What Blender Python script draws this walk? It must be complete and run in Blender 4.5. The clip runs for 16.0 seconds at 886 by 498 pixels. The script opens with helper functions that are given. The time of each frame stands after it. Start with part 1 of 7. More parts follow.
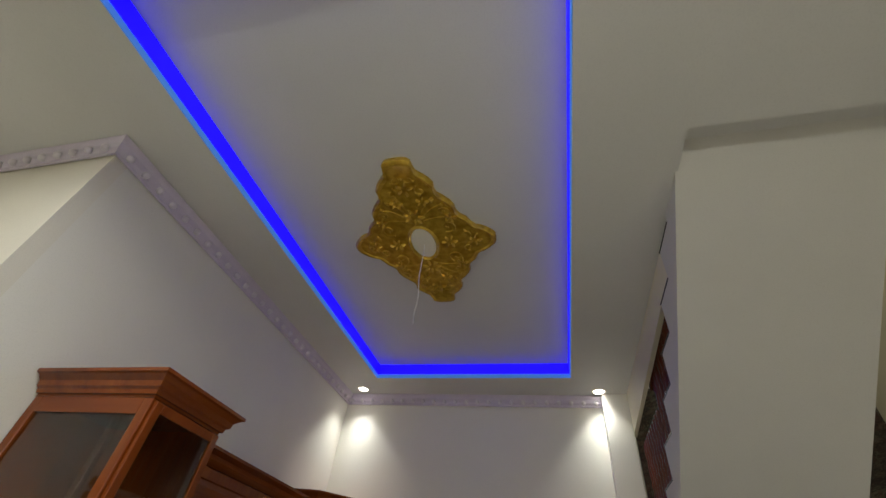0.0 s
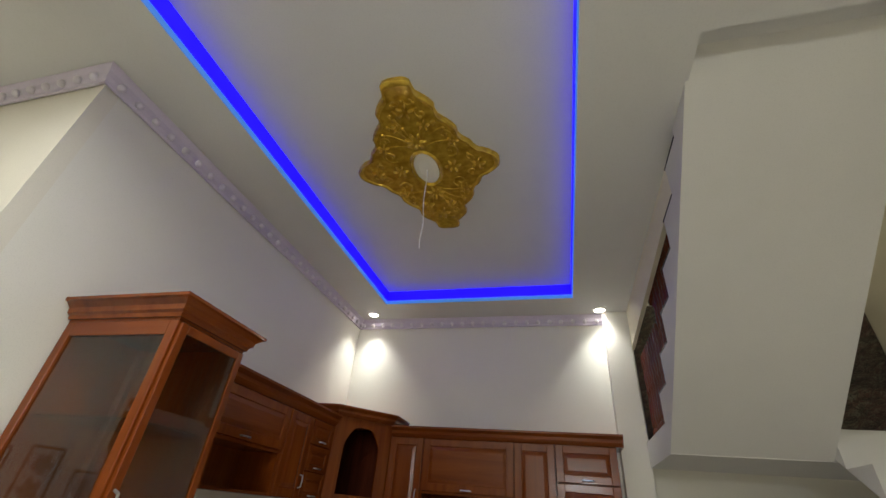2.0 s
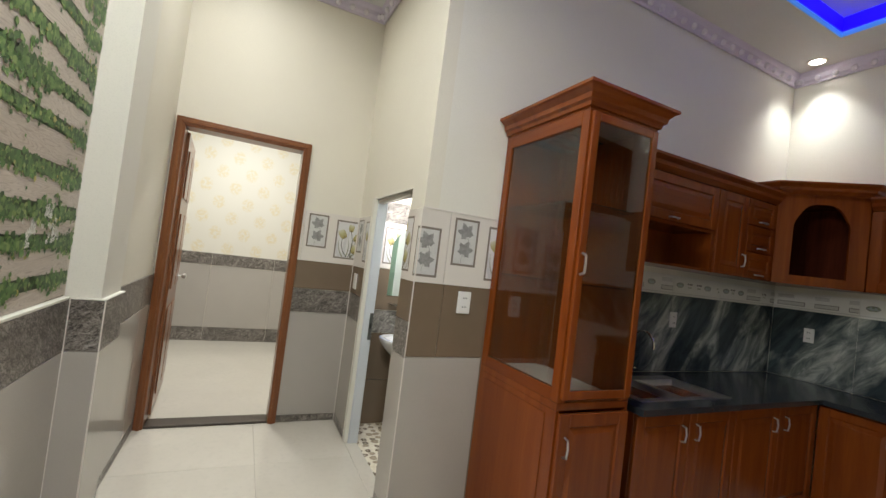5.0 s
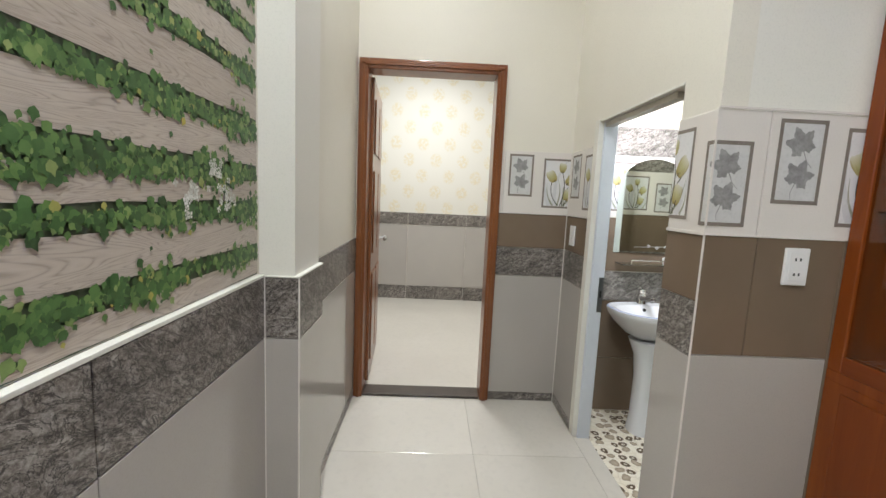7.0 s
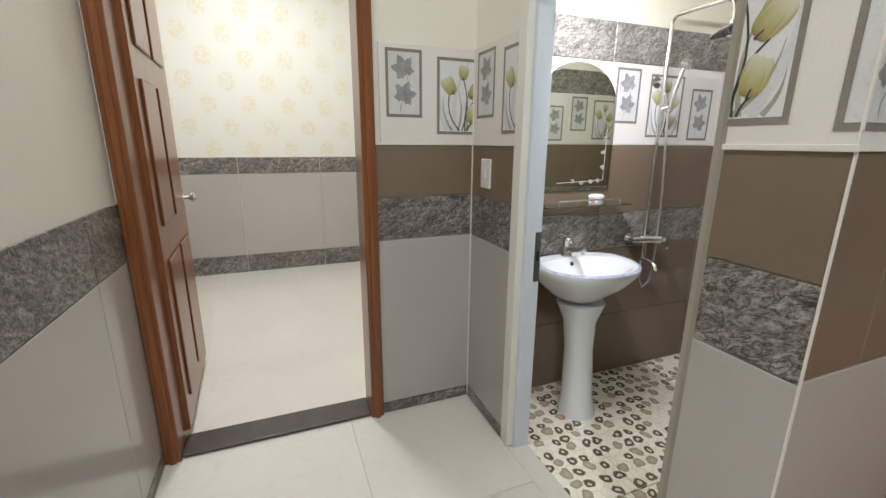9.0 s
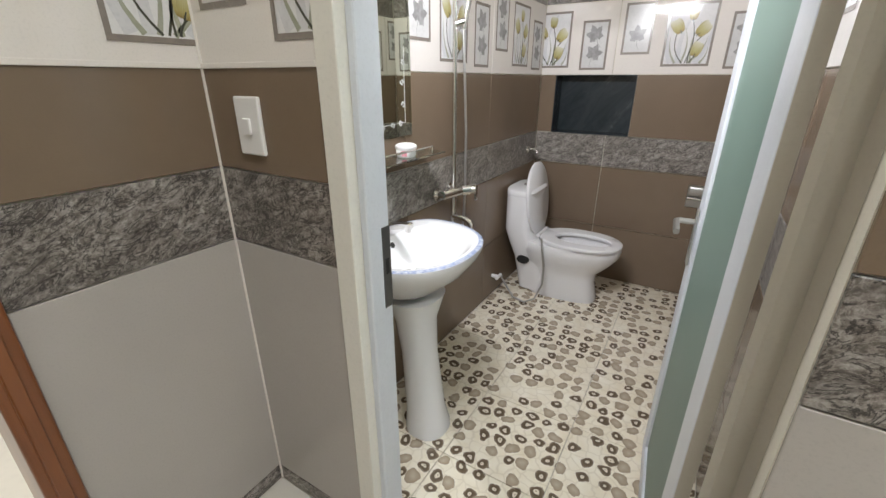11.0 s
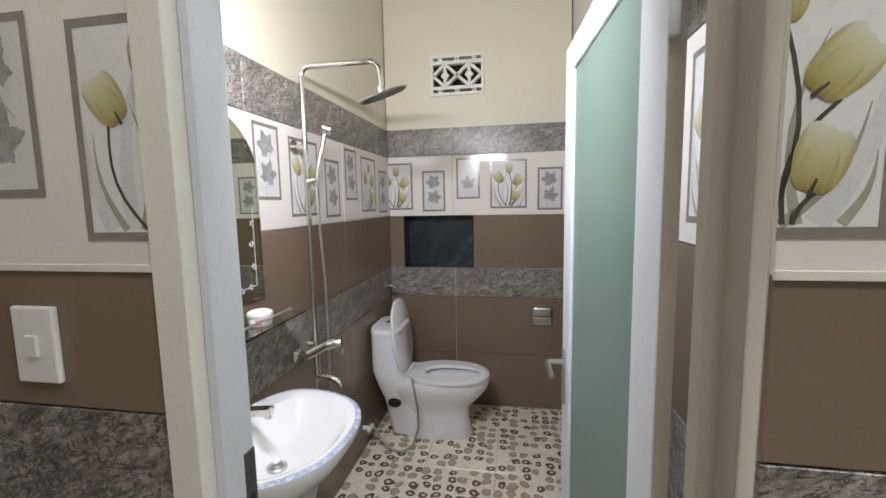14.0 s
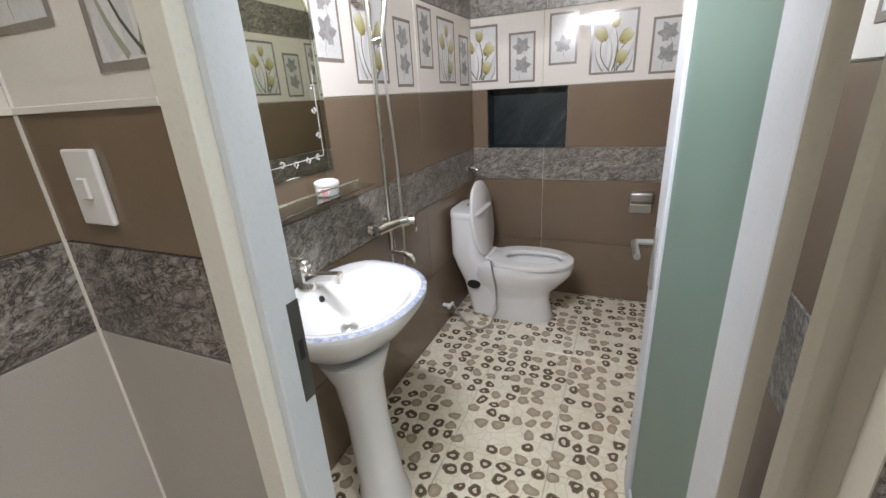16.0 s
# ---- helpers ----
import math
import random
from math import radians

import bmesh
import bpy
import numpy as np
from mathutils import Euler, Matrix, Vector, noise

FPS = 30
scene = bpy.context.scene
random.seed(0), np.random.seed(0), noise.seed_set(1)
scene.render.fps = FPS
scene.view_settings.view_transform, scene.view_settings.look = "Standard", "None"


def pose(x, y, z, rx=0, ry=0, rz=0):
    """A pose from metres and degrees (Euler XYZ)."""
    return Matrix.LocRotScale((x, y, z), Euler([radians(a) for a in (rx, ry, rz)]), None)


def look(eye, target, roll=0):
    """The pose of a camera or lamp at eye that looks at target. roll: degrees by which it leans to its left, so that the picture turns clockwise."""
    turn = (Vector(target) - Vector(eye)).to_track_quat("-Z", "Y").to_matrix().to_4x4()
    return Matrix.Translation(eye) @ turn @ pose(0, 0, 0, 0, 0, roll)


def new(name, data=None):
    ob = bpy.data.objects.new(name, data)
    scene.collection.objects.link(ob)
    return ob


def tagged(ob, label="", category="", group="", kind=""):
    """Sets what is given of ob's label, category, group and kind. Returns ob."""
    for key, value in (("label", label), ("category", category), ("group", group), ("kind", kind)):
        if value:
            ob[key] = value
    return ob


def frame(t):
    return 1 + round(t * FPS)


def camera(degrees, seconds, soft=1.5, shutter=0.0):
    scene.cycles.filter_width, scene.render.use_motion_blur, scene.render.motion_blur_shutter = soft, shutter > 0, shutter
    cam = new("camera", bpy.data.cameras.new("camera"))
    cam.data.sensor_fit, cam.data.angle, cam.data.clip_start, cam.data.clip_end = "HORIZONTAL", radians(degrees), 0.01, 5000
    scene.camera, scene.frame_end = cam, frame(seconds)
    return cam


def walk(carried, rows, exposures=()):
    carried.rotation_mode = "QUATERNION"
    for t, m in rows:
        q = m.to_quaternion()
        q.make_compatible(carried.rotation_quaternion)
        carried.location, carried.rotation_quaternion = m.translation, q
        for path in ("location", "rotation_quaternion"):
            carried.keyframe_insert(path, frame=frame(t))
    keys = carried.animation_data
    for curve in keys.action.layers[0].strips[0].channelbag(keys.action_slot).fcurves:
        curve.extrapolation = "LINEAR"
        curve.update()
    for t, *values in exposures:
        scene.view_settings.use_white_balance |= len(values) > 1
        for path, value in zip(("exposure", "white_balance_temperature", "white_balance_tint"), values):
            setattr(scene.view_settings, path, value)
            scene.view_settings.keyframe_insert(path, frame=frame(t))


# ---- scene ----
cam = camera(93.3, 16.0)
# seconds, stops, kelvin, tint of the carried camera's own metering
EXPOSURES = [
    (0.0, -0.42, 6500, 6), (1.0, -0.26, 6500, 6), (2.0, -0.08, 6500, 6), (3.5, 0.06, 6450, 6), (5.0, 0.0, 6400, 7), (7.5, 0.13, 5950, 9), (8.2, 0.10, 5950, 9),
    (10.5, 0.20, 6150, 9), (11.0, 0.26, 6150, 9), (12.0, 0.26, 6150, 10), (13.5, -0.08, 6100, 11), (14.0, -0.08, 6100, 11), (15.0, 0.18, 6150, 11), (16.0, 0.20, 6100, 10),
]
PATH = [
    (0, (2.367, -0.954, 1.681), (1.912, 0.47, 3.009), 7.8),
    (0.5, (2.353, -0.945, 1.672), (1.895, 0.52, 2.955), 7.7),
    (1, (2.353, -0.938, 1.647), (1.905, 0.582, 2.867), 6.8),
    (1.5, (2.347, -0.938, 1.635), (1.903, 0.631, 2.793), 6.1),
    (2, (2.36, -0.939, 1.615), (1.869, 0.674, 2.691), 5.5),
    (2.5, (2.331, -0.944, 1.603), (1.734, 0.711, 2.555), 5.6),
    (3, (2.291, -0.949, 1.583), (1.522, 0.714, 2.385), 5.7),
    (3.5, (2.276, -0.932, 1.545), (1.241, 0.661, 2.169), 6.3),
    (4, (2.25, -0.91, 1.532), (0.92, 0.52, 1.964), 6.9),
    (4.5, (2.242, -0.875, 1.513), (0.634, 0.289, 1.751), 7.2),
    (5, (2.188, -0.88, 1.481), (0.381, -0.026, 1.54), 7.1),
    (5.2, (2.125, -0.914, 1.45), (0.267, -0.173, 1.455), 6.7),
    (7.3, (1.224, -0.94, 1.438), (-0.759, -0.896, 1.186), 2.5),
    (7.5, (1.101, -0.978, 1.441), (-0.878, -0.857, 1.181), 3.1),
    (8, (0.871, -0.981, 1.432), (-1.08, -0.691, 1.101), 2.8),
    (8.2, (0.778, -0.962, 1.415), (-1.158, -0.616, 1.051), 2.5),
    (10.3, (-0.185, -0.732, 1.332), (-1.522, 0.607, 0.685), -1.4),
    (10.5, (-0.272, -0.692, 1.332), (-1.532, 0.712, 0.669), -1.1),
    (11, (-0.408, -0.632, 1.327), (-1.365, 0.955, 0.573), 0.1),
    (11.5, (-0.524, -0.611, 1.347), (-1.103, 1.14, 0.573), -1.5),
    (12, (-0.569, -0.603, 1.354), (-0.925, 1.232, 0.643), -2.4),
    (12.5, (-0.554, -0.568, 1.389), (-0.832, 1.341, 0.862), -1.7),
    (13, (-0.536, -0.551, 1.426), (-0.803, 1.409, 1.125), -0.8),
    (13.5, (-0.527, -0.553, 1.457), (-0.819, 1.419, 1.298), -0.6),
    (14, (-0.521, -0.549, 1.447), (-0.873, 1.407, 1.224), -1.1),
    (14.5, (-0.51, -0.511, 1.398), (-0.948, 1.398, 0.995), -2.7),
    (15, (-0.467, -0.461, 1.369), (-0.990, 1.394, 0.828), -3.9),
    (15.5, (-0.444, -0.424, 1.351), (-1.062, 1.370, 0.717), -4.5),
    (16, (-0.472, -0.419, 1.341), (-1.233, 1.295, 0.648), -3.4),
]
walk(cam, [(t, look(eye, target, roll)) for t, eye, target, roll in PATH], EXPOSURES)

# ---- world and large lights ----
world = bpy.data.worlds.new("night")
scene.world = world
world.use_nodes = True
world.node_tree.nodes["Background"].inputs["Color"].default_value = (0.02, 0.022, 0.03, 1)
world.node_tree.nodes["Background"].inputs["Strength"].default_value = 0.3

FLOOR_BATH = -0.04
CEIL = 3.62
TRAY_X0, TRAY_X1, TRAY_Y0, TRAY_Y1, TRAY_Z = 0.50, 2.565, -0.76, 3.14, 3.79
# First two stand over the kitchen; the other five are unseen, added for brightness.
DOWNLIGHTS = [(0.24, 3.41, 4.2), (2.84, 3.445, 3.6), (0.24, -1.03, 8.5), (1.55, -1.05, 47), (2.84, -1.05, 1.5), (1.75, -2.5, 12), (-0.75, -1.05, 8.5)]


def spot_lamp(x, y, z, power, color=(1.0, 0.985, 0.93), size=0.09, spread=150):
    lamp = bpy.data.lights.new("downlight_lamp", "AREA")
    lamp.shape, lamp.size, lamp.energy, lamp.color = "DISK", size, power, color
    lamp.spread = radians(spread)
    ob = new("downlight_lamp", lamp)
    ob.matrix_world = look((x, y, z), (x, y, 0))
    return ob


for dx, dy, watts in DOWNLIGHTS:
    spot_lamp(dx, dy, CEIL - 0.012, watts, spread=84 if dy > 0 else 165)


def lamp_box(name, loc, target, sx, sy, power, color):
    lamp = bpy.data.lights.new(name, "AREA")
    lamp.shape, lamp.size, lamp.size_y, lamp.energy, lamp.color = "RECTANGLE", sx, sy, power, color
    ob = new(name, lamp)
    ob.matrix_world = look(loc, target)
    return ob


lamp_box("bath_tube_lamp", (-0.95, 0.165, 1.975), (-0.95, 1.2, 1.70), 0.52, 0.03, 25, (1.0, 0.962, 0.98))
# Unseen fill from the living area, added to brighten tray and end wall.
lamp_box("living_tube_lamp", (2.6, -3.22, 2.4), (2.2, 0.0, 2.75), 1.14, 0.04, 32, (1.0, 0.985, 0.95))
lamp_box("bedroom_lamp", (-3.0, -1.0, 3.2), (-3.0, -1.0, 0), 0.5, 0.5, 50, (1.0, 0.985, 0.95))
lamp_box("stairwell_lamp", (4.4, 1.4, 6.3), (4.2, 1.8, 0), 0.4, 0.4, 18, (1.0, 0.93, 0.80))

# ---- materials ----


def nodes_of(name):
    m = bpy.data.materials.new(name)
    m.use_nodes = True
    nt = m.node_tree
    return m, nt, nt.nodes["Principled BSDF"]


def add(nt, kind, **kw):
    n = nt.nodes.new(kind)
    for k, v in kw.items():
        n.inputs[k].default_value = v
    return n


def ramp(nt, source, stops):
    r = nt.nodes.new("ShaderNodeValToRGB")
    els = r.color_ramp.elements
    while len(els) < len(stops):
        els.new(0.5)
    for e, (p, c) in zip(els, stops):
        e.position, e.color = p, (*c, 1) if len(c) == 3 else c
    nt.links.new(source, r.inputs["Fac"])
    return r


def place(nt, scale=(1, 1, 1), turn=(0, 0, 0), jitter=False):
    """World position, scaled and turned; jitter shifts it object by object."""
    g = nt.nodes.new("ShaderNodeNewGeometry")
    out = g.outputs["Position"]
    if jitter:
        oi = nt.nodes.new("ShaderNodeObjectInfo")
        mul = nt.nodes.new("ShaderNodeVectorMath")
        mul.operation = "MULTIPLY"
        comb = nt.nodes.new("ShaderNodeCombineXYZ")
        for k in range(3):
            nt.links.new(oi.outputs["Random"], comb.inputs[k])
        nt.links.new(comb.outputs[0], mul.inputs[0])
        mul.inputs[1].default_value = (37, 23, 51)
        plus = nt.nodes.new("ShaderNodeVectorMath")
        nt.links.new(out, plus.inputs[0])
        nt.links.new(mul.outputs[0], plus.inputs[1])
        out = plus.outputs[0]
    mp = nt.nodes.new("ShaderNodeMapping")
    mp.inputs["Scale"].default_value = scale
    mp.inputs["Rotation"].default_value = [radians(a) for a in turn]
    nt.links.new(out, mp.inputs["Vector"])
    return mp.outputs[0]


def mix(nt, a, b, fac):
    """Mix of two colours, sockets or tuples, by a socket or number."""
    n = nt.nodes.new("ShaderNodeMix")
    n.data_type = "RGBA"
    for sock, v in ((n.inputs[6], a), (n.inputs[7], b)):
        if isinstance(v, tuple):
            sock.default_value = (*v, 1)
        else:
            nt.links.new(v, sock)
    if isinstance(fac, (int, float)):
        n.inputs[0].default_value = fac
    else:
        nt.links.new(fac, n.inputs[0])
    return n.outputs[2]


def relief(nt, bsdf, height, strength, distance=0.002):
    b = nt.nodes.new("ShaderNodeBump")
    b.inputs["Strength"].default_value = strength
    b.inputs["Distance"].default_value = distance
    nt.links.new(height, b.inputs["Height"])
    nt.links.new(b.outputs[0], bsdf.inputs["Normal"])


def surface(name, c1, c2, rough=0.5, metal=0.0, big=3.0, fine=60.0, bump=0.1, stretch=(1, 1, 1), vary=0.0, coat=0.0, mottle=0.6):
    """A surface whose colour wanders from c1 to c2 at two scales."""
    m, nt, b = nodes_of(name)
    v = place(nt, stretch, jitter=vary > 0)
    n1 = add(nt, "ShaderNodeTexNoise", Scale=big, Detail=4.0, Roughness=0.6)
    n2 = add(nt, "ShaderNodeTexNoise", Scale=fine, Detail=3.0)
    for n in (n1, n2):
        nt.links.new(v, n.inputs["Vector"])
    c = mix(nt, c1, c2, ramp(nt, n1.outputs["Fac"], [(0.3, (0, 0, 0)), (0.7, (1, 1, 1))]).outputs[0])
    dark = tuple(x * 0.88 for x in c1)
    c = mix(nt, c, dark, ramp(nt, n2.outputs["Fac"], [(0.5, (0, 0, 0)), (0.75, (mottle, mottle, mottle))]).outputs[0])
    if vary:
        oi = nt.nodes.new("ShaderNodeObjectInfo")
        hsv = nt.nodes.new("ShaderNodeHueSaturation")
        mr = add(nt, "ShaderNodeMapRange")
        mr.inputs["To Min"].default_value, mr.inputs["To Max"].default_value = 1 - vary, 1 + vary
        nt.links.new(oi.outputs["Random"], mr.inputs["Value"])
        nt.links.new(mr.outputs[0], hsv.inputs["Value"])
        nt.links.new(c, hsv.inputs["Color"])
        c = hsv.outputs[0]
    nt.links.new(c, b.inputs["Base Color"])
    rr = add(nt, "ShaderNodeMapRange")
    rr.inputs["To Min"].default_value, rr.inputs["To Max"].default_value = max(rough * 0.8, 0.03), min(rough * 1.2, 1)
    nt.links.new(n1.outputs["Fac"], rr.inputs["Value"])
    nt.links.new(rr.outputs[0], b.inputs["Roughness"])
    b.inputs["Metallic"].default_value = metal
    b.inputs["Coat Weight"].default_value = coat
    b.inputs["Coat Roughness"].default_value = 0.12
    if bump:
        relief(nt, b, n2.outputs["Fac"], bump)
    return m


STAIR_WHITE = surface("stair_plaster", (0.66, 0.65, 0.63), (0.62, 0.61, 0.59), 0.6, big=1.1, fine=150, bump=0.12)
CREAM = surface("cream_paint", (0.75, 0.705, 0.555), (0.72, 0.675, 0.53), 0.55, big=1.3, fine=160, bump=0.12)
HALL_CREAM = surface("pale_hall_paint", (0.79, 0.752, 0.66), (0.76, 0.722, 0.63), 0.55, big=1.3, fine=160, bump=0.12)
WHITE = surface("white_paint", (0.81, 0.788, 0.72), (0.78, 0.758, 0.69), 0.55, big=1.1, fine=150, bump=0.12)
CEILING = surface("ceiling_paint", (0.66, 0.66, 0.655), (0.62, 0.62, 0.615), 0.6, big=0.9, fine=120, bump=0.08)
LILAC = surface("lilac_plaster", (0.66, 0.60, 0.72), (0.60, 0.54, 0.67), 0.5, big=6, fine=90, bump=0.1)
BEAD_PLASTER = surface("pale_lilac_plaster", (0.74, 0.70, 0.77), (0.70, 0.66, 0.73), 0.5, big=6, fine=90, bump=0.1)
BROWN_TILE = surface("brown_tile", (0.212, 0.157, 0.110), (0.184, 0.137, 0.095), 0.17, big=2.5, fine=240, bump=0.05, vary=0.03)
GREIGE_TILE = surface("greige_tile", (0.46, 0.43, 0.395), (0.43, 0.40, 0.37), 0.13, big=2, fine=200, bump=0.03, vary=0.02)
WHITE_TILE = surface("white_glazed_tile", (0.78, 0.735, 0.685), (0.75, 0.705, 0.66), 0.035, big=2, fine=200, bump=0.02)
BORDER_TILE = surface("white_border_tile", (0.84, 0.835, 0.82), (0.80, 0.795, 0.78), 0.1, big=6, fine=160, bump=0.02)
GROUT = surface("pale_grout", (0.62, 0.57, 0.50), (0.52, 0.47, 0.41), 0.8, big=8, fine=120, bump=0.2)
FLOOR_TILE = surface("polished_cream_tile", (0.68, 0.64, 0.57), (0.63, 0.59, 0.52), 0.12, big=1.6, fine=30, bump=0.01, vary=0.02)
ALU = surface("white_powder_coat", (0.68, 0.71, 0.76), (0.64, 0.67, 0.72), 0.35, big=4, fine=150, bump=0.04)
CHROME = surface("polished_chrome", (0.80, 0.785, 0.755), (0.72, 0.705, 0.675), 0.12, 1.0, big=8, fine=90, bump=0.0)
STEEL = surface("brushed_steel", (0.64, 0.64, 0.63), (0.55, 0.55, 0.54), 0.36, 1.0, big=6, fine=140, bump=0.05)
DARK_STEEL = surface("dark_spray_rubber", (0.10, 0.095, 0.09), (0.14, 0.135, 0.13), 0.4, big=8, fine=90, bump=0.0)
PORCELAIN = surface("white_porcelain", (0.82, 0.82, 0.83), (0.81, 0.81, 0.82), 0.10, big=3, fine=60, bump=0.0, coat=0.1, mottle=0.0)
PLASTIC = surface("white_plastic", (0.80, 0.79, 0.78), (0.77, 0.76, 0.75), 0.3, big=6, fine=150, bump=0.02, mottle=0.1)
RUBBER = surface("black_rubber", (0.015, 0.015, 0.015), (0.025, 0.025, 0.025), 0.5, big=6, fine=90, bump=0.05)
GREY_PRINT = surface("grey_leaf_print", (0.24, 0.235, 0.23), (0.40, 0.39, 0.385), 0.2, big=26, fine=90, bump=0.0)
FRAME_PRINT = surface("taupe_border_print", (0.22, 0.19, 0.165), (0.27, 0.235, 0.20), 0.2, big=20, fine=120, bump=0.0)
PAPER_PRINT = surface("white_picture_ground", (0.72, 0.715, 0.715), (0.76, 0.75, 0.75), 0.06, big=9, fine=90, bump=0.0)
SPRIG_PRINT = surface("grey_green_sprig_print", (0.26, 0.30, 0.22), (0.38, 0.40, 0.33), 0.15, big=40, fine=120, bump=0.0)
SLATE_PRINT = surface("slate_blue_print", (0.36, 0.42, 0.46), (0.50, 0.54, 0.56), 0.15, big=30, fine=120, bump=0.0)
PALE_PRINT = surface("pale_grey_print", (0.60, 0.595, 0.585), (0.68, 0.67, 0.66), 0.2, big=14, fine=90, bump=0.0)
GHOST_PRINT = surface("ghost_leaf_print", (0.60, 0.60, 0.62), (0.68, 0.675, 0.68), 0.1, big=18, fine=120, bump=0.0)
IVORY = surface("ivory_paint", (0.80, 0.78, 0.71), (0.77, 0.75, 0.68), 0.5, big=2, fine=140, bump=0.1)
# White aluminium as it looks in shade; the shade is in the colour.
SHADED_ALU = surface("shaded_white_aluminium", (0.50, 0.465, 0.40), (0.45, 0.42, 0.36), 0.35, big=3, fine=140, bump=0.05)
STEM_PRINT = surface("dark_stem_print", (0.055, 0.055, 0.045), (0.10, 0.10, 0.07), 0.2, big=30, fine=120, bump=0.0)
BLADE_PRINT = surface("grey_green_blade_print", (0.30, 0.31, 0.22), (0.42, 0.42, 0.36), 0.2, big=30, fine=120, bump=0.0)
BLUE_PRINT = surface("blue_rim_print", (0.20, 0.27, 0.50), (0.72, 0.74, 0.78), 0.1, big=70, fine=120, bump=0.0)
PINK_PRINT = surface("pink_print", (0.62, 0.16, 0.22), (0.7, 0.4, 0.42), 0.2, big=60, fine=120, bump=0.0)
BLACK_GRANITE = surface("dark_granite", (0.022, 0.026, 0.032), (0.04, 0.045, 0.052), 0.16, big=8, fine=220, bump=0.01)
DARK_SILL = surface("dark_brown_sill", (0.055, 0.042, 0.034), (0.085, 0.066, 0.052), 0.35, big=12, fine=160, bump=0.05)
DARK_PLATE = surface("dark_steel_plate", (0.20, 0.195, 0.185), (0.15, 0.145, 0.14), 0.35, 0.8, big=12, fine=160, bump=0.05)
CORD = surface("white_cord", (0.7, 0.7, 0.68), (0.6, 0.6, 0.58), 0.6, big=6, fine=90, bump=0.0)
DARK_VOID = surface("dark_opening", (0.02, 0.02, 0.02), (0.03, 0.03, 0.03), 0.9, big=6, fine=90, bump=0.0)


def petal_material():
    """Printed petals: olive at the foot and along the edges, washing out towards the tip."""
    m, nt, b = nodes_of("tulip_petal_print")
    tc = nt.nodes.new("ShaderNodeTexCoord")
    sep = nt.nodes.new("ShaderNodeSeparateXYZ")
    nt.links.new(tc.outputs["UV"], sep.inputs[0])
    c = ramp(nt, sep.outputs["Y"], [(0.0, (0.24, 0.17, 0.05)), (0.18, (0.40, 0.34, 0.13)), (0.5, (0.50, 0.47, 0.24)), (0.8, (0.60, 0.58, 0.40)), (1.0, (0.68, 0.67, 0.58))]).outputs[0]
    edge = ramp(nt, sep.outputs["X"], [(0.0, (0.75, 0.75, 0.75)), (0.16, (0.12, 0.12, 0.12)), (0.5, (0, 0, 0)), (0.84, (0.12, 0.12, 0.12)), (1.0, (0.75, 0.75, 0.75))]).outputs[0]
    c = mix(nt, c, (0.36, 0.30, 0.13), edge)
    mp = nt.nodes.new("ShaderNodeMapping")
    mp.inputs["Scale"].default_value = (14, 2, 1)
    nt.links.new(tc.outputs["UV"], mp.inputs["Vector"])
    n = add(nt, "ShaderNodeTexNoise", Scale=1.0, Detail=3.0)
    nt.links.new(mp.outputs[0], n.inputs["Vector"])
    c = mix(nt, c, (0.66, 0.65, 0.52), ramp(nt, n.outputs["Fac"], [(0.5, (0, 0, 0)), (0.75, (0.28, 0.28, 0.28))]).outputs[0])
    nt.links.new(c, b.inputs["Base Color"])
    b.inputs["Roughness"].default_value = 0.08
    return m


TULIP_PRINT = petal_material()


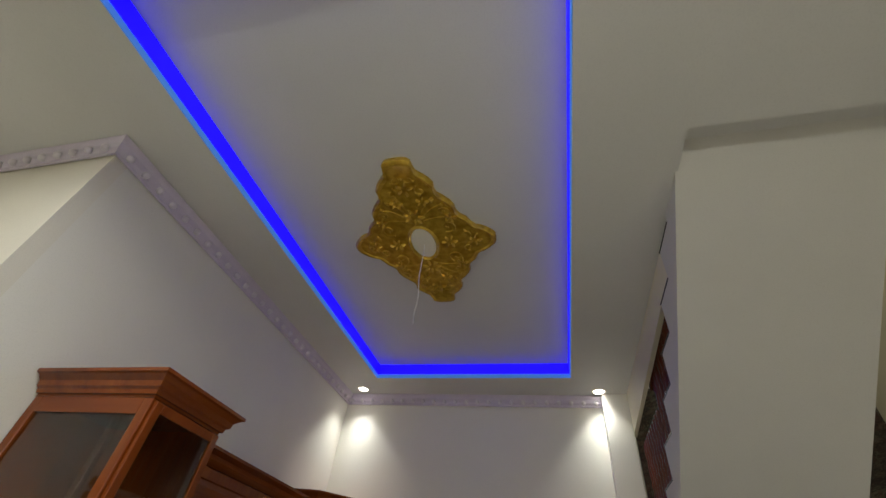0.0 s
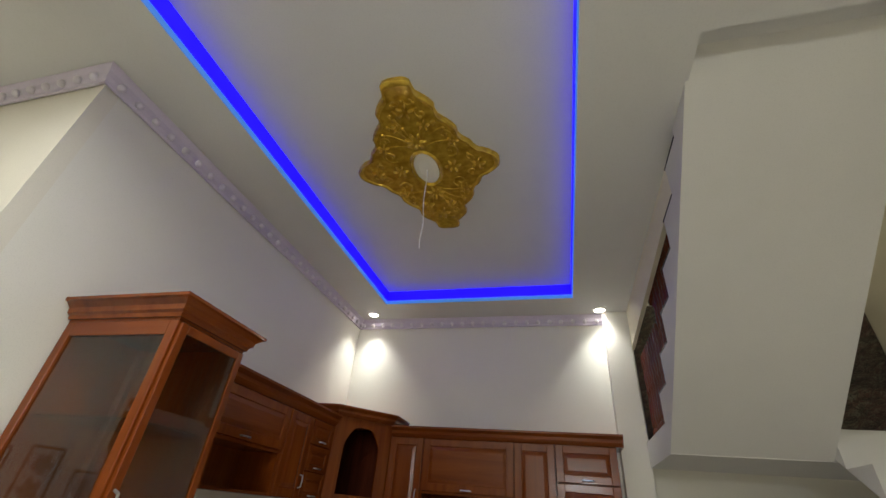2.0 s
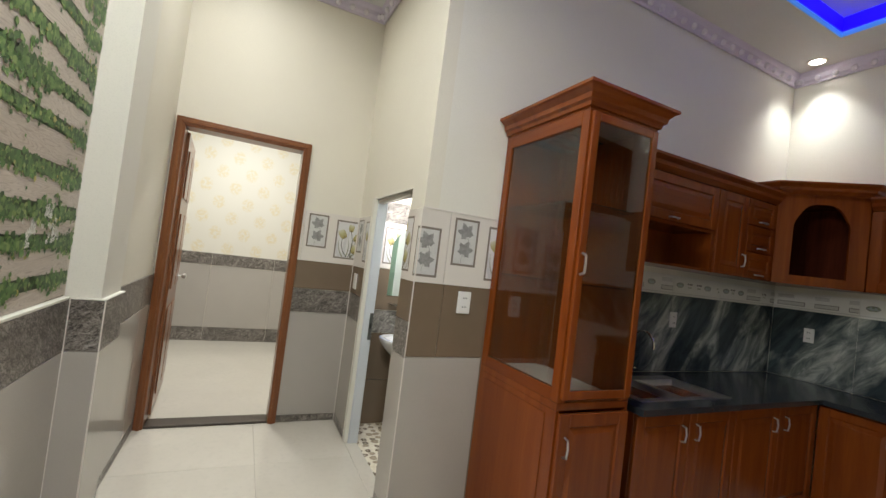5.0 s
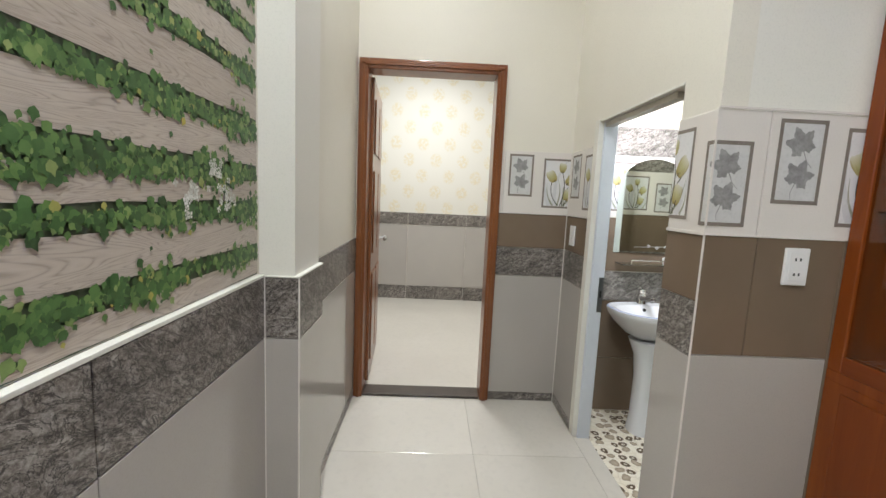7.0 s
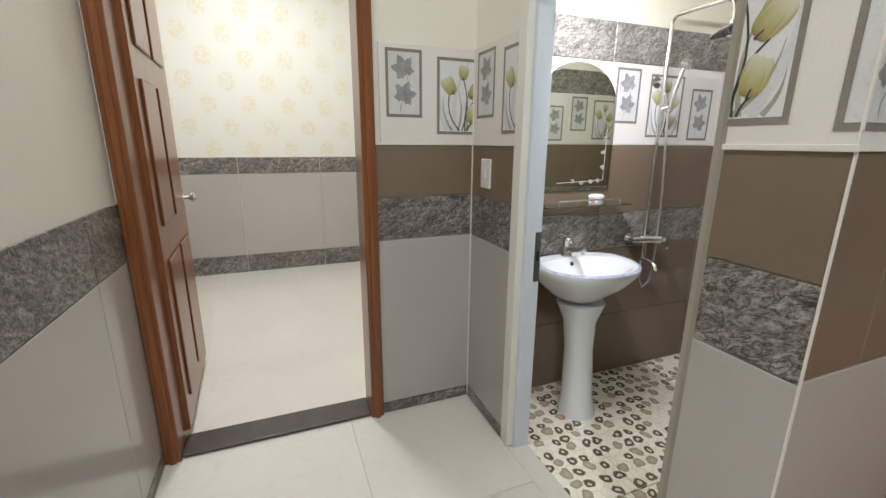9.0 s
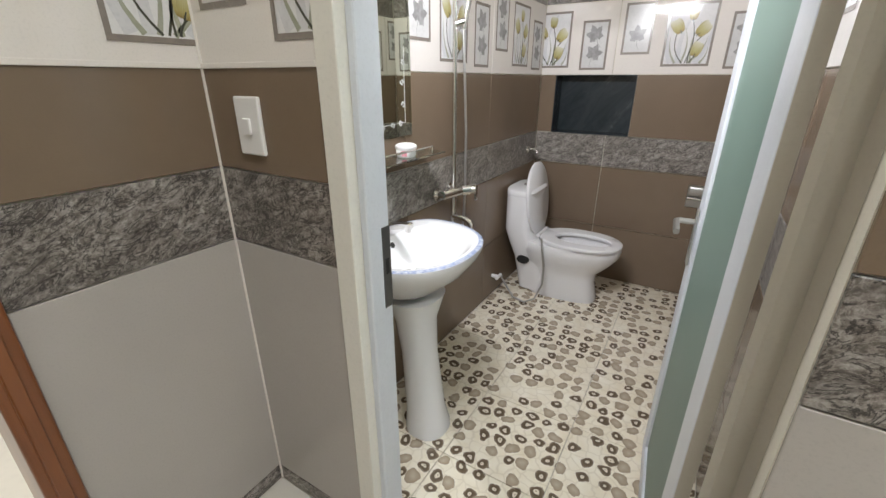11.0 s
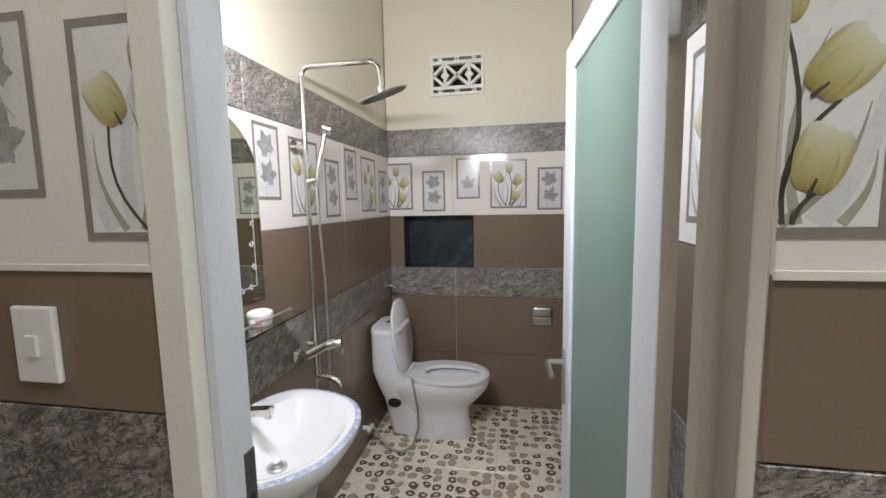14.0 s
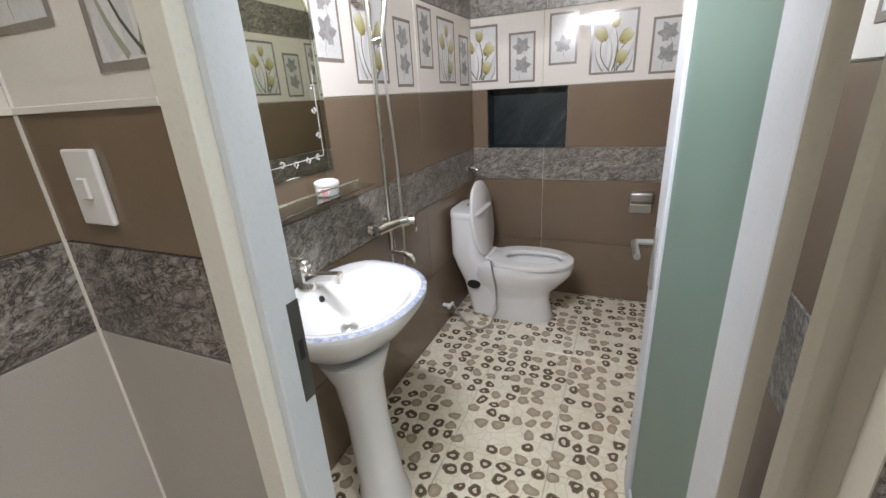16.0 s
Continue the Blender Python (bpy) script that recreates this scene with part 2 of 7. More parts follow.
def stone_material(name, dark, mid, light, scale=1.0, rough=0.35):
    """Slate print: grainy drifts along a slanting bed, crossed by dark hair cracks."""
    m, nt, b = nodes_of(name)
    pos = place(nt, jitter=True)
    comb = nt.nodes.new("ShaderNodeCombineXYZ")
    for k, axis in enumerate(((0.34, 0.34, 0.19), (-0.66, -0.66, 1.60), (0.8, -0.8, 0.0))):
        d = nt.nodes.new("ShaderNodeVectorMath")
        d.operation = "DOT_PRODUCT"
        d.inputs[1].default_value = tuple(scale * x for x in axis)
        nt.links.new(pos, d.inputs[0])
        nt.links.new(d.outputs["Value"], comb.inputs[k])
    v = comb.outputs[0]
    drift = add(nt, "ShaderNodeTexNoise", Scale=6.0, Detail=4.0, Roughness=0.6, Distortion=0.8)
    bed = add(nt, "ShaderNodeTexNoise", Scale=26.0, Detail=7.0, Roughness=0.68, Distortion=0.7)
    grain = add(nt, "ShaderNodeTexNoise", Scale=115.0, Detail=4.0, Roughness=0.7, Distortion=0.3)
    crack = add(nt, "ShaderNodeTexNoise", Scale=14.0, Detail=8.0, Roughness=0.66, Distortion=1.6)
    fleck = add(nt, "ShaderNodeTexNoise", Scale=20.0, Detail=7.0, Roughness=0.62, Distortion=2.2)
    for n in (drift, bed, crack, fleck):
        nt.links.new(v, n.inputs["Vector"])
    nt.links.new(pos, grain.inputs["Vector"])
    k = (0, 0, 0)
    c = ramp(nt, bed.outputs["Fac"], [(0.36, dark), (0.48, mid), (0.64, light)]).outputs[0]
    c = mix(nt, c, ramp(nt, grain.outputs["Fac"], [(0.38, dark), (0.50, mid), (0.62, light)]).outputs[0], 0.42)
    c = mix(nt, c, dark, ramp(nt, drift.outputs["Fac"], [(0.36, (0.6, 0.6, 0.6)), (0.52, k)]).outputs[0])
    c = mix(nt, c, light, ramp(nt, fleck.outputs["Fac"], [(0.470, k), (0.494, (0.38, 0.38, 0.38)), (0.506, (0.38, 0.38, 0.38)), (0.530, k)]).outputs[0])
    c = mix(nt, c, tuple(x * 0.4 for x in dark), ramp(nt, crack.outputs["Fac"], [(0.468, k), (0.490, (0.9, 0.9, 0.9)), (0.506, (0.9, 0.9, 0.9)), (0.526, k)]).outputs[0])
    nt.links.new(c, b.inputs["Base Color"])
    b.inputs["Roughness"].default_value = rough
    relief(nt, b, bed.outputs["Fac"], 0.3, 0.003)
    return m


STONE = stone_material("grey_slate_tile", (0.055, 0.045, 0.038), (0.18, 0.156, 0.136), (0.50, 0.465, 0.43))
STONE_LIGHT = stone_material("pale_slate_tile", (0.10, 0.086, 0.073), (0.23, 0.206, 0.18), (0.50, 0.47, 0.43), rough=0.3)


def wood_material(name, dark, mid, light, axis, rough=0.23, coat=0.08):
    m, nt, b = nodes_of(name)
    s = [9.0, 9.0, 9.0]
    s[axis] = 0.7
    v = place(nt, tuple(s), jitter=True)
    n1 = add(nt, "ShaderNodeTexNoise", Scale=1.0, Detail=6.0, Roughness=0.6, Distortion=0.9)
    n2 = add(nt, "ShaderNodeTexNoise", Scale=9.0, Detail=5.0, Roughness=0.7)
    for n in (n1, n2):
        nt.links.new(v, n.inputs["Vector"])
    c = ramp(nt, n1.outputs["Fac"], [(0.15, dark), (0.5, mid), (0.85, light)]).outputs[0]
    c = mix(nt, c, dark, ramp(nt, n2.outputs["Fac"], [(0.5, (0, 0, 0)), (0.85, (0.4, 0.4, 0.4))]).outputs[0])
    nt.links.new(c, b.inputs["Base Color"])
    b.inputs["Roughness"].default_value = rough
    b.inputs["Coat Weight"].default_value = coat
    b.inputs["Coat Roughness"].default_value = 0.1
    b.inputs["Specular IOR Level"].default_value = 0.35
    relief(nt, b, n2.outputs["Fac"], 0.06, 0.001)
    return m


RED_D, RED_M, RED_L = (0.11, 0.022, 0.004), (0.19, 0.043, 0.006), (0.255, 0.066, 0.009)
WOOD_X = wood_material("red_varnished_wood_x", RED_D, RED_M, RED_L, 0)
WOOD_Y = wood_material("red_varnished_wood_y", RED_D, RED_M, RED_L, 1)
WOOD_Z = wood_material("red_varnished_wood_z", RED_D, RED_M, RED_L, 2)
DARK_WOOD = wood_material("dark_red_wood", (0.04, 0.010, 0.006), (0.10, 0.024, 0.012), (0.17, 0.045, 0.022), 2, 0.15)
DOOR_WOOD = wood_material("brown_door_wood", (0.12, 0.038, 0.012), (0.21, 0.072, 0.023), (0.29, 0.108, 0.037), 2, 0.3, 0.3)


def gold_material():
    m, nt, b = nodes_of("antique_gold_paint")
    v = place(nt)
    n = add(nt, "ShaderNodeTexNoise", Scale=22.0, Detail=6.0)
    nt.links.new(v, n.inputs["Vector"])
    nt.links.new(ramp(nt, n.outputs["Fac"], [(0.3, (0.44, 0.27, 0.02)), (0.65, (0.76, 0.52, 0.065))]).outputs[0], b.inputs["Base Color"])
    b.inputs["Metallic"].default_value, b.inputs["Roughness"].default_value = 0.55, 0.26
    relief(nt, b, n.outputs["Fac"], 0.25, 0.003)
    return m


GOLD = gold_material()


def glass_material(name, color, rough, alpha=1.0):
    m, nt, b = nodes_of(name)
    b.inputs["Base Color"].default_value = (*color, 1)
    b.inputs["Roughness"].default_value = rough
    b.inputs["Transmission Weight"].default_value = alpha
    b.inputs["IOR"].default_value = 1.45
    return m


CLEAR_GLASS = glass_material("grey_tinted_glass", (0.60, 0.60, 0.57), 0.0)
SHELF_GLASS = glass_material("green_edge_glass", (0.82, 0.93, 0.88), 0.02)


def frosted():
    m, nt, b = nodes_of("frosted_green_glass")
    v = place(nt)
    n = add(nt, "ShaderNodeTexNoise", Scale=2.0, Detail=3.0)
    nt.links.new(v, n.inputs["Vector"])
    nt.links.new(ramp(nt, n.outputs["Fac"], [(0.3, (0.19, 0.275, 0.235)), (0.7, (0.22, 0.31, 0.265))]).outputs[0], b.inputs["Base Color"])
    b.inputs["Roughness"].default_value, b.inputs["Transmission Weight"].default_value = 0.45, 0.25
    return m


FROSTED = frosted()
MIRROR, _nt, _b = nodes_of("mirror_silver")
_b.inputs["Base Color"].default_value, _b.inputs["Metallic"].default_value, _b.inputs["Roughness"].default_value = (0.78, 0.83, 0.70, 1), 1.0, 0.02


def pebble_material():
    """Cream floor tile printed with ringed brown and taupe pebbles."""
    m, nt, b = nodes_of("pebble_print_floor_tile")
    v = place(nt)
    warp = add(nt, "ShaderNodeTexNoise", Scale=16.0, Detail=2.0)
    nt.links.new(v, warp.inputs["Vector"])
    vm = nt.nodes.new("ShaderNodeVectorMath")
    vm.operation = "MULTIPLY_ADD"
    nt.links.new(warp.outputs["Color"], vm.inputs[0])
    vm.inputs[1].default_value = (0.05, 0.05, 0.0)
    nt.links.new(v, vm.inputs[2])
    base = ramp(nt, warp.outputs["Fac"], [(0.3, (0.83, 0.76, 0.61)), (0.7, (0.91, 0.86, 0.74))]).outputs[0]
    edge = add(nt, "ShaderNodeTexVoronoi", Scale=21.0, Randomness=0.9)
    edge.feature = "DISTANCE_TO_EDGE"
    edge.voronoi_dimensions = "2D"
    nt.links.new(vm.outputs[0], edge.inputs["Vector"])
    col = mix(nt, base, (0.66, 0.59, 0.47), ramp(nt, edge.outputs["Distance"], [(0.0, (0.6, 0.6, 0.6)), (0.10, (0, 0, 0))]).outputs[0])
    for scale, lo, stops, thresh in (
        (15.0, 0.0, [(0.0, (0.30, 0.24, 0.17)), (0.025, (0.34, 0.28, 0.20)), (0.04, (0.78, 0.72, 0.60)), (0.11, (0.70, 0.62, 0.50)), (0.14, (0.11, 0.08, 0.05)), (0.29, (0.16, 0.12, 0.08)), (0.36, (0.30, 0.24, 0.18))], 0.53),
        (15.0, 0.5, [(0.0, (0.52, 0.44, 0.33)), (0.36, (0.36, 0.29, 0.21))], 0.0),
    ):
        vo = add(nt, "ShaderNodeTexVoronoi", Scale=scale, Randomness=0.42)
        vo.voronoi_dimensions = "2D"
        nt.links.new(vm.outputs[0], vo.inputs["Vector"])
        pattern = ramp(nt, vo.outputs["Distance"], stops).outputs[0]
        sep = nt.nodes.new("ShaderNodeSeparateColor")
        nt.links.new(vo.outputs["Color"], sep.inputs[0])
        pick = nt.nodes.new("ShaderNodeMath")
        pick.operation = "GREATER_THAN" if thresh else "LESS_THAN"
        nt.links.new(sep.outputs[0], pick.inputs[0])
        pick.inputs[1].default_value = thresh if thresh else 0.40
        near = nt.nodes.new("ShaderNodeMath")
        near.operation = "LESS_THAN"
        nt.links.new(vo.outputs["Distance"], near.inputs[0])
        near.inputs[1].default_value = 0.36 if thresh else 0.38
        both = nt.nodes.new("ShaderNodeMath")
        both.operation = "MULTIPLY"
        nt.links.new(pick.outputs[0], both.inputs[0])
        nt.links.new(near.outputs[0], both.inputs[1])
        col = mix(nt, col, pattern, both.outputs[0])
    nt.links.new(col, b.inputs["Base Color"])
    b.inputs["Roughness"].default_value = 0.22
    relief(nt, b, warp.outputs["Fac"], 0.08, 0.002)
    return m


PEBBLE = pebble_material()


def marble_material(name, base, low, mid, high, rough=0.16, sparse=0.0):
    """Dark marble with pale feathered drifts that climb along the wall."""
    m, nt, b = nodes_of(name)
    g = nt.nodes.new("ShaderNodeNewGeometry")
    comb = nt.nodes.new("ShaderNodeCombineXYZ")
    for k, axis in enumerate(((0.74, 0.74, -0.56), (0.16, 0.16, 0.24))):
        d = nt.nodes.new("ShaderNodeVectorMath")
        d.operation = "DOT_PRODUCT"
        d.inputs[1].default_value = axis
        nt.links.new(g.outputs["Position"], d.inputs[0])
        nt.links.new(d.outputs["Value"], comb.inputs[k])
    n1 = add(nt, "ShaderNodeTexNoise", Scale=3.6, Detail=3.0, Roughness=0.5, Distortion=0.7)
    n2 = add(nt, "ShaderNodeTexNoise", Scale=9.0, Detail=10.0, Roughness=0.66, Distortion=1.3)
    for t in (n1, n2):
        nt.links.new(comb.outputs[0], t.inputs["Vector"])
    drift = ramp(nt, n1.outputs["Fac"], [(0.45 + sparse, (0, 0, 0)), (0.60 + sparse, (1, 1, 1))]).outputs[0]
    c1 = ramp(nt, n2.outputs["Fac"], [(0.38, base), (0.62, low)]).outputs[0]
    c2 = ramp(nt, n2.outputs["Fac"], [(0.34, low), (0.50, mid), (0.64, high)]).outputs[0]
    nt.links.new(mix(nt, c1, c2, drift), b.inputs["Base Color"])
    b.inputs["Roughness"].default_value = rough
    return m


MARBLE = marble_material("dark_green_marble", (0.025, 0.036, 0.046), (0.062, 0.085, 0.095), (0.25, 0.28, 0.265), (0.56, 0.58, 0.55))
SLATE = marble_material("dark_slate_lining", (0.02, 0.026, 0.03), (0.035, 0.045, 0.05), (0.06, 0.075, 0.08), (0.30, 0.34, 0.34), 0.2, 0.1)


def island_material(name, stops, rough=0.5, grain=None):
    """Colour picked piece by piece from the stops, with a grain."""
    m, nt, b = nodes_of(name)
    g = nt.nodes.new("ShaderNodeNewGeometry")
    c = ramp(nt, g.outputs["Random Per Island"], stops).outputs[0]
    v = place(nt, grain or (1, 1, 1))
    n = add(nt, "ShaderNodeTexNoise", Scale=14.0, Detail=6.0, Roughness=0.65)
    nt.links.new(v, n.inputs["Vector"])
    hs = nt.nodes.new("ShaderNodeHueSaturation")
    mr = add(nt, "ShaderNodeMapRange")
    mr.inputs["From Min"].default_value, mr.inputs["From Max"].default_value = 0.3, 0.7
    mr.inputs["To Min"].default_value, mr.inputs["To Max"].default_value = 0.72, 1.2
    nt.links.new(n.outputs["Fac"], mr.inputs["Value"])
    nt.links.new(mr.outputs[0], hs.inputs["Value"])
    nt.links.new(c, hs.inputs["Color"])
    nt.links.new(hs.outputs[0], b.inputs["Base Color"])
    b.inputs["Roughness"].default_value = rough
    return m


def plank_material():
    """Weathered pale boards with winding growth lines and knots."""
    m, nt, b = nodes_of("pale_plank_print")
    v = place(nt, (1.1, 6.0, 11.0), jitter=True)
    n1 = add(nt, "ShaderNodeTexNoise", Scale=1.5, Detail=2.5, Roughness=0.5, Distortion=0.6)
    n2 = add(nt, "ShaderNodeTexNoise", Scale=16.0, Detail=6.0, Roughness=0.7)
    for n in (n1, n2):
        nt.links.new(v, n.inputs["Vector"])
    mul = nt.nodes.new("ShaderNodeMath")
    mul.operation = "MULTIPLY"
    mul.inputs[1].default_value = 30.0
    nt.links.new(n1.outputs["Fac"], mul.inputs[0])
    pp = nt.nodes.new("ShaderNodeMath")
    pp.operation = "PINGPONG"
    pp.inputs[1].default_value = 0.5
    nt.links.new(mul.outputs[0], pp.inputs[0])
    line = ramp(nt, pp.outputs[0], [(0.0, (0.55, 0.55, 0.55)), (0.2, (0.12, 0.12, 0.12)), (0.5, (0, 0, 0))]).outputs[0]
    oi = nt.nodes.new("ShaderNodeObjectInfo")
    c = ramp(nt, oi.outputs["Random"], [(0.0, (0.49, 0.42, 0.35)), (0.5, (0.60, 0.53, 0.455)), (1.0, (0.54, 0.465, 0.39))]).outputs[0]
    c = mix(nt, c, (0.24, 0.18, 0.135), line)
    c = mix(nt, c, (0.62, 0.565, 0.50), ramp(nt, n2.outputs["Fac"], [(0.45, (0, 0, 0)), (0.75, (0.7, 0.7, 0.7))]).outputs[0])
    nt.links.new(c, b.inputs["Base Color"])
    b.inputs["Roughness"].default_value = 0.45
    return m


PLANK_PRINT = plank_material()
LEAF_PRINT = island_material("vine_leaf_print", [(0.0, (0.035, 0.08, 0.022)), (0.4, (0.075, 0.17, 0.045)), (0.8, (0.15, 0.27, 0.07)), (0.975, (0.27, 0.36, 0.12)), (1.0, (0.50, 0.44, 0.10))], 0.45)
FLOWER_PRINT = island_material("white_flower_print", [(0.0, (0.62, 0.62, 0.55)), (1.0, (0.80, 0.80, 0.74))], 0.45)
SHADE_PRINT = surface("dark_hedge_print", (0.035, 0.06, 0.025), (0.09, 0.11, 0.06), 0.5, big=18, fine=70, bump=0.0)
MURAL_DARK = stone_material("dark_floral_mural", (0.012, 0.010, 0.010), (0.07, 0.022, 0.018), (0.16, 0.17, 0.12), 0.35, rough=0.3)


def wallpaper_material():
    """Cream paper with staggered pale gold medallions."""
    m, nt, b = nodes_of("cream_damask_wallpaper")
    g = nt.nodes.new("ShaderNodeNewGeometry")
    sep = nt.nodes.new("ShaderNodeSeparateXYZ")
    nt.links.new(g.outputs["Position"], sep.inputs[0])
    plus = nt.nodes.new("ShaderNodeMath")
    nt.links.new(sep.outputs["X"], plus.inputs[0])
    nt.links.new(sep.outputs["Y"], plus.inputs[1])
    comb = nt.nodes.new("ShaderNodeCombineXYZ")
    nt.links.new(plus.outputs[0], comb.inputs[0])
    nt.links.new(sep.outputs["Z"], comb.inputs[1])
    mp = nt.nodes.new("ShaderNodeMapping")
    mp.inputs["Rotation"].default_value = (0, 0, radians(45))
    mp.inputs["Scale"].default_value = (1.0, 0.85, 1.0)
    nt.links.new(comb.outputs[0], mp.inputs["Vector"])
    vo = add(nt, "ShaderNodeTexVoronoi", Scale=3.9, Randomness=0.0)
    vo.voronoi_dimensions = "2D"
    nt.links.new(mp.outputs[0], vo.inputs["Vector"])
    n = add(nt, "ShaderNodeTexNoise", Scale=30.0, Detail=4.0)
    nt.links.new(comb.outputs[0], n.inputs["Vector"])
    mul = nt.nodes.new("ShaderNodeMath")
    mul.operation = "MULTIPLY"
    nt.links.new(ramp(nt, vo.outputs["Distance"], [(0.24, (1, 1, 1)), (0.34, (0, 0, 0))]).outputs[0], mul.inputs[0])
    nt.links.new(ramp(nt, n.outputs["Fac"], [(0.42, (0.05, 0.05, 0.05)), (0.56, (1, 1, 1))]).outputs[0], mul.inputs[1])
    nt.links.new(mix(nt, (0.78, 0.75, 0.675), (0.76, 0.68, 0.50), mul.outputs[0]), b.inputs["Base Color"])
    b.inputs["Roughness"].default_value = 0.6
    return m


WALLPAPER = wallpaper_material()


def glow(name, color, strength):
    m, nt, b = nodes_of(name)
    b.inputs["Base Color"].default_value = (*color, 1)
    b.inputs["Emission Color"].default_value = (*color, 1)
    b.inputs["Emission Strength"].default_value = strength
    return m


LED_BLUE = glow("blue_led", (0.010, 0.001, 1.0), 1.35)
# Strip light falling on the tray's lip, put in as emission.
LIP_GLOW = glow("blue_spill_on_lip", (0.09, 0.30, 0.80), 0.45)
LAMP_GLOW = glow("warm_lamp_diffuser", (1.0, 0.95, 0.86), 14.0)
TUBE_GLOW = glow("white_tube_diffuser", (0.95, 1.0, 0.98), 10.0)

# ---- building helpers ----


def add_box(bm, a, b, bevel=0.0, seg=1, slot=0):
    """A box from corner a to corner b, its edges rounded by bevel."""
    lo = [min(p, q) for p, q in zip(a, b)]
    hi = [max(p, q) for p, q in zip(a, b)]
    vs = [bm.verts.new((x, y, z)) for x in (lo[0], hi[0]) for y in (lo[1], hi[1]) for z in (lo[2], hi[2])]
    quads = ((0, 1, 3, 2), (4, 6, 7, 5), (0, 4, 5, 1), (2, 3, 7, 6), (0, 2, 6, 4), (1, 5, 7, 3))
    fs = [bm.faces.new([vs[i] for i in q]) for q in quads]
    for f in fs:
        f.material_index = slot
    if bevel:
        es = list({e for f in fs for e in f.edges})
        bmesh.ops.bevel(bm, geom=es, offset=bevel, segments=seg, affect="EDGES", profile=0.5)
    return bm


def box(a, b, bevel=0.0, seg=1):
    return add_box(bmesh.new(), a, b, bevel, seg)


def cells(us, vs, solid, axis, a, b):
    """One connected slab from a to b along an axis, made of the grid cells (i, j) between us and vs that are solid."""
    bm = bmesh.new()
    made = {}

    def vert(i, j, d):
        if (i, j, d) not in made:
            q = [us[i], vs[j]]
            q.insert(axis, d)
            made[i, j, d] = bm.verts.new(q)
        return made[i, j, d]
    full = {(i, j) for i in range(len(us) - 1) for j in range(len(vs) - 1) if solid(i, j)}
    for i, j in full:
        for d in (a, b):
            bm.faces.new((vert(i, j, d), vert(i + 1, j, d), vert(i + 1, j + 1, d), vert(i, j + 1, d)))
        for near, p, q in (((i - 1, j), (i, j), (i, j + 1)), ((i + 1, j), (i + 1, j), (i + 1, j + 1)), ((i, j - 1), (i, j), (i + 1, j)), ((i, j + 1), (i, j + 1), (i + 1, j + 1))):
            if near not in full:
                bm.faces.new((vert(*p, a), vert(*q, a), vert(*q, b), vert(*p, b)))
    return bm


def boxes(*pairs, bevel=0.0):
    bm = bmesh.new()
    for a, b in pairs:
        add_box(bm, a, b, bevel)
    return bm


def to_mesh(name, bm, mats, smooth=False):
    bmesh.ops.recalc_face_normals(bm, faces=bm.faces)
    me = bpy.data.meshes.new(name)
    bm.to_mesh(me)
    bm.free()
    for m in mats if isinstance(mats, (list, tuple)) else [mats]:
        me.materials.append(m)
    if smooth:
        for p in me.polygons:
            p.use_smooth = True
        me.set_sharp_from_angle(angle=radians(40))
    return me


def part(name, bm, material, parent, label="", smooth=False):
    ob = new(name, to_mesh(name, bm, material, smooth))
    ob.parent = parent
    return tagged(ob, label)


def solo(name, bm, material, label, category, kind="", group="", smooth=False):
    return tagged(new(name, to_mesh(name, bm, material, smooth)), label, category, group, kind)


def thing(name, at, label, category, group="", kind="", turn=0.0):
    ob = new(name)
    ob.empty_display_size = 0.05
    ob.matrix_basis = pose(*at, 0, 0, turn)
    return tagged(ob, label, category, group, kind)


def add_rings(bm, rings, closed_ends=True, slot=0):
    """Skin through rings of equal length."""
    loops = [[bm.verts.new(p) for p in r] for r in rings]
    n = len(loops[0])
    for a, b in zip(loops, loops[1:]):
        for i in range(n):
            f = bm.faces.new((a[i], a[(i + 1) % n], b[(i + 1) % n], b[i]))
            f.material_index = slot
    if closed_ends:
        for lp in (loops[0], loops[-1]):
            bm.faces.new(lp).material_index = slot
    return bm


def add_turned(bm, profile, at=(0, 0, 0), n=16, slot=0):
    """A turned shape from (radius, height) pairs."""
    return add_rings(bm, [[(at[0] + r * math.cos(2 * math.pi * i / n), at[1] + r * math.sin(2 * math.pi * i / n), at[2] + z) for i in range(n)] for r, z in profile], slot=slot)


def add_tube(bm, pts, r, n=10, slot=0):
    """A round tube through points."""
    pts = [Vector(p) for p in pts]
    rings = []
    side = None
    for i, p in enumerate(pts):
        d = (pts[min(i + 1, len(pts) - 1)] - pts[max(i - 1, 0)]).normalized()
        if side is None:
            side = d.orthogonal().normalized()
        side = (side - d * side.dot(d)).normalized()
        up = d.cross(side)
        rings.append([p + r * (math.cos(2 * math.pi * k / n) * side + math.sin(2 * math.pi * k / n) * up) for k in range(n)])
    return add_rings(bm, rings, slot=slot)


def arc(c, u, v, r, a0, a1, n=8):
    c, u, v = Vector(c), Vector(u), Vector(v)
    return [c + r * (math.cos(radians(a0 + (a1 - a0) * i / n)) * u + math.sin(radians(a0 + (a1 - a0) * i / n)) * v) for i in range(n + 1)]


def add_poly(bm, pts, slot=0):
    f = bm.faces.new([bm.verts.new(p) for p in pts])
    f.material_index = slot
    return f


def add_prism(bm, outline, axis, a, b, slot=0):
    """A flat outline pushed from a to b along an axis (0, 1 or 2); outline in the two other coordinates."""
    def put(p, d):
        q = list(p)
        q.insert(axis, d)
        return tuple(q)
    return add_rings(bm, [[put(p, a) for p in outline], [put(p, b) for p in outline]], slot=slot)


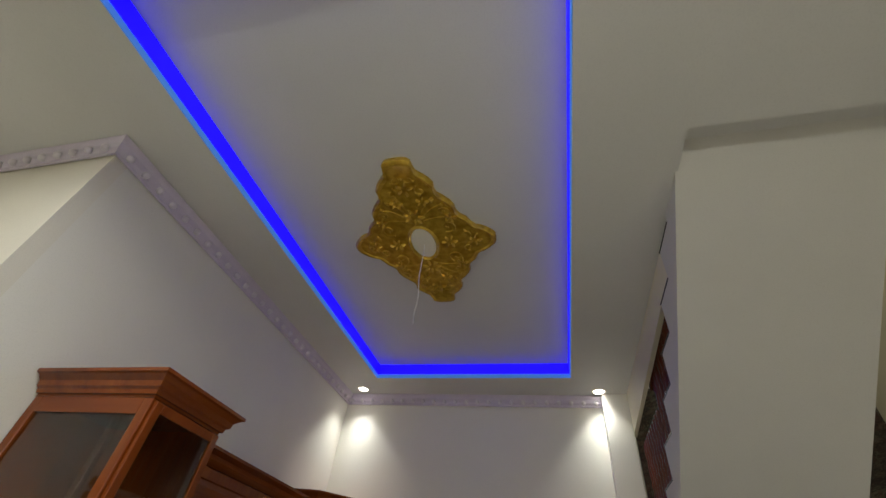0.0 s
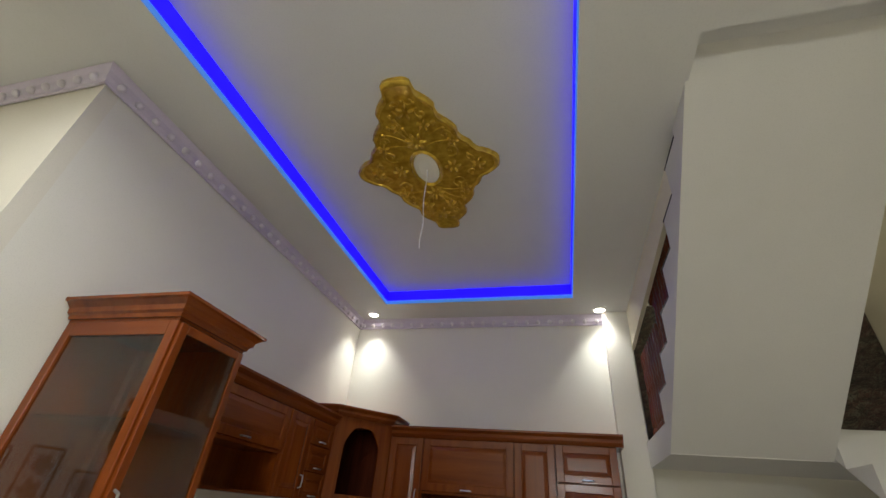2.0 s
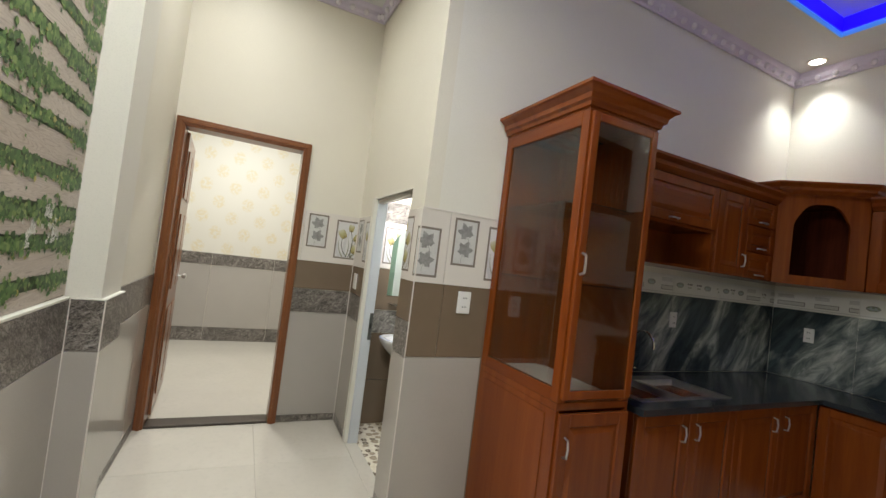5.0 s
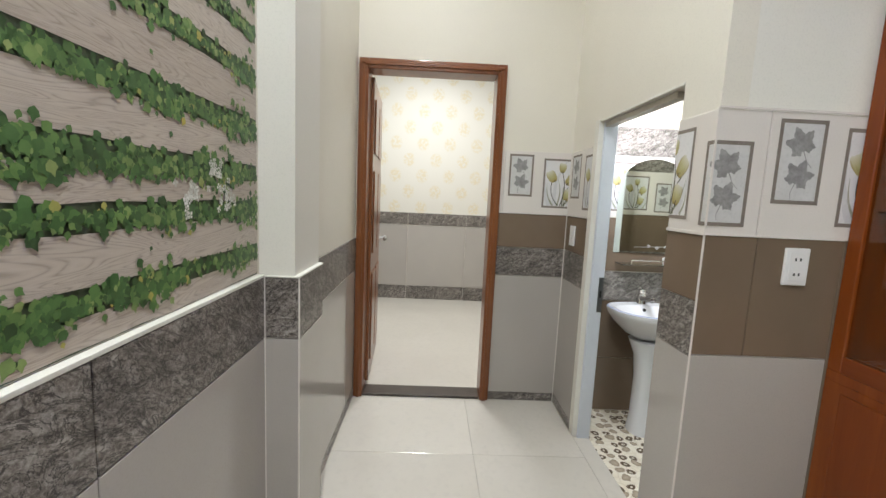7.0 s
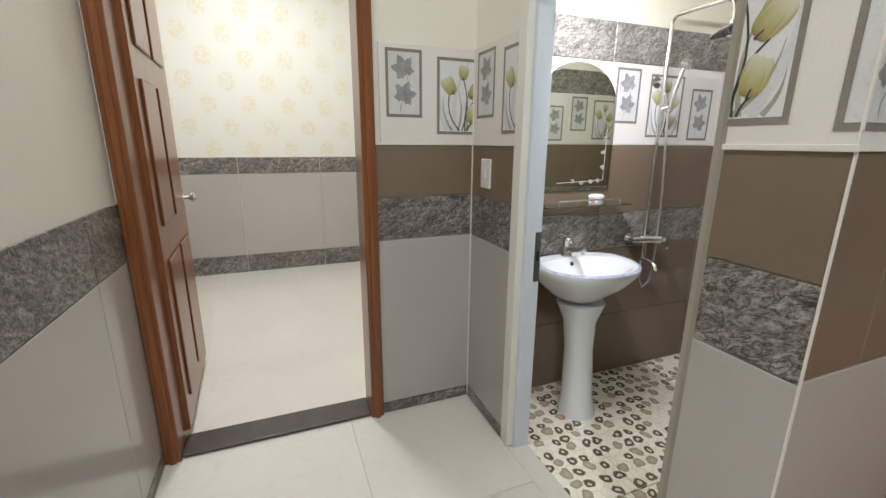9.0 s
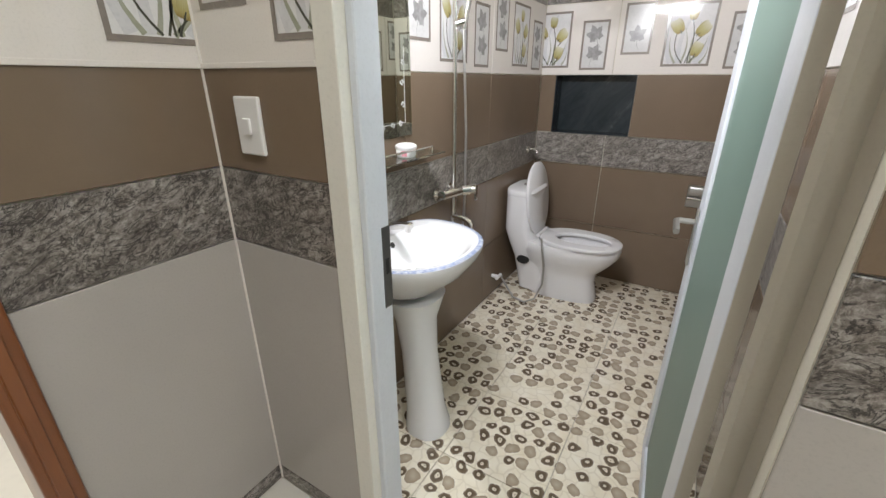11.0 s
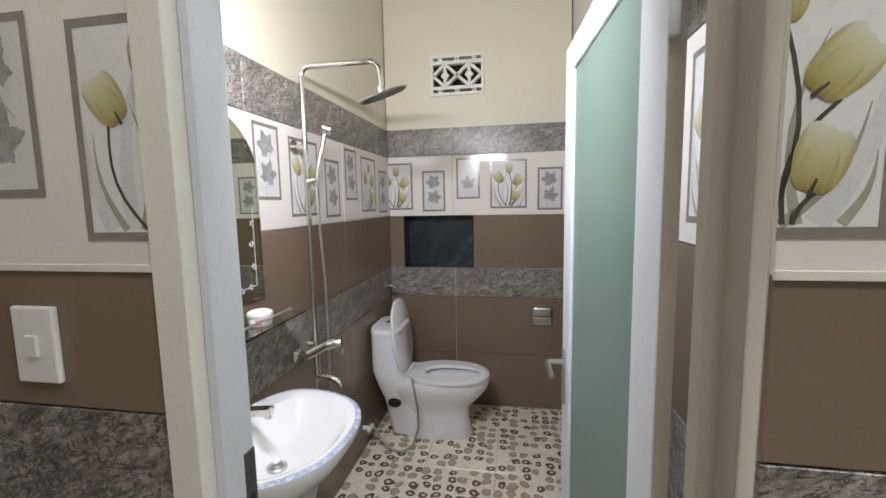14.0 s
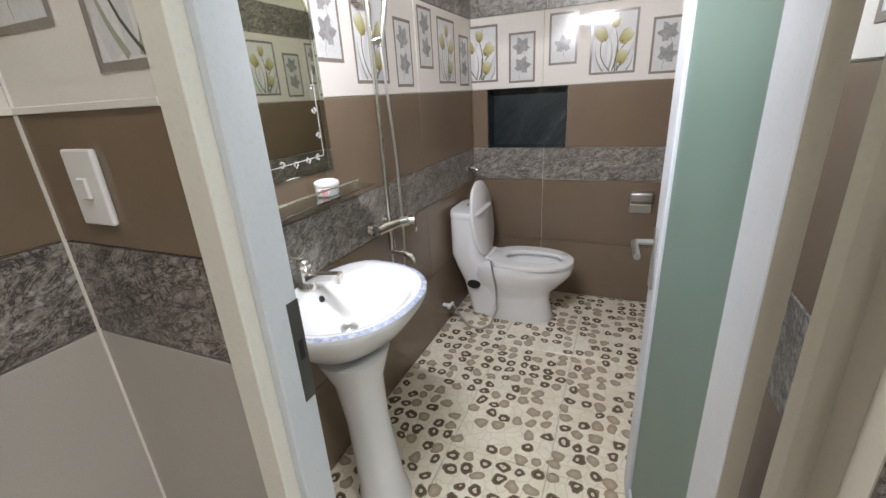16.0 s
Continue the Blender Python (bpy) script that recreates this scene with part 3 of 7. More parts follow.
# ---- wall frames: local x along the wall, local y up, local z out of it ----
def wall_frame(origin, along, out):
    a, o = Vector(along), Vector(out)
    m = Matrix.Identity(4)
    for i, v in enumerate((a, Vector((0, 0, 1)), o)):
        m[0][i], m[1][i], m[2][i] = v
    m.translation = Vector(origin)
    return m


TILE_MESHES = {}


def tile_mesh(w, h, mat, t=0.008):
    key = (round(w, 3), round(h, 3), mat.name)
    if key not in TILE_MESHES:
        bm = bmesh.new()
        e = 0.0015
        back = [(-w / 2, -h / 2, -t), (w / 2, -h / 2, -t), (w / 2, h / 2, -t), (-w / 2, h / 2, -t)]
        mid = [(x, y, -e) for x, y, _ in back]
        front = [(x - math.copysign(e, x), y - math.copysign(e, y), 0) for x, y, _ in back]
        add_rings(bm, [back, mid, front])
        TILE_MESHES[key] = to_mesh("tile", bm, mat)
    return TILE_MESHES[key]


def lay_tile(parent, fm, x0, x1, z0, z1, mat, gap=0.0035):
    ob = new("tile", tile_mesh(x1 - x0 - gap, z1 - z0 - gap, mat))
    ob.parent = parent
    ob.matrix_basis = fm @ Matrix.Translation(((x0 + x1) / 2, (z0 + z1) / 2, 0))
    return ob


def lay_row(parent, fm, x0, x1, z0, z1, mat, pitch=0.8, start=None, skip=()):
    """A row of tiles from x0 to x1, with joints at start + k * pitch; skip: stretches left open."""
    start = x0 if start is None else start
    cuts = [x0]
    k = math.floor((x0 - start) / pitch) + 1
    while start + k * pitch < x1 - 0.01:
        if start + k * pitch > x0 + 0.01:
            cuts.append(start + k * pitch)
        k += 1
    cuts.append(x1)
    made = []
    for a, b in zip(cuts, cuts[1:]):
        pieces = [(a, b)]
        for s0, s1 in skip:
            nxt = []
            for p, q in pieces:
                if q <= s0 or p >= s1:
                    nxt.append((p, q))
                else:
                    if p < s0:
                        nxt.append((p, s0))
                    if q > s1:
                        nxt.append((s1, q))
            pieces = nxt
        for p, q in pieces:
            if q - p > 0.006:
                made.append((lay_tile(parent, fm, p, q, z0, z1, mat), p, q))
    return made


# ---- printed pictures on the decorated tiles ----
def maple(bm, cx, cy, r, turn, slot, z):
    pts = []
    n = 64
    for i in range(n):
        a = 2 * math.pi * i / n
        lobe = 0.58
        for mid, ln, wide in ((90, 1.05, 36), (32, 1.0, 32), (148, 1.0, 32), (-28, 0.78, 26), (208, 0.78, 26)):
            off = abs((math.degrees(a) - mid + 180) % 360 - 180)
            lobe = max(lobe, ln - (ln - 0.52) * min(off / wide, 1) ** 0.85)
        lobe *= 1 + 0.05 * math.cos(23 * a)
        if abs(math.degrees(a) - 270) < 22:
            lobe *= 0.62
        aa = a + radians(turn)
        pts.append((cx + r * lobe * math.cos(aa), cy + r * lobe * math.sin(aa), z))
    add_poly(bm, pts, slot)
    d = Vector((math.cos(radians(turn - 90)), math.sin(radians(turn - 90)), 0))
    ribbon(bm, [Vector((cx, cy, z)), Vector((cx, cy, z)) + d * r * 0.9, Vector((cx, cy, z)) + d * r * 1.25 + Vector((0.01, 0, 0))], 0.0035, slot)


def ribbon(bm, pts, w, slot, taper=0.5):
    pts = [Vector(p) for p in pts]
    left, right = [], []
    for i, p in enumerate(pts):
        d = (pts[min(i + 1, len(pts) - 1)] - pts[max(i - 1, 0)]).normalized()
        s = Vector((-d.y, d.x, 0)) * w * (1 - (1 - taper) * i / (len(pts) - 1)) / 2
        left.append(bm.verts.new(p + s))
        right.append(bm.verts.new(p - s))
    for i in range(len(pts) - 1):
        bm.faces.new((left[i], left[i + 1], right[i + 1], right[i])).material_index = slot


def tulip(bm, cx, cy, s, turn, z):
    """A bud of overlapping petals; their UVs run from the foot (v 0) to the tips (v 1)."""
    ca, sa = math.cos(radians(turn)), math.sin(radians(turn))
    uv = bm.loops.layers.uv.verify()

    def put(x, y, dz):
        return (cx + s * (x * ca - y * sa), cy + s * (x * sa + y * ca), z + dz)

    def petal(ox, wide, tall, lean, dz):
        """Centre, half width and height of a petal that leans to one side and ends in a soft point."""
        flat = []
        for i in range(28):
            a = 2 * math.pi * i / 28
            y = 0.5 - 0.5 * math.cos(a)
            x = math.copysign(abs(math.sin(a)) ** (0.75 if y < 0.5 else 1.15), math.sin(a)) * wide
            flat.append((ox + x + lean * y * y, -0.5 + tall * y))
        f = add_poly(bm, [put(x, y, dz) for x, y in flat], 4)
        for lp, (x, y) in zip(f.loops, flat):
            lp[uv].uv = ((x - ox) / (2 * wide) + 0.5, (y + 0.5) / 1.05)
    petal(0.0, 0.33, 1.0, 0.0, 0.0)
    petal(-0.10, 0.27, 1.05, -0.10, 0.00008)
    petal(0.10, 0.26, 0.98, 0.12, 0.00016)
    petal(-0.01, 0.25, 0.86, 0.02, 0.00024)
    ribbon(bm, [put(0.0, -0.56, 0.0005), put(0.01, -0.42, 0.0005), put(0.03, -0.28, 0.0005)], 0.075 * s, 3, 0.5)


def bend(p, q, sag, n=6):
    p, q = Vector(p), Vector(q)
    s = Vector((-(q - p).y, (q - p).x, 0)) * sag
    return [p.lerp(q, i / n) + s * math.sin(math.pi * i / n) for i in range(n + 1)]


PRINT_MESHES = {}
PRINT_MATS = [FRAME_PRINT, PALE_PRINT, GREY_PRINT, STEM_PRINT, TULIP_PRINT, BLADE_PRINT, GHOST_PRINT, PAPER_PRINT]


def clip_mesh(bm, x0, x1):
    for x, sgn in ((x0, -1), (x1, 1)):
        bmesh.ops.bisect_plane(bm, geom=bm.verts[:] + bm.edges[:] + bm.faces[:], plane_co=(x, 0, 0), plane_no=(sgn, 0, 0), clear_outer=True)


def print_mesh(kind, w, h, x0, x1):
    """A bordered picture w by h, only the stretch x0 to x1 of it (measured from its left edge)."""
    key = (kind, round(w, 3), round(h, 3), round(x0, 3), round(x1, 3))
    if key in PRINT_MESHES:
        return PRINT_MESHES[key]
    bm = bmesh.new()
    f = 0.013
    for a, b in (((0, 0), (w, f)), ((0, h - f), (w, h)), ((0, f), (f, h - f)), ((w - f, f), (w, h - f))):
        add_poly(bm, [(a[0], a[1], 0.0012), (b[0], a[1], 0.0012), (b[0], b[1], 0.0012), (a[0], b[1], 0.0012)], 0)
    add_poly(bm, [(f, f, 0.0006), (w - f, f, 0.0006), (w - f, h - f, 0.0006), (f, h - f, 0.0006)], 7 if kind == "tulip" else 1)
    if kind == "leaf":
        maple(bm, w * 0.50, h * 0.70, w * 0.38, 24, 2, 0.0010)
        maple(bm, w * 0.50, h * 0.32, w * 0.37, -20, 2, 0.0014)
    elif kind == "one":
        maple(bm, w * 0.50, h * 0.36, w * 0.36, 5, 2, 0.0010)
    else:
        for bx, by, tx, ty, sag in ((0.2, 0.05, 0.05, 0.85, 0.08), (0.7, 0.05, 0.95, 0.8, -0.1), (0.35, 0.05, 0.62, 0.95, 0.1)):
            ribbon(bm, bend((w * bx, h * by, 0.0007), (w * tx, h * ty, 0.0007), sag), 0.03, 6, 0.3)
        for bx, by, tx, ty, sag in ((0.30, 0.05, 0.12, 0.50, 0.1), (0.42, 0.05, 0.40, 0.62, -0.1), (0.55, 0.05, 0.88, 0.46, -0.12), (0.62, 0.05, 0.70, 0.7, 0.1), (0.8, 0.05, 0.92, 0.3, -0.1)):
            ribbon(bm, bend((w * bx, h * by, 0.0008), (w * tx, h * ty, 0.0008), sag), 0.013, 5, 0.1)
        for bx, tx, ty, s, turn, sag in ((0.45, 0.24, 0.64, 0.36, 34, 0.14), (0.50, 0.52, 0.82, 0.28, -4, -0.1), (0.56, 0.76, 0.58, 0.36, -42, 0.15), (0.60, 0.70, 0.27, 0.34, -14, 0.10)):
            ribbon(bm, bend((w * bx, h * 0.05, 0.0011), (w * tx, h * ty - s * w * 0.4, 0.0011), sag), 0.006, 3, 0.8)
            tulip(bm, w * tx, h * ty, 0.88 * s * w, turn, 0.0014)
    clip_mesh(bm, max(x0, 0.0005), min(x1, w - 0.0005))
    me = to_mesh(kind + "_picture", bm, PRINT_MATS)
    PRINT_MESHES[key] = me
    return me


# one decorated module is 0.8 long: (offset, width, foot, height, kind)
MODULE = [(0.0, 0.165, 0.115, 0.28, "leaf"), (0.235, 0.25, 0.045, 0.33, "tulip"), (0.555, 0.165, 0.03, 0.285, "leaf")]


def lay_decor(parent, fm, x0, x1, z0, z1, phase, special=None):
    """A row of white tiles with their printed pictures; the module starts at phase."""
    tiles = lay_row(parent, fm, x0, x1, z0, z1, WHITE_TILE, 0.8, phase - 0.03)
    for ob, a, b in tiles:
        k0 = math.floor((a - phase) / 0.8) - 1
        for k in range(k0, k0 + 4):
            for off, w, foot, h, kind in MODULE:
                s = phase + 0.8 * k + off
                if s + w < a + 0.004 or s > b - 0.004:
                    continue
                kd = special.get((k, off), kind) if special else kind
                c0, c1 = max(a + 0.001 - s, 0), min(b - 0.001 - s, w)
                if c1 - c0 < 0.012:
                    continue
                pic = new(kind + "_picture", print_mesh(kd, w, h, c0, c1))
                pic.parent = ob
                pic.matrix_basis = Matrix.Translation((s - (a + b) / 2, z0 + foot - (z0 + z1) / 2, 0.0002))


def switch_plate(name, at, along, out, w=0.085, h=0.13, kind="rocker"):
    """A white wall plate with its rocker or its socket holes."""
    ob = thing(name, at, "white plastic wall switch plate on the tiles" if kind == "rocker" else "white plastic wall socket on the tiled wall", "switch" if kind == "rocker" else "socket")
    ob.matrix_basis = wall_frame(at, along, out)
    part("plate", box((-w / 2, -h / 2, 0), (w / 2, h / 2, 0.011), 0.004, 2), PLASTIC, ob)
    if kind == "rocker":
        part("rocker", box((-w * 0.14, -h * 0.14, 0.011), (w * 0.14, h * 0.14, 0.017), 0.002), PLASTIC, ob)
    else:
        part("inset", box((-w * 0.32, -h * 0.36, 0.011), (w * 0.32, h * 0.36, 0.0135), 0.001), PLASTIC, ob)
        for sy in (-0.2, 0.2):
            for sx in (-0.1, 0.1):
                part("pin_hole", box((w * sx - 0.003, h * sy - 0.005, 0.0135), (w * sx + 0.003, h * sy + 0.005, 0.0141)), RUBBER, ob)
    return ob


# ---- structure ----
XW = 5.25        # far side of the stairwell
YK = 3.60        # kitchen's end wall
XH = -1.46       # wall with the bedroom door
XB = -1.44       # bathroom's basin wall
YB = 2.383       # bathroom's end wall
XR = -0.18       # bathroom's door-side wall
YG = -1.50       # mural wall
T = 0.008
Z_BASE, Z_BAND0, Z_BAND1, Z_BROWN, Z_DECOR = 0.06, 0.917, 1.115, 1.352, 1.77

floor = solo("floor", boxes(((-4.6, -5.2, -0.2), (XW + 0.2, 0.0, -0.006)), ((-0.172, 0.0, -0.2), (XW + 0.2, YK + 0.2, -0.006))), GROUT, "pale polished porcelain floor of the hall and kitchen", "floor", "structure")


def setting(name, bm, mat, label, category="wall"):
    return solo(name, bm, mat, label, category, "structure")


# kitchen's side wall, with the bathroom behind it
wall_kitchen_side = setting("wall_kitchen_side", box((XR + T, 0.1, -0.2), (-T, YK + 0.2, 3.9)), WHITE, "white painted wall above brown and white tiles beside the kitchen")
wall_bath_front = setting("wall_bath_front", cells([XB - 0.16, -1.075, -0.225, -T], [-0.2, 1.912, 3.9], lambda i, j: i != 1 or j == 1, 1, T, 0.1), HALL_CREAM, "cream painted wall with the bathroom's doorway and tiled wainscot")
wall_kitchen_end = setting("wall_kitchen_end", box((-0.2, YK + T, -0.2), (XW + 0.2, YK + 0.15, 6.4)), WHITE, "white painted end wall of the kitchen above green marble")
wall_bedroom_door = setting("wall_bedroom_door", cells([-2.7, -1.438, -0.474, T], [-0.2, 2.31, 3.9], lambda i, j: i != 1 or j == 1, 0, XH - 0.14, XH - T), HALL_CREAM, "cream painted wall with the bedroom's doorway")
wall_bath_basin = setting("wall_bath_basin", box((XB - 0.16, 0.1, -0.2), (XB - T, YB + 0.2, 3.9)), CREAM, "cream bathroom wall above tiles, behind the basin")
wall_bath_end = setting("wall_bath_end", cells([XB, -1.334, -1.115, -0.824, -0.744, XR], [-0.2, 0.985, 1.352, 2.172, 2.442, 3.9], lambda i, j: not (j == 1 and i in (1, 2)) and not (j == 3 and i in (2, 3)), 1, YB + T, YB + 0.14), CREAM, "cream bathroom end wall above tiles, with a niche")
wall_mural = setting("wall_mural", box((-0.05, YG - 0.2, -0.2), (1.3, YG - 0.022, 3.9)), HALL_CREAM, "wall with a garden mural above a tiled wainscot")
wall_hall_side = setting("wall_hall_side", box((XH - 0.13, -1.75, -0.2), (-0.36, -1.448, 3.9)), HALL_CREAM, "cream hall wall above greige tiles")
pilaster_hall = setting("pilaster_hall", box((-0.36, -1.75, -0.2), (-0.055, -1.40, 3.9)), WHITE, "white painted pilaster above stone and greige tiles", "pilaster")
# Unseen closing walls; the far one carries the added fill tube.
wall_living = setting("wall_living", boxes(((1.15, -3.3, -0.2), (1.3, YG - 0.2, 3.9)), ((1.15, -3.45, -0.2), (XW + 0.2, -3.3, 3.9))), CREAM, "plain cream walls added unseen to close the living area")
wall_stair_side = setting("wall_stair_side", box((XW, -3.3, -0.2), (XW + 0.15, YK, 6.4)), CREAM, "cream wall beside the stairs")
walls_stair_upper = setting("wall_stair_upper", boxes(((2.9, 0.0, 3.75), (3.02, YK, 6.4)), ((2.9, -0.1, 3.75), (XW, 0.0, 6.4))), CREAM, "cream walls of the upper stairwell")
wall_bedroom = setting("wall_bedroom", box((-4.5, -2.85, -0.2), (-4.35 - T, 0.75, 3.6)), WALLPAPER, "bedroom wall in cream damask wallpaper above tiles")
wall_bedroom_south = setting("wall_bedroom_south", box((-4.35, -2.85, -0.2), (XH - 0.14, -2.7, 3.6)), WALLPAPER, "bedroom wall in cream damask wallpaper above tiles")
wall_bedroom_north = setting("wall_bedroom_north", box((-4.35, 0.62, -0.2), (XB - 0.16, 0.75, 3.6)), WALLPAPER, "bedroom wall in cream damask wallpaper above tiles")

# ceilings
ceil_bm = boxes(
    ((-1.62, -5.2, CEIL), (TRAY_X0, YK, 3.83)), ((TRAY_X1, -5.2, CEIL), (3.115, YK, 3.83)),
    ((TRAY_X0, TRAY_Y1, CEIL), (TRAY_X1, YK, 3.83)), ((TRAY_X0, -5.2, CEIL), (TRAY_X1, TRAY_Y0, 3.83)),
    ((TRAY_X0, TRAY_Y0, TRAY_Z), (TRAY_X1, TRAY_Y1, 3.83)), ((3.115, -5.2, CEIL), (XW, 0.38, 3.83)),
    ((3.115, 0.38, 3.72), (XW, 0.75, 3.83)))
ceiling = solo("ceiling", ceil_bm, CEILING, "white plasterboard ceiling with a recessed tray", "ceiling", "structure")
slab = bmesh.new()
add_prism(slab, [(1.2, CEIL + 0.05), (YK - 0.004, CEIL + 0.05), (YK - 0.004, 3.225), (1.2, 3.425)], 0, 3.1155, 3.15)
solo("ceiling_slab_edge", slab, CREAM, "cream fascia along the ceiling's edge above the stairs", "fascia", "structure")
solo("ceiling_upper", box((2.9, -0.1, 6.4), (XW + 0.15, YK + 0.15, 6.5)), CEILING, "white ceiling over the stairwell", "ceiling", "structure")
solo("ceiling_bedroom", box((-4.5, -2.85, 3.6), (-1.62, 0.75, 3.7)), CEILING, "white bedroom ceiling", "ceiling", "structure")

# crown moulding with its beads
CROWN = [(0, 0), (0.014, 0.0), (0.018, 0.018), (0.032, 0.035), (0.038, 0.07), (0.052, 0.092), (0.058, 0.11), (0.0, 0.11)]
CROWN_Z = CEIL - 0.112


def crown_run(name, p, q, out, m0=0, m1=0):
    """Crown from p to q along a wall; m0, m1: mitres, +1 outside corner, -1 inside."""
    p, q, o = Vector((*p, 0)), Vector((*q, 0)), Vector((*out, 0))
    d = (q - p).normalized()
    bm = bmesh.new()
    rings = []
    for pt, m, s in ((p, m0, -1), (q, m1, 1)):
        rings.append([pt + o * a + d * (s * m * a) + Vector((0, 0, CROWN_Z + h)) for a, h in CROWN])
    add_rings(bm, rings)
    ob = tagged(new(name, to_mesh(name, bm, LILAC)), "lilac plaster crown moulding with raised beads", "crown moulding", kind="structure")
    n = int((q - p).length / 0.125)
    for i in range(n + 1):
        c = p + d * (0.06 + i * ((q - p).length - 0.12) / max(n, 1)) + o * 0.036 + Vector((0, 0, CROWN_Z + 0.034))
        b = new("bead", BEAD)
        b.parent = ob
        b.matrix_basis = Matrix.Translation(c)
    return ob


bead_bm = bmesh.new()
add_turned(bead_bm, [(0.006, -0.026), (0.018, -0.018), (0.024, 0.0), (0.019, 0.016), (0.008, 0.024)], n=10)
BEAD = to_mesh("bead", bead_bm, BEAD_PLASTER, True)
crown_run("trim_crown_kitchen", (0, 0), (0, YK), (1, 0), 1, -1)
crown_run("trim_crown_end", (0, YK), (2.87, YK), (0, -1), -1, 0)
crown_run("trim_crown_bath_front", (XH, 0), (0, 0), (0, -1), -1, 1)
crown_run("trim_crown_hall", (XH, 0), (XH, -1.44), (1, 0), -1, 0)

# recessed blue light strip round the tray, over a lip whose spilled light is glow
strip = thing("led_strip", (TRAY_X0, TRAY_Y0, CEIL), "glowing blue light strip round the ceiling tray", "light strip")
TW, TL = TRAY_X1 - TRAY_X0, TRAY_Y1 - TRAY_Y0
for nm, z0, z1, d, mt in (("strip_side", 0.045, 0.155, 0.012, LED_BLUE), ("diffuser_side", 0.002, 0.04, 0.008, LIP_GLOW)):
    for a, b in (((0.0, TL - d, z0), (TW, TL - 0.002, z1)), ((0.0, 0.002, z0), (TW, d, z1)), ((0.002, d, z0), (d, TL - d, z1)), ((TW - d, d, z0), (TW - 0.002, TL - d, z1))):
        part(nm, box(a, b), mt, strip, "tray lip made to glow pale blue like spilled strip light" if mt is LIP_GLOW else "")

# Same fixture for the kitchen pair and for the five added lamps.
for dx, dy, watts in DOWNLIGHTS:
    dl = thing("downlight", (dx, dy, CEIL), "round white recessed downlight, lit; all but the kitchen end's two are added", "downlight", "ceiling downlights")
    bm = bmesh.new()
    add_rings(bm, [[(r * math.cos(2 * math.pi * i / 24), r * math.sin(2 * math.pi * i / 24), z) for i in range(24)] for r, z in ((0.075, 0.0), (0.073, -0.006), (0.055, -0.008), (0.052, 0.0))], closed_ends=False)
    part("trim_ring", bm, WHITE, dl)
    bm = bmesh.new()
    add_turned(bm, [(0.054, -0.001), (0.053, -0.005)], n=24)
    part("diffuser", bm, LAMP_GLOW, dl, "glowing warm white diffuser")

# pilaster on the kitchen's end wall
solo("pilaster_kitchen", box((2.87, YK - 0.10, 0.0), (3.115, YK + T, CEIL), 0.004), WHITE, "white painted pilaster on the kitchen's end wall", "pilaster", "structure")

# ---- stairs ----
RISE, RUN = 0.207, 0.273
stairs = thing("staircase", (3.1, 2.55, 0), "white plastered stairs with dark wooden balusters, rising over the kitchen", "staircase")
stairs_inv = Matrix.Translation((-3.1, -2.55, 0))


def stair_part(name, bm, mat, label="", smooth=False):
    bmesh.ops.transform(bm, matrix=stairs_inv, verts=bm.verts)
    return part(name, bm, mat, stairs, label, smooth)


def flight(x0, x1, y_foot, z_foot, n, way, under):
    """Outline of a flight: way is +1 or -1 along y."""
    pts = []
    y, z = y_foot, z_foot
    for _ in range(n):
        pts.append((y, z + RISE))
        y += way * RUN
        z += RISE
        pts.append((y, z))
    pts.append((y, z - under))
    pts.append((y_foot, z_foot - under + 0.0))
    bm = bmesh.new()
    add_prism(bm, pts, 0, x0, x1)
    return bm


stair_part("upper_flight", flight(3.10, 4.07, 2.62, 2.325, 8, -1, 0.2), STAIR_WHITE)
stair_part("lower_flight", flight(4.07, XW - 0.003, -0.21, 0.0, 11, 1, -0.001), STAIR_WHITE)
stair_part("landing", box((3.10, 2.62, 2.12), (XW - 0.003, YK - 0.11, 2.325)), STAIR_WHITE)
for i in range(8):
    y0, z0 = 2.62 - i * RUN, 2.325 + (i + 1) * RISE
    stair_part("tread", box((3.096, y0 + 0.012, z0), (4.03, y0 - RUN, z0 + 0.012), 0.003), BLACK_GRANITE, "polished dark granite tread")
BAL = [(0.026, 0.0), (0.026, 0.10), (0.014, 0.115), (0.022, 0.14), (0.024, 0.20), (0.017, 0.34), (0.013, 0.42), (0.02, 0.435), (0.02, 0.455), (0.013, 0.47), (0.02, 0.56), (0.014, 0.66), (0.022, 0.69), (0.022, 0.80)]
spots = [(2.62 - i * RUN - k, 2.325 + (i + 1) * RISE + 0.02) for i in range(8) for k in (0.05, 0.14, 0.23)] + [(2.68 + 0.1 * i, 2.325) for i in range(9)]
for y0, z0 in spots:
    bm = bmesh.new()
    add_turned(bm, BAL, (3.19, y0, z0), 10)
    stair_part("baluster", bm, DARK_WOOD, "", True)
rail = bmesh.new()
add_rings(rail, [[(3.19 + dx, y, z + dz) for dx, dz in ((-0.035, 0), (0.035, 0), (0.04, 0.03), (0.02, 0.05), (-0.02, 0.05), (-0.04, 0.03))] for y, z in ((2.62, 2.325 + RISE * 0.6 + 0.82), (2.62 - 8 * RUN, 2.325 + 8 * RISE + RISE * 0.6 + 0.82))])
stair_part("handrail", rail, DARK_WOOD)
solo("wall_mural_stairs", box((3.14, YK - 0.004, 2.35), (XW - 0.004, YK + T, 3.72)), MURAL_DARK, "dark red and green floral mural on the stairwell's wall", "mural", "structure")

# ---- cabinets ----


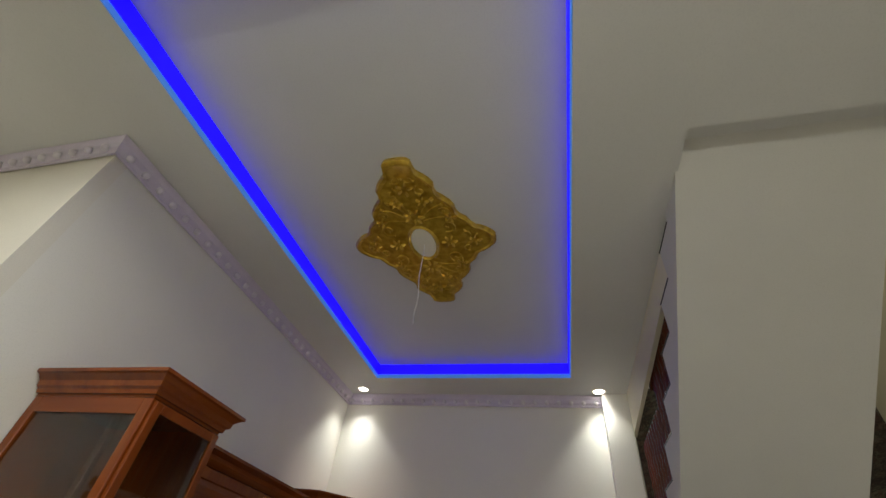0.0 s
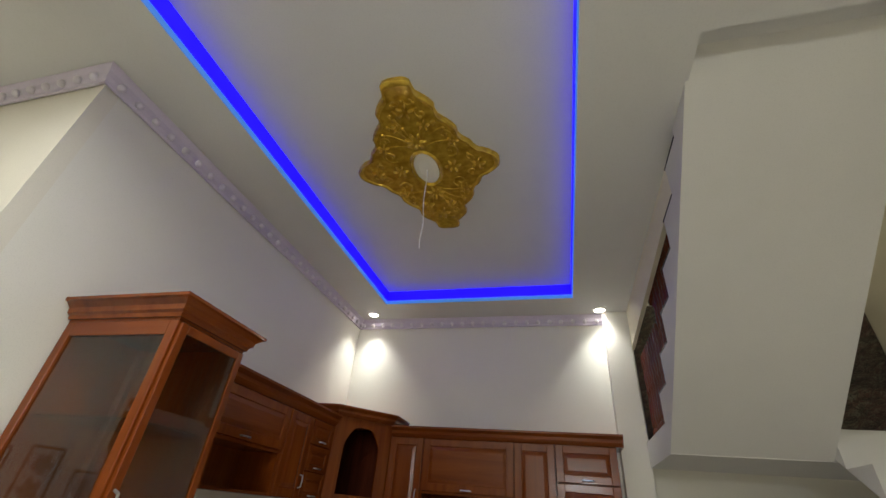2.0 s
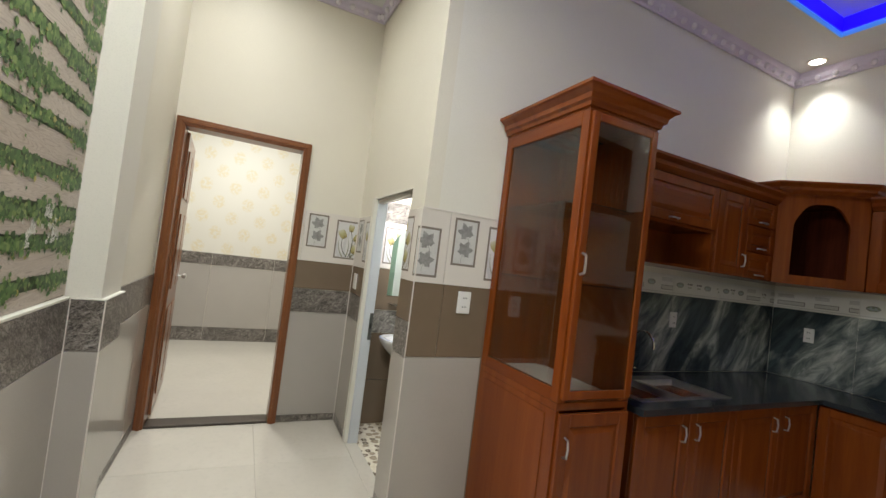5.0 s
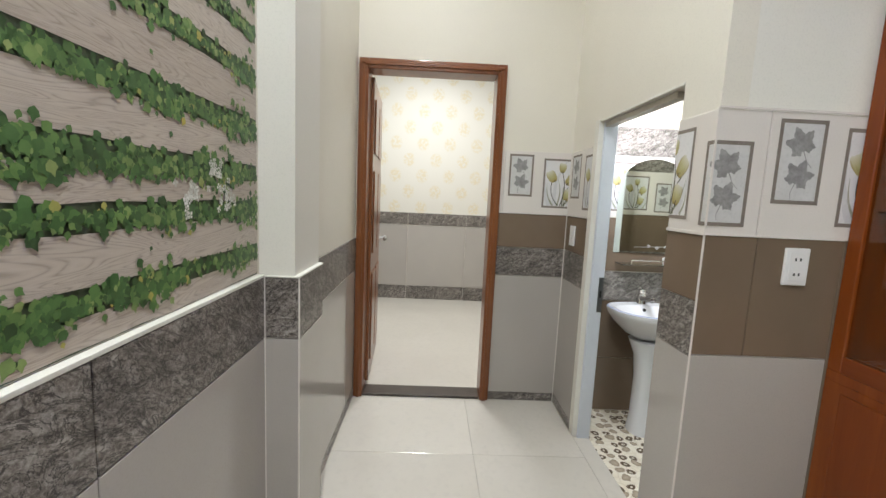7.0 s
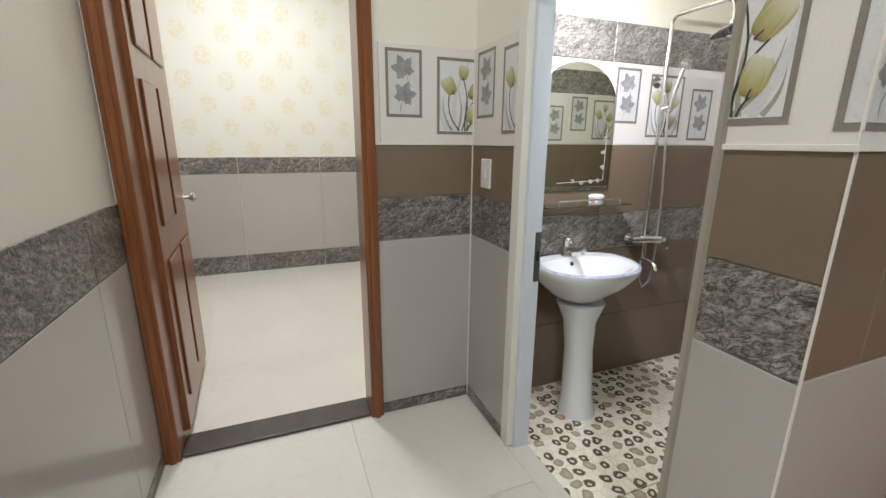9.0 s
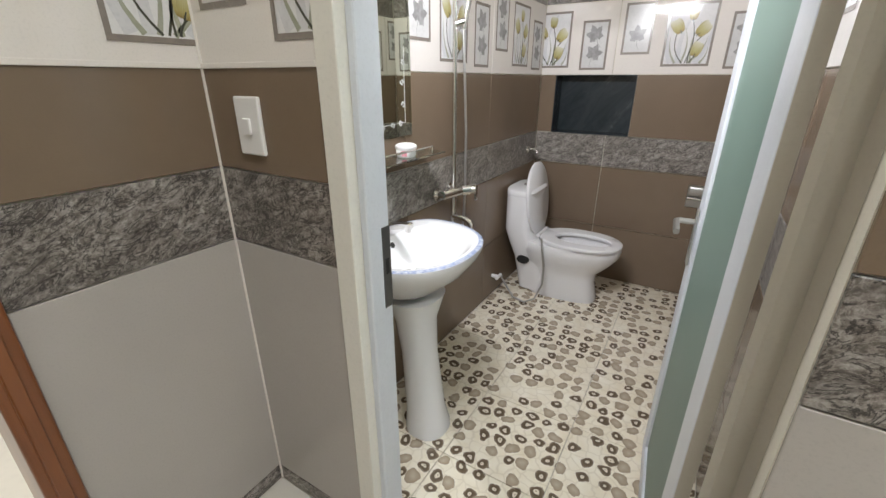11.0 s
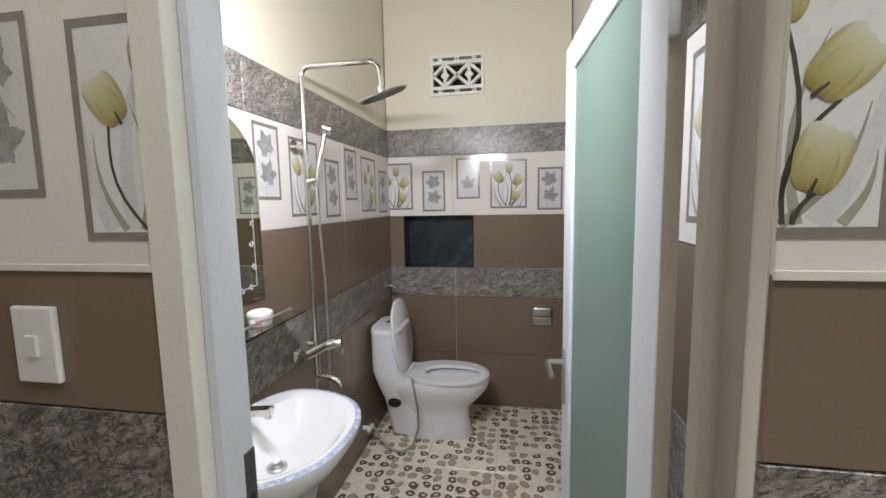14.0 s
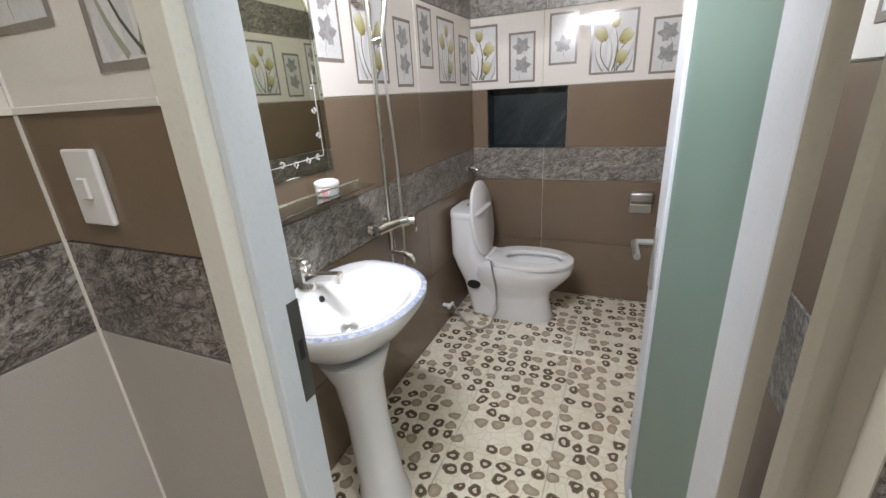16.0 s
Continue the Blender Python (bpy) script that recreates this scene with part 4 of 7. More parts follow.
def panel_door(parent, name, fm, x0, x1, z0, z1, knob=None, wood_v=None, wood_h=None, t=0.022):
    """A framed, raised panel door on a cabinet front; fm: the front's wall frame."""
    wv, wh = wood_v or WOOD_Z, wood_h or WOOD_X
    w, h = x1 - x0, z1 - z0
    s = min(0.062, w * 0.22, h * 0.26)
    bm = bmesh.new()
    for a, b in (((x0, z0, 0), (x0 + s, z1, t)), ((x1 - s, z0, 0), (x1, z1, t)), ((x0 + s, z0, 0), (x1 - s, z0 + s, t)), ((x0 + s, z1 - s, 0), (x1 - s, z1, t))):
        add_box(bm, a, b, 0.003)
    bmesh.ops.transform(bm, matrix=fm, verts=bm.verts)
    door = part(name, bm, wv, parent)
    bm = bmesh.new()
    p0, p1, q0, q1 = x0 + s, x1 - s, z0 + s, z1 - s
    k = min(0.03, (p1 - p0) * 0.25, (q1 - q0) * 0.25)
    ring = lambda d, z: [(p0 + d, q0 + d, z), (p1 - d, q0 + d, z), (p1 - d, q1 - d, z), (p0 + d, q1 - d, z)]
    add_rings(bm, [ring(0.0, 0.0), ring(0.0, t - 0.006), ring(0.004, t - 0.009), ring(k, t - 0.002), ring(k + 0.004, t - 0.001)])
    bmesh.ops.transform(bm, matrix=fm, verts=bm.verts)
    part("raised_panel", bm, wh if w > h else wv, door)
    if knob:
        kx, kz, upright = knob
        bm = bmesh.new()
        if upright:
            add_tube(bm, [(kx, kz - 0.045, t), (kx, kz - 0.04, t + 0.022), (kx, kz, t + 0.028), (kx, kz + 0.04, t + 0.022), (kx, kz + 0.045, t)], 0.005, 8)
        else:
            add_tube(bm, [(kx - 0.045, kz, t), (kx - 0.04, kz, t + 0.02), (kx, kz, t + 0.024), (kx + 0.04, kz, t + 0.02), (kx + 0.045, kz, t)], 0.005, 8)
        bmesh.ops.transform(bm, matrix=fm, verts=bm.verts)
        part("handle", bm, STEEL, door, "small metal bow handle", True)
    return door


def add_cornice(bm, x0, x1, y0, y1, z, over=0.07, h=0.13, open_sides=()):
    """A stepped cornice round a cabinet's top; open_sides: sides against a wall."""
    prof = [(0.0, 0.0), (0.012, 0.0), (0.016, h * 0.2), (0.03, h * 0.3), (0.034, h * 0.55), (over * 0.8, h * 0.78), (over, h * 0.84), (over, h)]
    rings = []
    for d, dz in prof:
        a0 = 0 if "x0" in open_sides else d
        a1 = 0 if "x1" in open_sides else d
        b0 = 0 if "y0" in open_sides else d
        b1 = 0 if "y1" in open_sides else d
        rings.append([(x0 - a0, y0 - b0, z + dz), (x1 + a1, y0 - b0, z + dz), (x1 + a1, y1 + b1, z + dz), (x0 - a0, y1 + b1, z + dz)])
    return add_rings(bm, rings)




def front_x(x):
    return wall_frame((x, 0, 0), (0, 1, 0), (1, 0, 0))


def front_y(y):
    return wall_frame((0, y, 0), (1, 0, 0), (0, -1, 0))


# tall display cabinet
CX1, CY0, CY1, CTOP = 0.69, 0.50, 0.965, 2.283
cab = thing("display_cabinet", (0, 0, 0), "tall red-brown varnished wooden display cabinet with glass doors", "cabinet")
GL0 = 0.90
part("base", boxes(((0.004, CY0, 0.0), (CX1, CY1, 0.06)), ((0.004, CY0, 0.06), (CX1, CY0 + 0.02, 0.86)), ((0.004, CY1 - 0.02, 0.06), (CX1, CY1, 0.86)), ((0.004, CY0, 0.86), (CX1, CY1, 0.895)), bevel=0.002), WOOD_Z, cab)
for y in (CY0, CY1 - 0.05):
    part("corner_post", box((CX1 - 0.05, y, 0.895), (CX1, y + 0.05, CTOP), 0.003), WOOD_Z, cab)
    part("corner_post", box((0.004, y, 0.895), (0.054, y + 0.05, CTOP), 0.003), WOOD_Z, cab)
part("side_rail", box((0.054, CY0, 0.895), (CX1 - 0.05, CY0 + 0.03, 0.955), 0.002), WOOD_X, cab)
part("side_rail", box((0.054, CY0, CTOP - 0.07), (CX1 - 0.05, CY0 + 0.03, CTOP), 0.002), WOOD_X, cab)
part("side_panel", box((0.004 + 0.05, CY1 - 0.02, 0.895), (CX1 - 0.05, CY1, CTOP)), WOOD_Z, cab)
part("back_panel", box((0.004, CY0 + 0.05, 0.895), (0.016, CY1 - 0.05, CTOP)), WOOD_Z, cab)
part("top_board", box((0.004, CY0, CTOP), (CX1, CY1, CTOP + 0.012)), WOOD_Y, cab)
bm = bmesh.new()
add_cornice(bm, 0.004, CX1, CY0, CY1, CTOP + 0.012, 0.07, 0.095, ("x0",))
part("cornice", bm, WOOD_Y, cab, "stepped dark cornice")
part("side_glass", box((0.054, CY0 + 0.012, 0.955), (CX1 - 0.05, CY0 + 0.017, CTOP - 0.07)), CLEAR_GLASS, cab, "tinted glass side pane").visible_shadow = False
fm = front_x(CX1)
dz0, dz1, dy0, dy1, ds = 0.915, CTOP - 0.01, CY0 + 0.012, CY1 - 0.012, 0.042
door = part("glass_door", boxes(((CX1, dy0, dz0), (CX1 + 0.02, dy0 + ds, dz1)), ((CX1, dy1 - ds, dz0), (CX1 + 0.02, dy1, dz1)), ((CX1, dy0 + ds, dz0), (CX1 + 0.02, dy1 - ds, dz0 + ds)), ((CX1, dy0 + ds, dz1 - ds), (CX1 + 0.02, dy1 - ds, dz1)), bevel=0.003), WOOD_Z, cab)
part("pane", box((CX1 + 0.007, dy0 + ds, dz0 + ds), (CX1 + 0.012, dy1 - ds, dz1 - ds)), CLEAR_GLASS, door, "tinted glass pane")
bm = bmesh.new()
add_tube(bm, [(CX1 + 0.02, dy0 + 0.02, 1.50), (CX1 + 0.045, dy0 + 0.02, 1.51), (CX1 + 0.048, dy0 + 0.02, 1.55), (CX1 + 0.045, dy0 + 0.02, 1.59), (CX1 + 0.02, dy0 + 0.02, 1.60)], 0.006, 8)
part("handle", bm, STEEL, door, "small metal bow handle", True)
part("floor_panel", box((0.02, CY0 + 0.03, 0.896), (CX1 - 0.055, CY1 - 0.025, 0.902)), GREIGE_TILE, cab, "pale grey shelf board")
for z in (1.45, 1.85):
    part("shelf", box((0.016, CY0 + 0.03, z), (CX1 - 0.055, CY1 - 0.02, z + 0.006)), SHELF_GLASS, cab, "clear glass shelf")
panel_door(cab, "lower_door", fm, CY0 + 0.012, CY1 - 0.012, 0.075, 0.85, (CY0 + 0.05, 0.70, True), WOOD_Z, WOOD_Y)
part("lower_side_panel", box((0.07, CY0 - 0.006, 0.10), (CX1 - 0.07, CY0, 0.83), 0.004), WOOD_Z, cab)

# base units under the worktop
WX, WY, WZ = 0.69, 2.93, 0.84
BX, BY = WX - 0.04, WY + 0.04


def base_unit(a0, a1, doors, along_y, label="red-brown wooden kitchen base unit with raised panel doors"):
    ob = thing("base_cabinet", (0, 0, 0), label, "cabinet", "kitchen base units")
    if along_y:
        lo, hi, fm, wood = (0.012, a0, 0.0), (BX - 0.022, a1, WZ - 0.035), front_x(BX - 0.022), WOOD_Y
    else:
        lo, hi, fm, wood = (a0, BY + 0.022, 0.0), (a1, YK - 0.012, WZ - 0.035), front_y(BY + 0.022), WOOD_X
    part("body", boxes((lo, (hi[0], hi[1], hi[2])), bevel=0.002), WOOD_Z, ob)
    w = (a1 - a0) / doors
    for i in range(doors):
        kx = a0 + (i + (0.86 if i % 2 == 0 else 0.14)) * w
        panel_door(ob, "door", fm, a0 + i * w + 0.004, a0 + (i + 1) * w - 0.004, 0.09, WZ - 0.05, (kx, WZ - 0.16, True), WOOD_Z, wood)
    return ob


base_unit(1.10, 1.98, 2, True)
base_unit(1.984, BY + 0.0, 2, True)
base_unit(BX, 1.52, 2, False)
base_unit(1.66, 2.86, 3, False)
# Closed dark box stands for the shade inside an open slot.
solo("kitchen_gap_panel", box((1.524, BY + 0.03, 0.0), (1.656, YK - 0.012, WZ - 0.035)), DARK_WOOD, "solid dark panel standing for the shaded slot between the kitchen base units", "panel")

# worktop with a cut-out for the sink
SX0, SX1, SY0, SY1 = 0.13, 0.57, 1.22, 2.02
wt = cells([0.0, SX0, SX1, WX, 2.87], [1.09, SY0, SY1, WY, YK], lambda i, j: (j == 3 or i < 3) and (i, j) != (1, 1), 2, WZ - 0.035, WZ)
solo("worktop", wt, BLACK_GRANITE, "dark polished granite worktop along two walls", "worktop")
sink = thing("kitchen_sink", (0, 0, WZ), "stainless steel double bowl kitchen sink set in the worktop", "sink")
ym = 1.60
bm = boxes(((SX0 - 0.015, SY0 - 0.015, 0.0), (SX1 + 0.015, SY0 + 0.03, 0.006)), ((SX0 - 0.015, SY1 - 0.03, 0.0), (SX1 + 0.015, SY1 + 0.015, 0.006)), ((SX0 - 0.015, SY0 + 0.03, 0.0), (SX0 + 0.07, SY1 - 0.03, 0.006)), ((SX1 - 0.03, SY0 + 0.03, 0.0), (SX1 + 0.015, SY1 - 0.03, 0.006)), ((SX0 + 0.07, ym - 0.02, 0.0), (SX1 - 0.03, ym + 0.02, 0.006)), bevel=0.002)
part("rim", bm, STEEL, sink)
for y0, y1 in ((SY0 + 0.03, ym - 0.02), (ym + 0.02, SY1 - 0.03)):
    x0, x1 = SX0 + 0.07, SX1 - 0.03
    bm = bmesh.new()
    add_rings(bm, [[(x0 + d, y0 + d, z), (x1 - d, y0 + d, z), (x1 - d, y1 - d, z), (x0 + d, y1 - d, z)] for d, z in ((0, 0.003), (0.008, -0.02), (0.02, -0.17), (0.04, -0.18))], closed_ends=False)
    bm.verts.ensure_lookup_table()
    bm.faces.new([bm.verts[k] for k in (12, 13, 14, 15)])
    part("bowl", bm, STEEL, sink)
tap = thing("kitchen_tap", (0.10, 1.66, WZ + 0.006), "tall curved chrome kitchen tap behind the sink", "tap")
bm = bmesh.new()
add_turned(bm, [(0.028, 0), (0.028, 0.012), (0.018, 0.02), (0.018, 0.07), (0.012, 0.08)], n=14)
part("base", bm, CHROME, tap, "", True)
bm = bmesh.new()
add_tube(bm, [(0, 0, 0.07), (0, 0, 0.24)] + arc((0.09, 0, 0.24), (1, 0, 0), (0, 0, 1), 0.09, 180, -10, 12), 0.009, 10)
part("spout", bm, CHROME, tap, "", True)
part("lever", box((-0.006, 0.018, 0.05), (0.006, 0.075, 0.06), 0.003), CHROME, tap)

# wall units
UZ0, UZ1 = 1.64, 2.24
UX, UY = 0.34, 3.25


def wall_unit(a0, a1, along_y, z_open, doors, label, drawers=0):
    """A hanging unit from a0 to a1; z_open: an open shelf below that height, or 0."""
    ob = thing("wall_cabinet", (0, 0, UZ0), label, "cabinet", "kitchen wall units")
    inv = Matrix.Translation((0, 0, -UZ0))
    f = UX if along_y else UY
    wood = WOOD_Y if along_y else WOOD_X

    def P(a, d, z):
        """along, depth from the front, height"""
        return (f - d, a, z) if along_y else (a, f + d, z)
    full = UX - 0.004 if along_y else YK - UY - 0.004
    e = 0.018
    pieces = [("side", P(a0, 0.022, UZ0), P(a0 + e, full, UZ1)), ("side", P(a1 - e, 0.022, UZ0), P(a1, full, UZ1)), ("bottom", P(a0 + e, 0.022, UZ0), P(a1 - e, full, UZ0 + e)), ("top", P(a0 + e, 0.022, UZ1 - e), P(a1 - e, full, UZ1)), ("back", P(a0 + e, full - 0.01, UZ0 + e), P(a1 - e, full, UZ1 - e))]
    if z_open:
        pieces.append(("shelf", P(a0 + e, 0.022, z_open - e), P(a1 - e, full - 0.01, z_open)))
    for nm, p, q in pieces:
        bm = box(p, q)
        bmesh.ops.transform(bm, matrix=inv, verts=bm.verts)
        part(nm, bm, wood if nm in ("top", "bottom", "shelf") else WOOD_Z, ob)
    fm = inv @ (front_x(f - 0.022) if along_y else front_y(f + 0.022))
    zb = z_open if z_open else UZ0
    if drawers:
        h = (UZ1 - zb) / drawers
        for i in range(drawers):
            panel_door(ob, "drawer_front", fm, a0 + 0.004, a1 - 0.004, zb + i * h + 0.004, zb + (i + 1) * h - 0.004, ((a0 + a1) / 2, zb + i * h + 0.03, False), wood, wood)
    else:
        w = (a1 - a0) / doors
        for i in range(doors):
            kx = a0 + (i + (0.9 if i % 2 == 0 else 0.1)) * w
            kn = ((a0 + a1) / 2, zb + 0.025, False) if z_open else (kx, zb + 0.12, True)
            panel_door(ob, "door", fm, a0 + i * w + 0.004, a0 + (i + 1) * w - 0.004, zb + 0.004, UZ1 - 0.004, kn, WOOD_Z, wood)
    return ob


L1 = "red-brown varnished wooden wall unit with raised panel doors"
wall_unit(1.02, 1.16, True, 0, 1, L1)
wall_unit(1.164, 2.10, True, 1.93, 1, "red-brown wooden wall unit with an open bay for the hood")
wall_unit(2.104, 2.46, True, 0, 1, L1)
wall_unit(2.464, 2.83, True, 0, 1, "red-brown wooden wall unit with small drawers", 3)
wall_unit(0.74, 1.075, False, 0, 1, L1)
wall_unit(1.079, 1.93, False, 1.80, 1, "red-brown wooden wall unit with a lift door over an open shelf")
wall_unit(1.934, 2.29, False, 0, 1, L1)
wall_unit(2.294, 2.81, False, 0, 1, "red-brown wooden wall unit with wide drawer fronts", 2)

# corner unit with an arched opening on its slanting front
cu = thing("corner_cabinet", (0, YK, UZ0), "red-brown wooden corner unit with an arched open niche", "cabinet", "kitchen wall units")
p0, p1 = Vector((UX, 2.834, 0)), Vector((0.736, UY, 0))
du = p1 - p0
wlen = du.length
du.normalize()
fmc = wall_frame((p0.x, p0.y - YK, 0), tuple(du), (du.y, -du.x, 0))
H = 0.70
bm = bmesh.new()
cxm, r = wlen / 2, wlen / 2 - 0.11
zs = 0.445
lobed = [(cxm + r * math.cos(a) * (1 - 0.05 * math.sin(3 * a) ** 2), zs + r * 1.08 * math.sin(a) * (1 - 0.05 * math.sin(3 * a) ** 2)) for a in [math.pi * i / 20 for i in range(21)]]
inner = [(cxm + r, 0.07)] + lobed + [(cxm - r, 0.07)]
outer = [(wlen, 0.07)] + [(min(max(cxm + 3 * r * math.cos(math.pi * i / 20), 0), wlen), min(zs + 3 * r * math.sin(math.pi * i / 20) if 0 < i < 20 else zs, H)) for i in range(21)] + [(0, 0.07)]
for z0, z1 in ((-0.022, 0.0),):
    ring_o = [[bm.verts.new((x, z, d)) for x, z in outer] for d in (z0, z1)]
    ring_i = [[bm.verts.new((x, z, d)) for x, z in inner] for d in (z0, z1)]
    for i in range(len(outer) - 1):
        for k in (0, 1):
            bm.faces.new((ring_o[k][i], ring_o[k][i + 1], ring_i[k][i + 1], ring_i[k][i]))
        bm.faces.new((ring_i[0][i], ring_i[0][i + 1], ring_i[1][i + 1], ring_i[1][i]))
add_box(bm, (0, 0, -0.022), (wlen, 0.07, 0.0))
add_box(bm, (0, H - 0.03, -0.022), (wlen, H, 0.0))
bmesh.ops.transform(bm, matrix=fmc, verts=bm.verts)
part("arched_front", bm, WOOD_Z, cu)
foot = [(0.004, 2.834 - YK), (p0.x - 0.016, p0.y - YK + 0.016), (p1.x - 0.016, p1.y - YK + 0.016), (0.736, -0.004), (0.004, -0.004)]
for z0, z1, nm in ((0.0, 0.02, "bottom"), (H - 0.02, H, "top")):
    bm = bmesh.new()
    add_prism(bm, foot, 2, z0, z1)
    part(nm, bm, WOOD_X, cu)
part("side", box((0.004, 2.834 - YK, 0.02), (0.33, 2.85 - YK, H - 0.02)), WOOD_Z, cu)
part("side", box((0.72, 3.26 - YK, 0.02), (0.736, -0.004, H - 0.02)), WOOD_Z, cu)
part("back", boxes(((0.004, 2.85 - YK, 0.02), (0.014, -0.004, H - 0.02)), ((0.014, -0.014, 0.02), (0.72, -0.004, H - 0.02))), DARK_WOOD, cu)
bm = bmesh.new()
big = lambda d: [(0.004, 2.834 - YK - d), (p0.x + 0.4 * d, p0.y - YK - d), (p1.x + d, p1.y - YK - 0.4 * d), (0.736 + d, -0.004), (0.004, -0.004)]
add_rings(bm, [[(x, y, H + dz) for x, y in big(d)] for d, dz in ((0.0, 0.0), (0.012, 0.01), (0.03, 0.03), (0.034, 0.05), (0.06, 0.075), (0.06, 0.09))])
part("cornice", bm, WOOD_X, cu)


def cornice_run(name, p, q, out):
    p, q, o = Vector((*p, UZ1)), Vector((*q, UZ1)), Vector((*out, 0))
    prof = [(-0.30, 0.0), (0.0, 0.0), (0.014, 0.012), (0.03, 0.03), (0.034, 0.055), (0.062, 0.078), (0.062, 0.095), (-0.30, 0.095)]
    bm = bmesh.new()
    add_rings(bm, [[pt + o * a + Vector((0, 0, h)) for a, h in prof] for pt in (p, q)])
    return solo(name, bm, WOOD_Y if o.x else WOOD_X, "dark moulded wooden cornice along the wall units", "cornice")


cornice_run("cornice", (UX, 1.02), (UX, 2.82), (1, 0))
cornice_run("cornice", (0.75, UY), (2.87, UY), (0, -1))

# ---- ceiling medallion ----
med = thing("ceiling_medallion", (1.525, 1.20, TRAY_Z), "ornate gilded plaster ceiling medallion with a round plate", "medallion")


MED_QUARTER = [(0.0, 0.77), (0.065, 0.765), (0.10, 0.735), (0.105, 0.67), (0.165, 0.61), (0.205, 0.55), (0.20, 0.48), (0.255, 0.42), (0.305, 0.35), (0.315, 0.27), (0.375, 0.215), (0.41, 0.145), (0.475, 0.115), (0.525, 0.075), (0.555, 0.04), (0.56, 0.0)]


def med_outline(k):
    """Stepped and scalloped diamond with blunt ends and pinched side tips; k: size."""
    def along(f):
        i = min(int(f), len(MED_QUARTER) - 2)
        p = [Vector(MED_QUARTER[min(max(i + d, 0), len(MED_QUARTER) - 1)]) for d in (-1, 0, 1, 2)]
        t = f - i
        return 0.5 * (2 * p[1] + t * (p[2] - p[0]) + t * t * (2 * p[0] - 5 * p[1] + 4 * p[2] - p[3]) + t ** 3 * (3 * p[1] - p[0] - 3 * p[2] + p[3]))
    q = [along((len(MED_QUARTER) - 1) * i / 24) for i in range(25)]
    ring = [(x, y) for x, y in q[::-1]] + [(-x, y) for x, y in q[1:]] + [(-x, -y) for x, y in q[::-1][1:]] + [(x, -y) for x, y in q[1:-1]]
    return [(k * 0.96 * x, k * 0.98 * y) for x, y in ring]


bm = bmesh.new()
levels = [(1.0, 0.0), (1.0, -0.03), (0.975, -0.040), (0.945, -0.038), (0.925, -0.028), (0.6, -0.028)]
rings = [[(x, y, z) for x, y in med_outline(k)] for k, z in levels]
rings.append([(0.118 * math.cos(2 * math.pi * i / 96), 0.185 * math.sin(2 * math.pi * i / 96), -0.03) for i in range(96)])
rings.append([(0.105 * math.cos(2 * math.pi * i / 96), 0.170 * math.sin(2 * math.pi * i / 96), -0.045) for i in range(96)])
rings.append([(0.088 * math.cos(2 * math.pi * i / 96), 0.152 * math.sin(2 * math.pi * i / 96), -0.03) for i in range(96)])
add_rings(bm, rings, closed_ends=False)
part("backplate", bm, GOLD, med, "", True)
bm = bmesh.new()
add_rings(bm, [[(r * 0.088 * math.cos(2 * math.pi * i / 40), r * 0.152 * math.sin(2 * math.pi * i / 40), z) for i in range(40)] for r, z in ((1.0, -0.028), (0.6, -0.034))])
part("centre_plate", bm, WHITE, med, "plain white oval centre plate")


def swirl(cx, cy, r0, turns, a0, hand, w):
    """A scroll that winds inwards and swells, in low relief."""
    pts = []
    for i in range(22):
        f = i / 21
        a = radians(a0) + hand * turns * 2 * math.pi * f
        r = r0 * (1 - 0.82 * f)
        pts.append((cx + r * math.cos(a), cy + r * math.sin(a), -0.034))
    bm = bmesh.new()
    add_tube(bm, pts, w, 6)
    return bm


for sx in (-1, 1):
    for sy in (-1, 1):
        for cx, cy, r0, tn, a0, w in ((0.10, 0.50, 0.045, 1.0, 250, 0.006), (0.22, 0.16, 0.06, 1.1, 120, 0.007), (0.33, 0.07, 0.04, 1.0, 90, 0.006), (0.21, 0.30, 0.045, 0.9, 10, 0.006), (0.05, 0.60, 0.035, 0.9, 200, 0.005)):
            part("scroll", swirl(sx * cx, sy * cy, r0, tn, a0 if sx > 0 else 180 - a0, sx * sy, w), GOLD, med, "", True)
        # palmette ribs that fan out from the oval
        for bx, by, ex, ey, w in ((0.03, 0.34, 0.09, 0.47, 0.005), (0.07, 0.38, 0.16, 0.42, 0.0045), (0.10, 0.34, 0.21, 0.36, 0.0045), (0.12, 0.27, 0.25, 0.24, 0.004)):
            p, q, e = Vector((0.018, 0.20, 0)), Vector((bx, by, 0)), Vector((ex, ey, 0))
            pts = [(1 - f) ** 2 * p + 2 * f * (1 - f) * q + f * f * e for f in [i / 9 for i in range(10)]]
            bm = bmesh.new()
            add_tube(bm, [(sx * v.x, sy * v.y, -0.030) for v in pts], w, 6)
            add_turned(bm, [(0.004, -0.026), (0.016, -0.034), (0.013, -0.046), (0.004, -0.050)], (sx * ex, sy * ey, 0), 8)
            part("rib", bm, GOLD, med, "", True)
petal = bmesh.new()
add_rings(petal, [[(0.012 * s * math.cos(2 * math.pi * i / 10) , 0.028 * s * math.sin(2 * math.pi * i / 10), z) for i in range(10)] for s, z in ((1.0, 0.0), (0.95, -0.012), (0.6, -0.022), (0.15, -0.026))])
PETAL = to_mesh("leaf_relief", petal, GOLD, True)
random.seed(4)
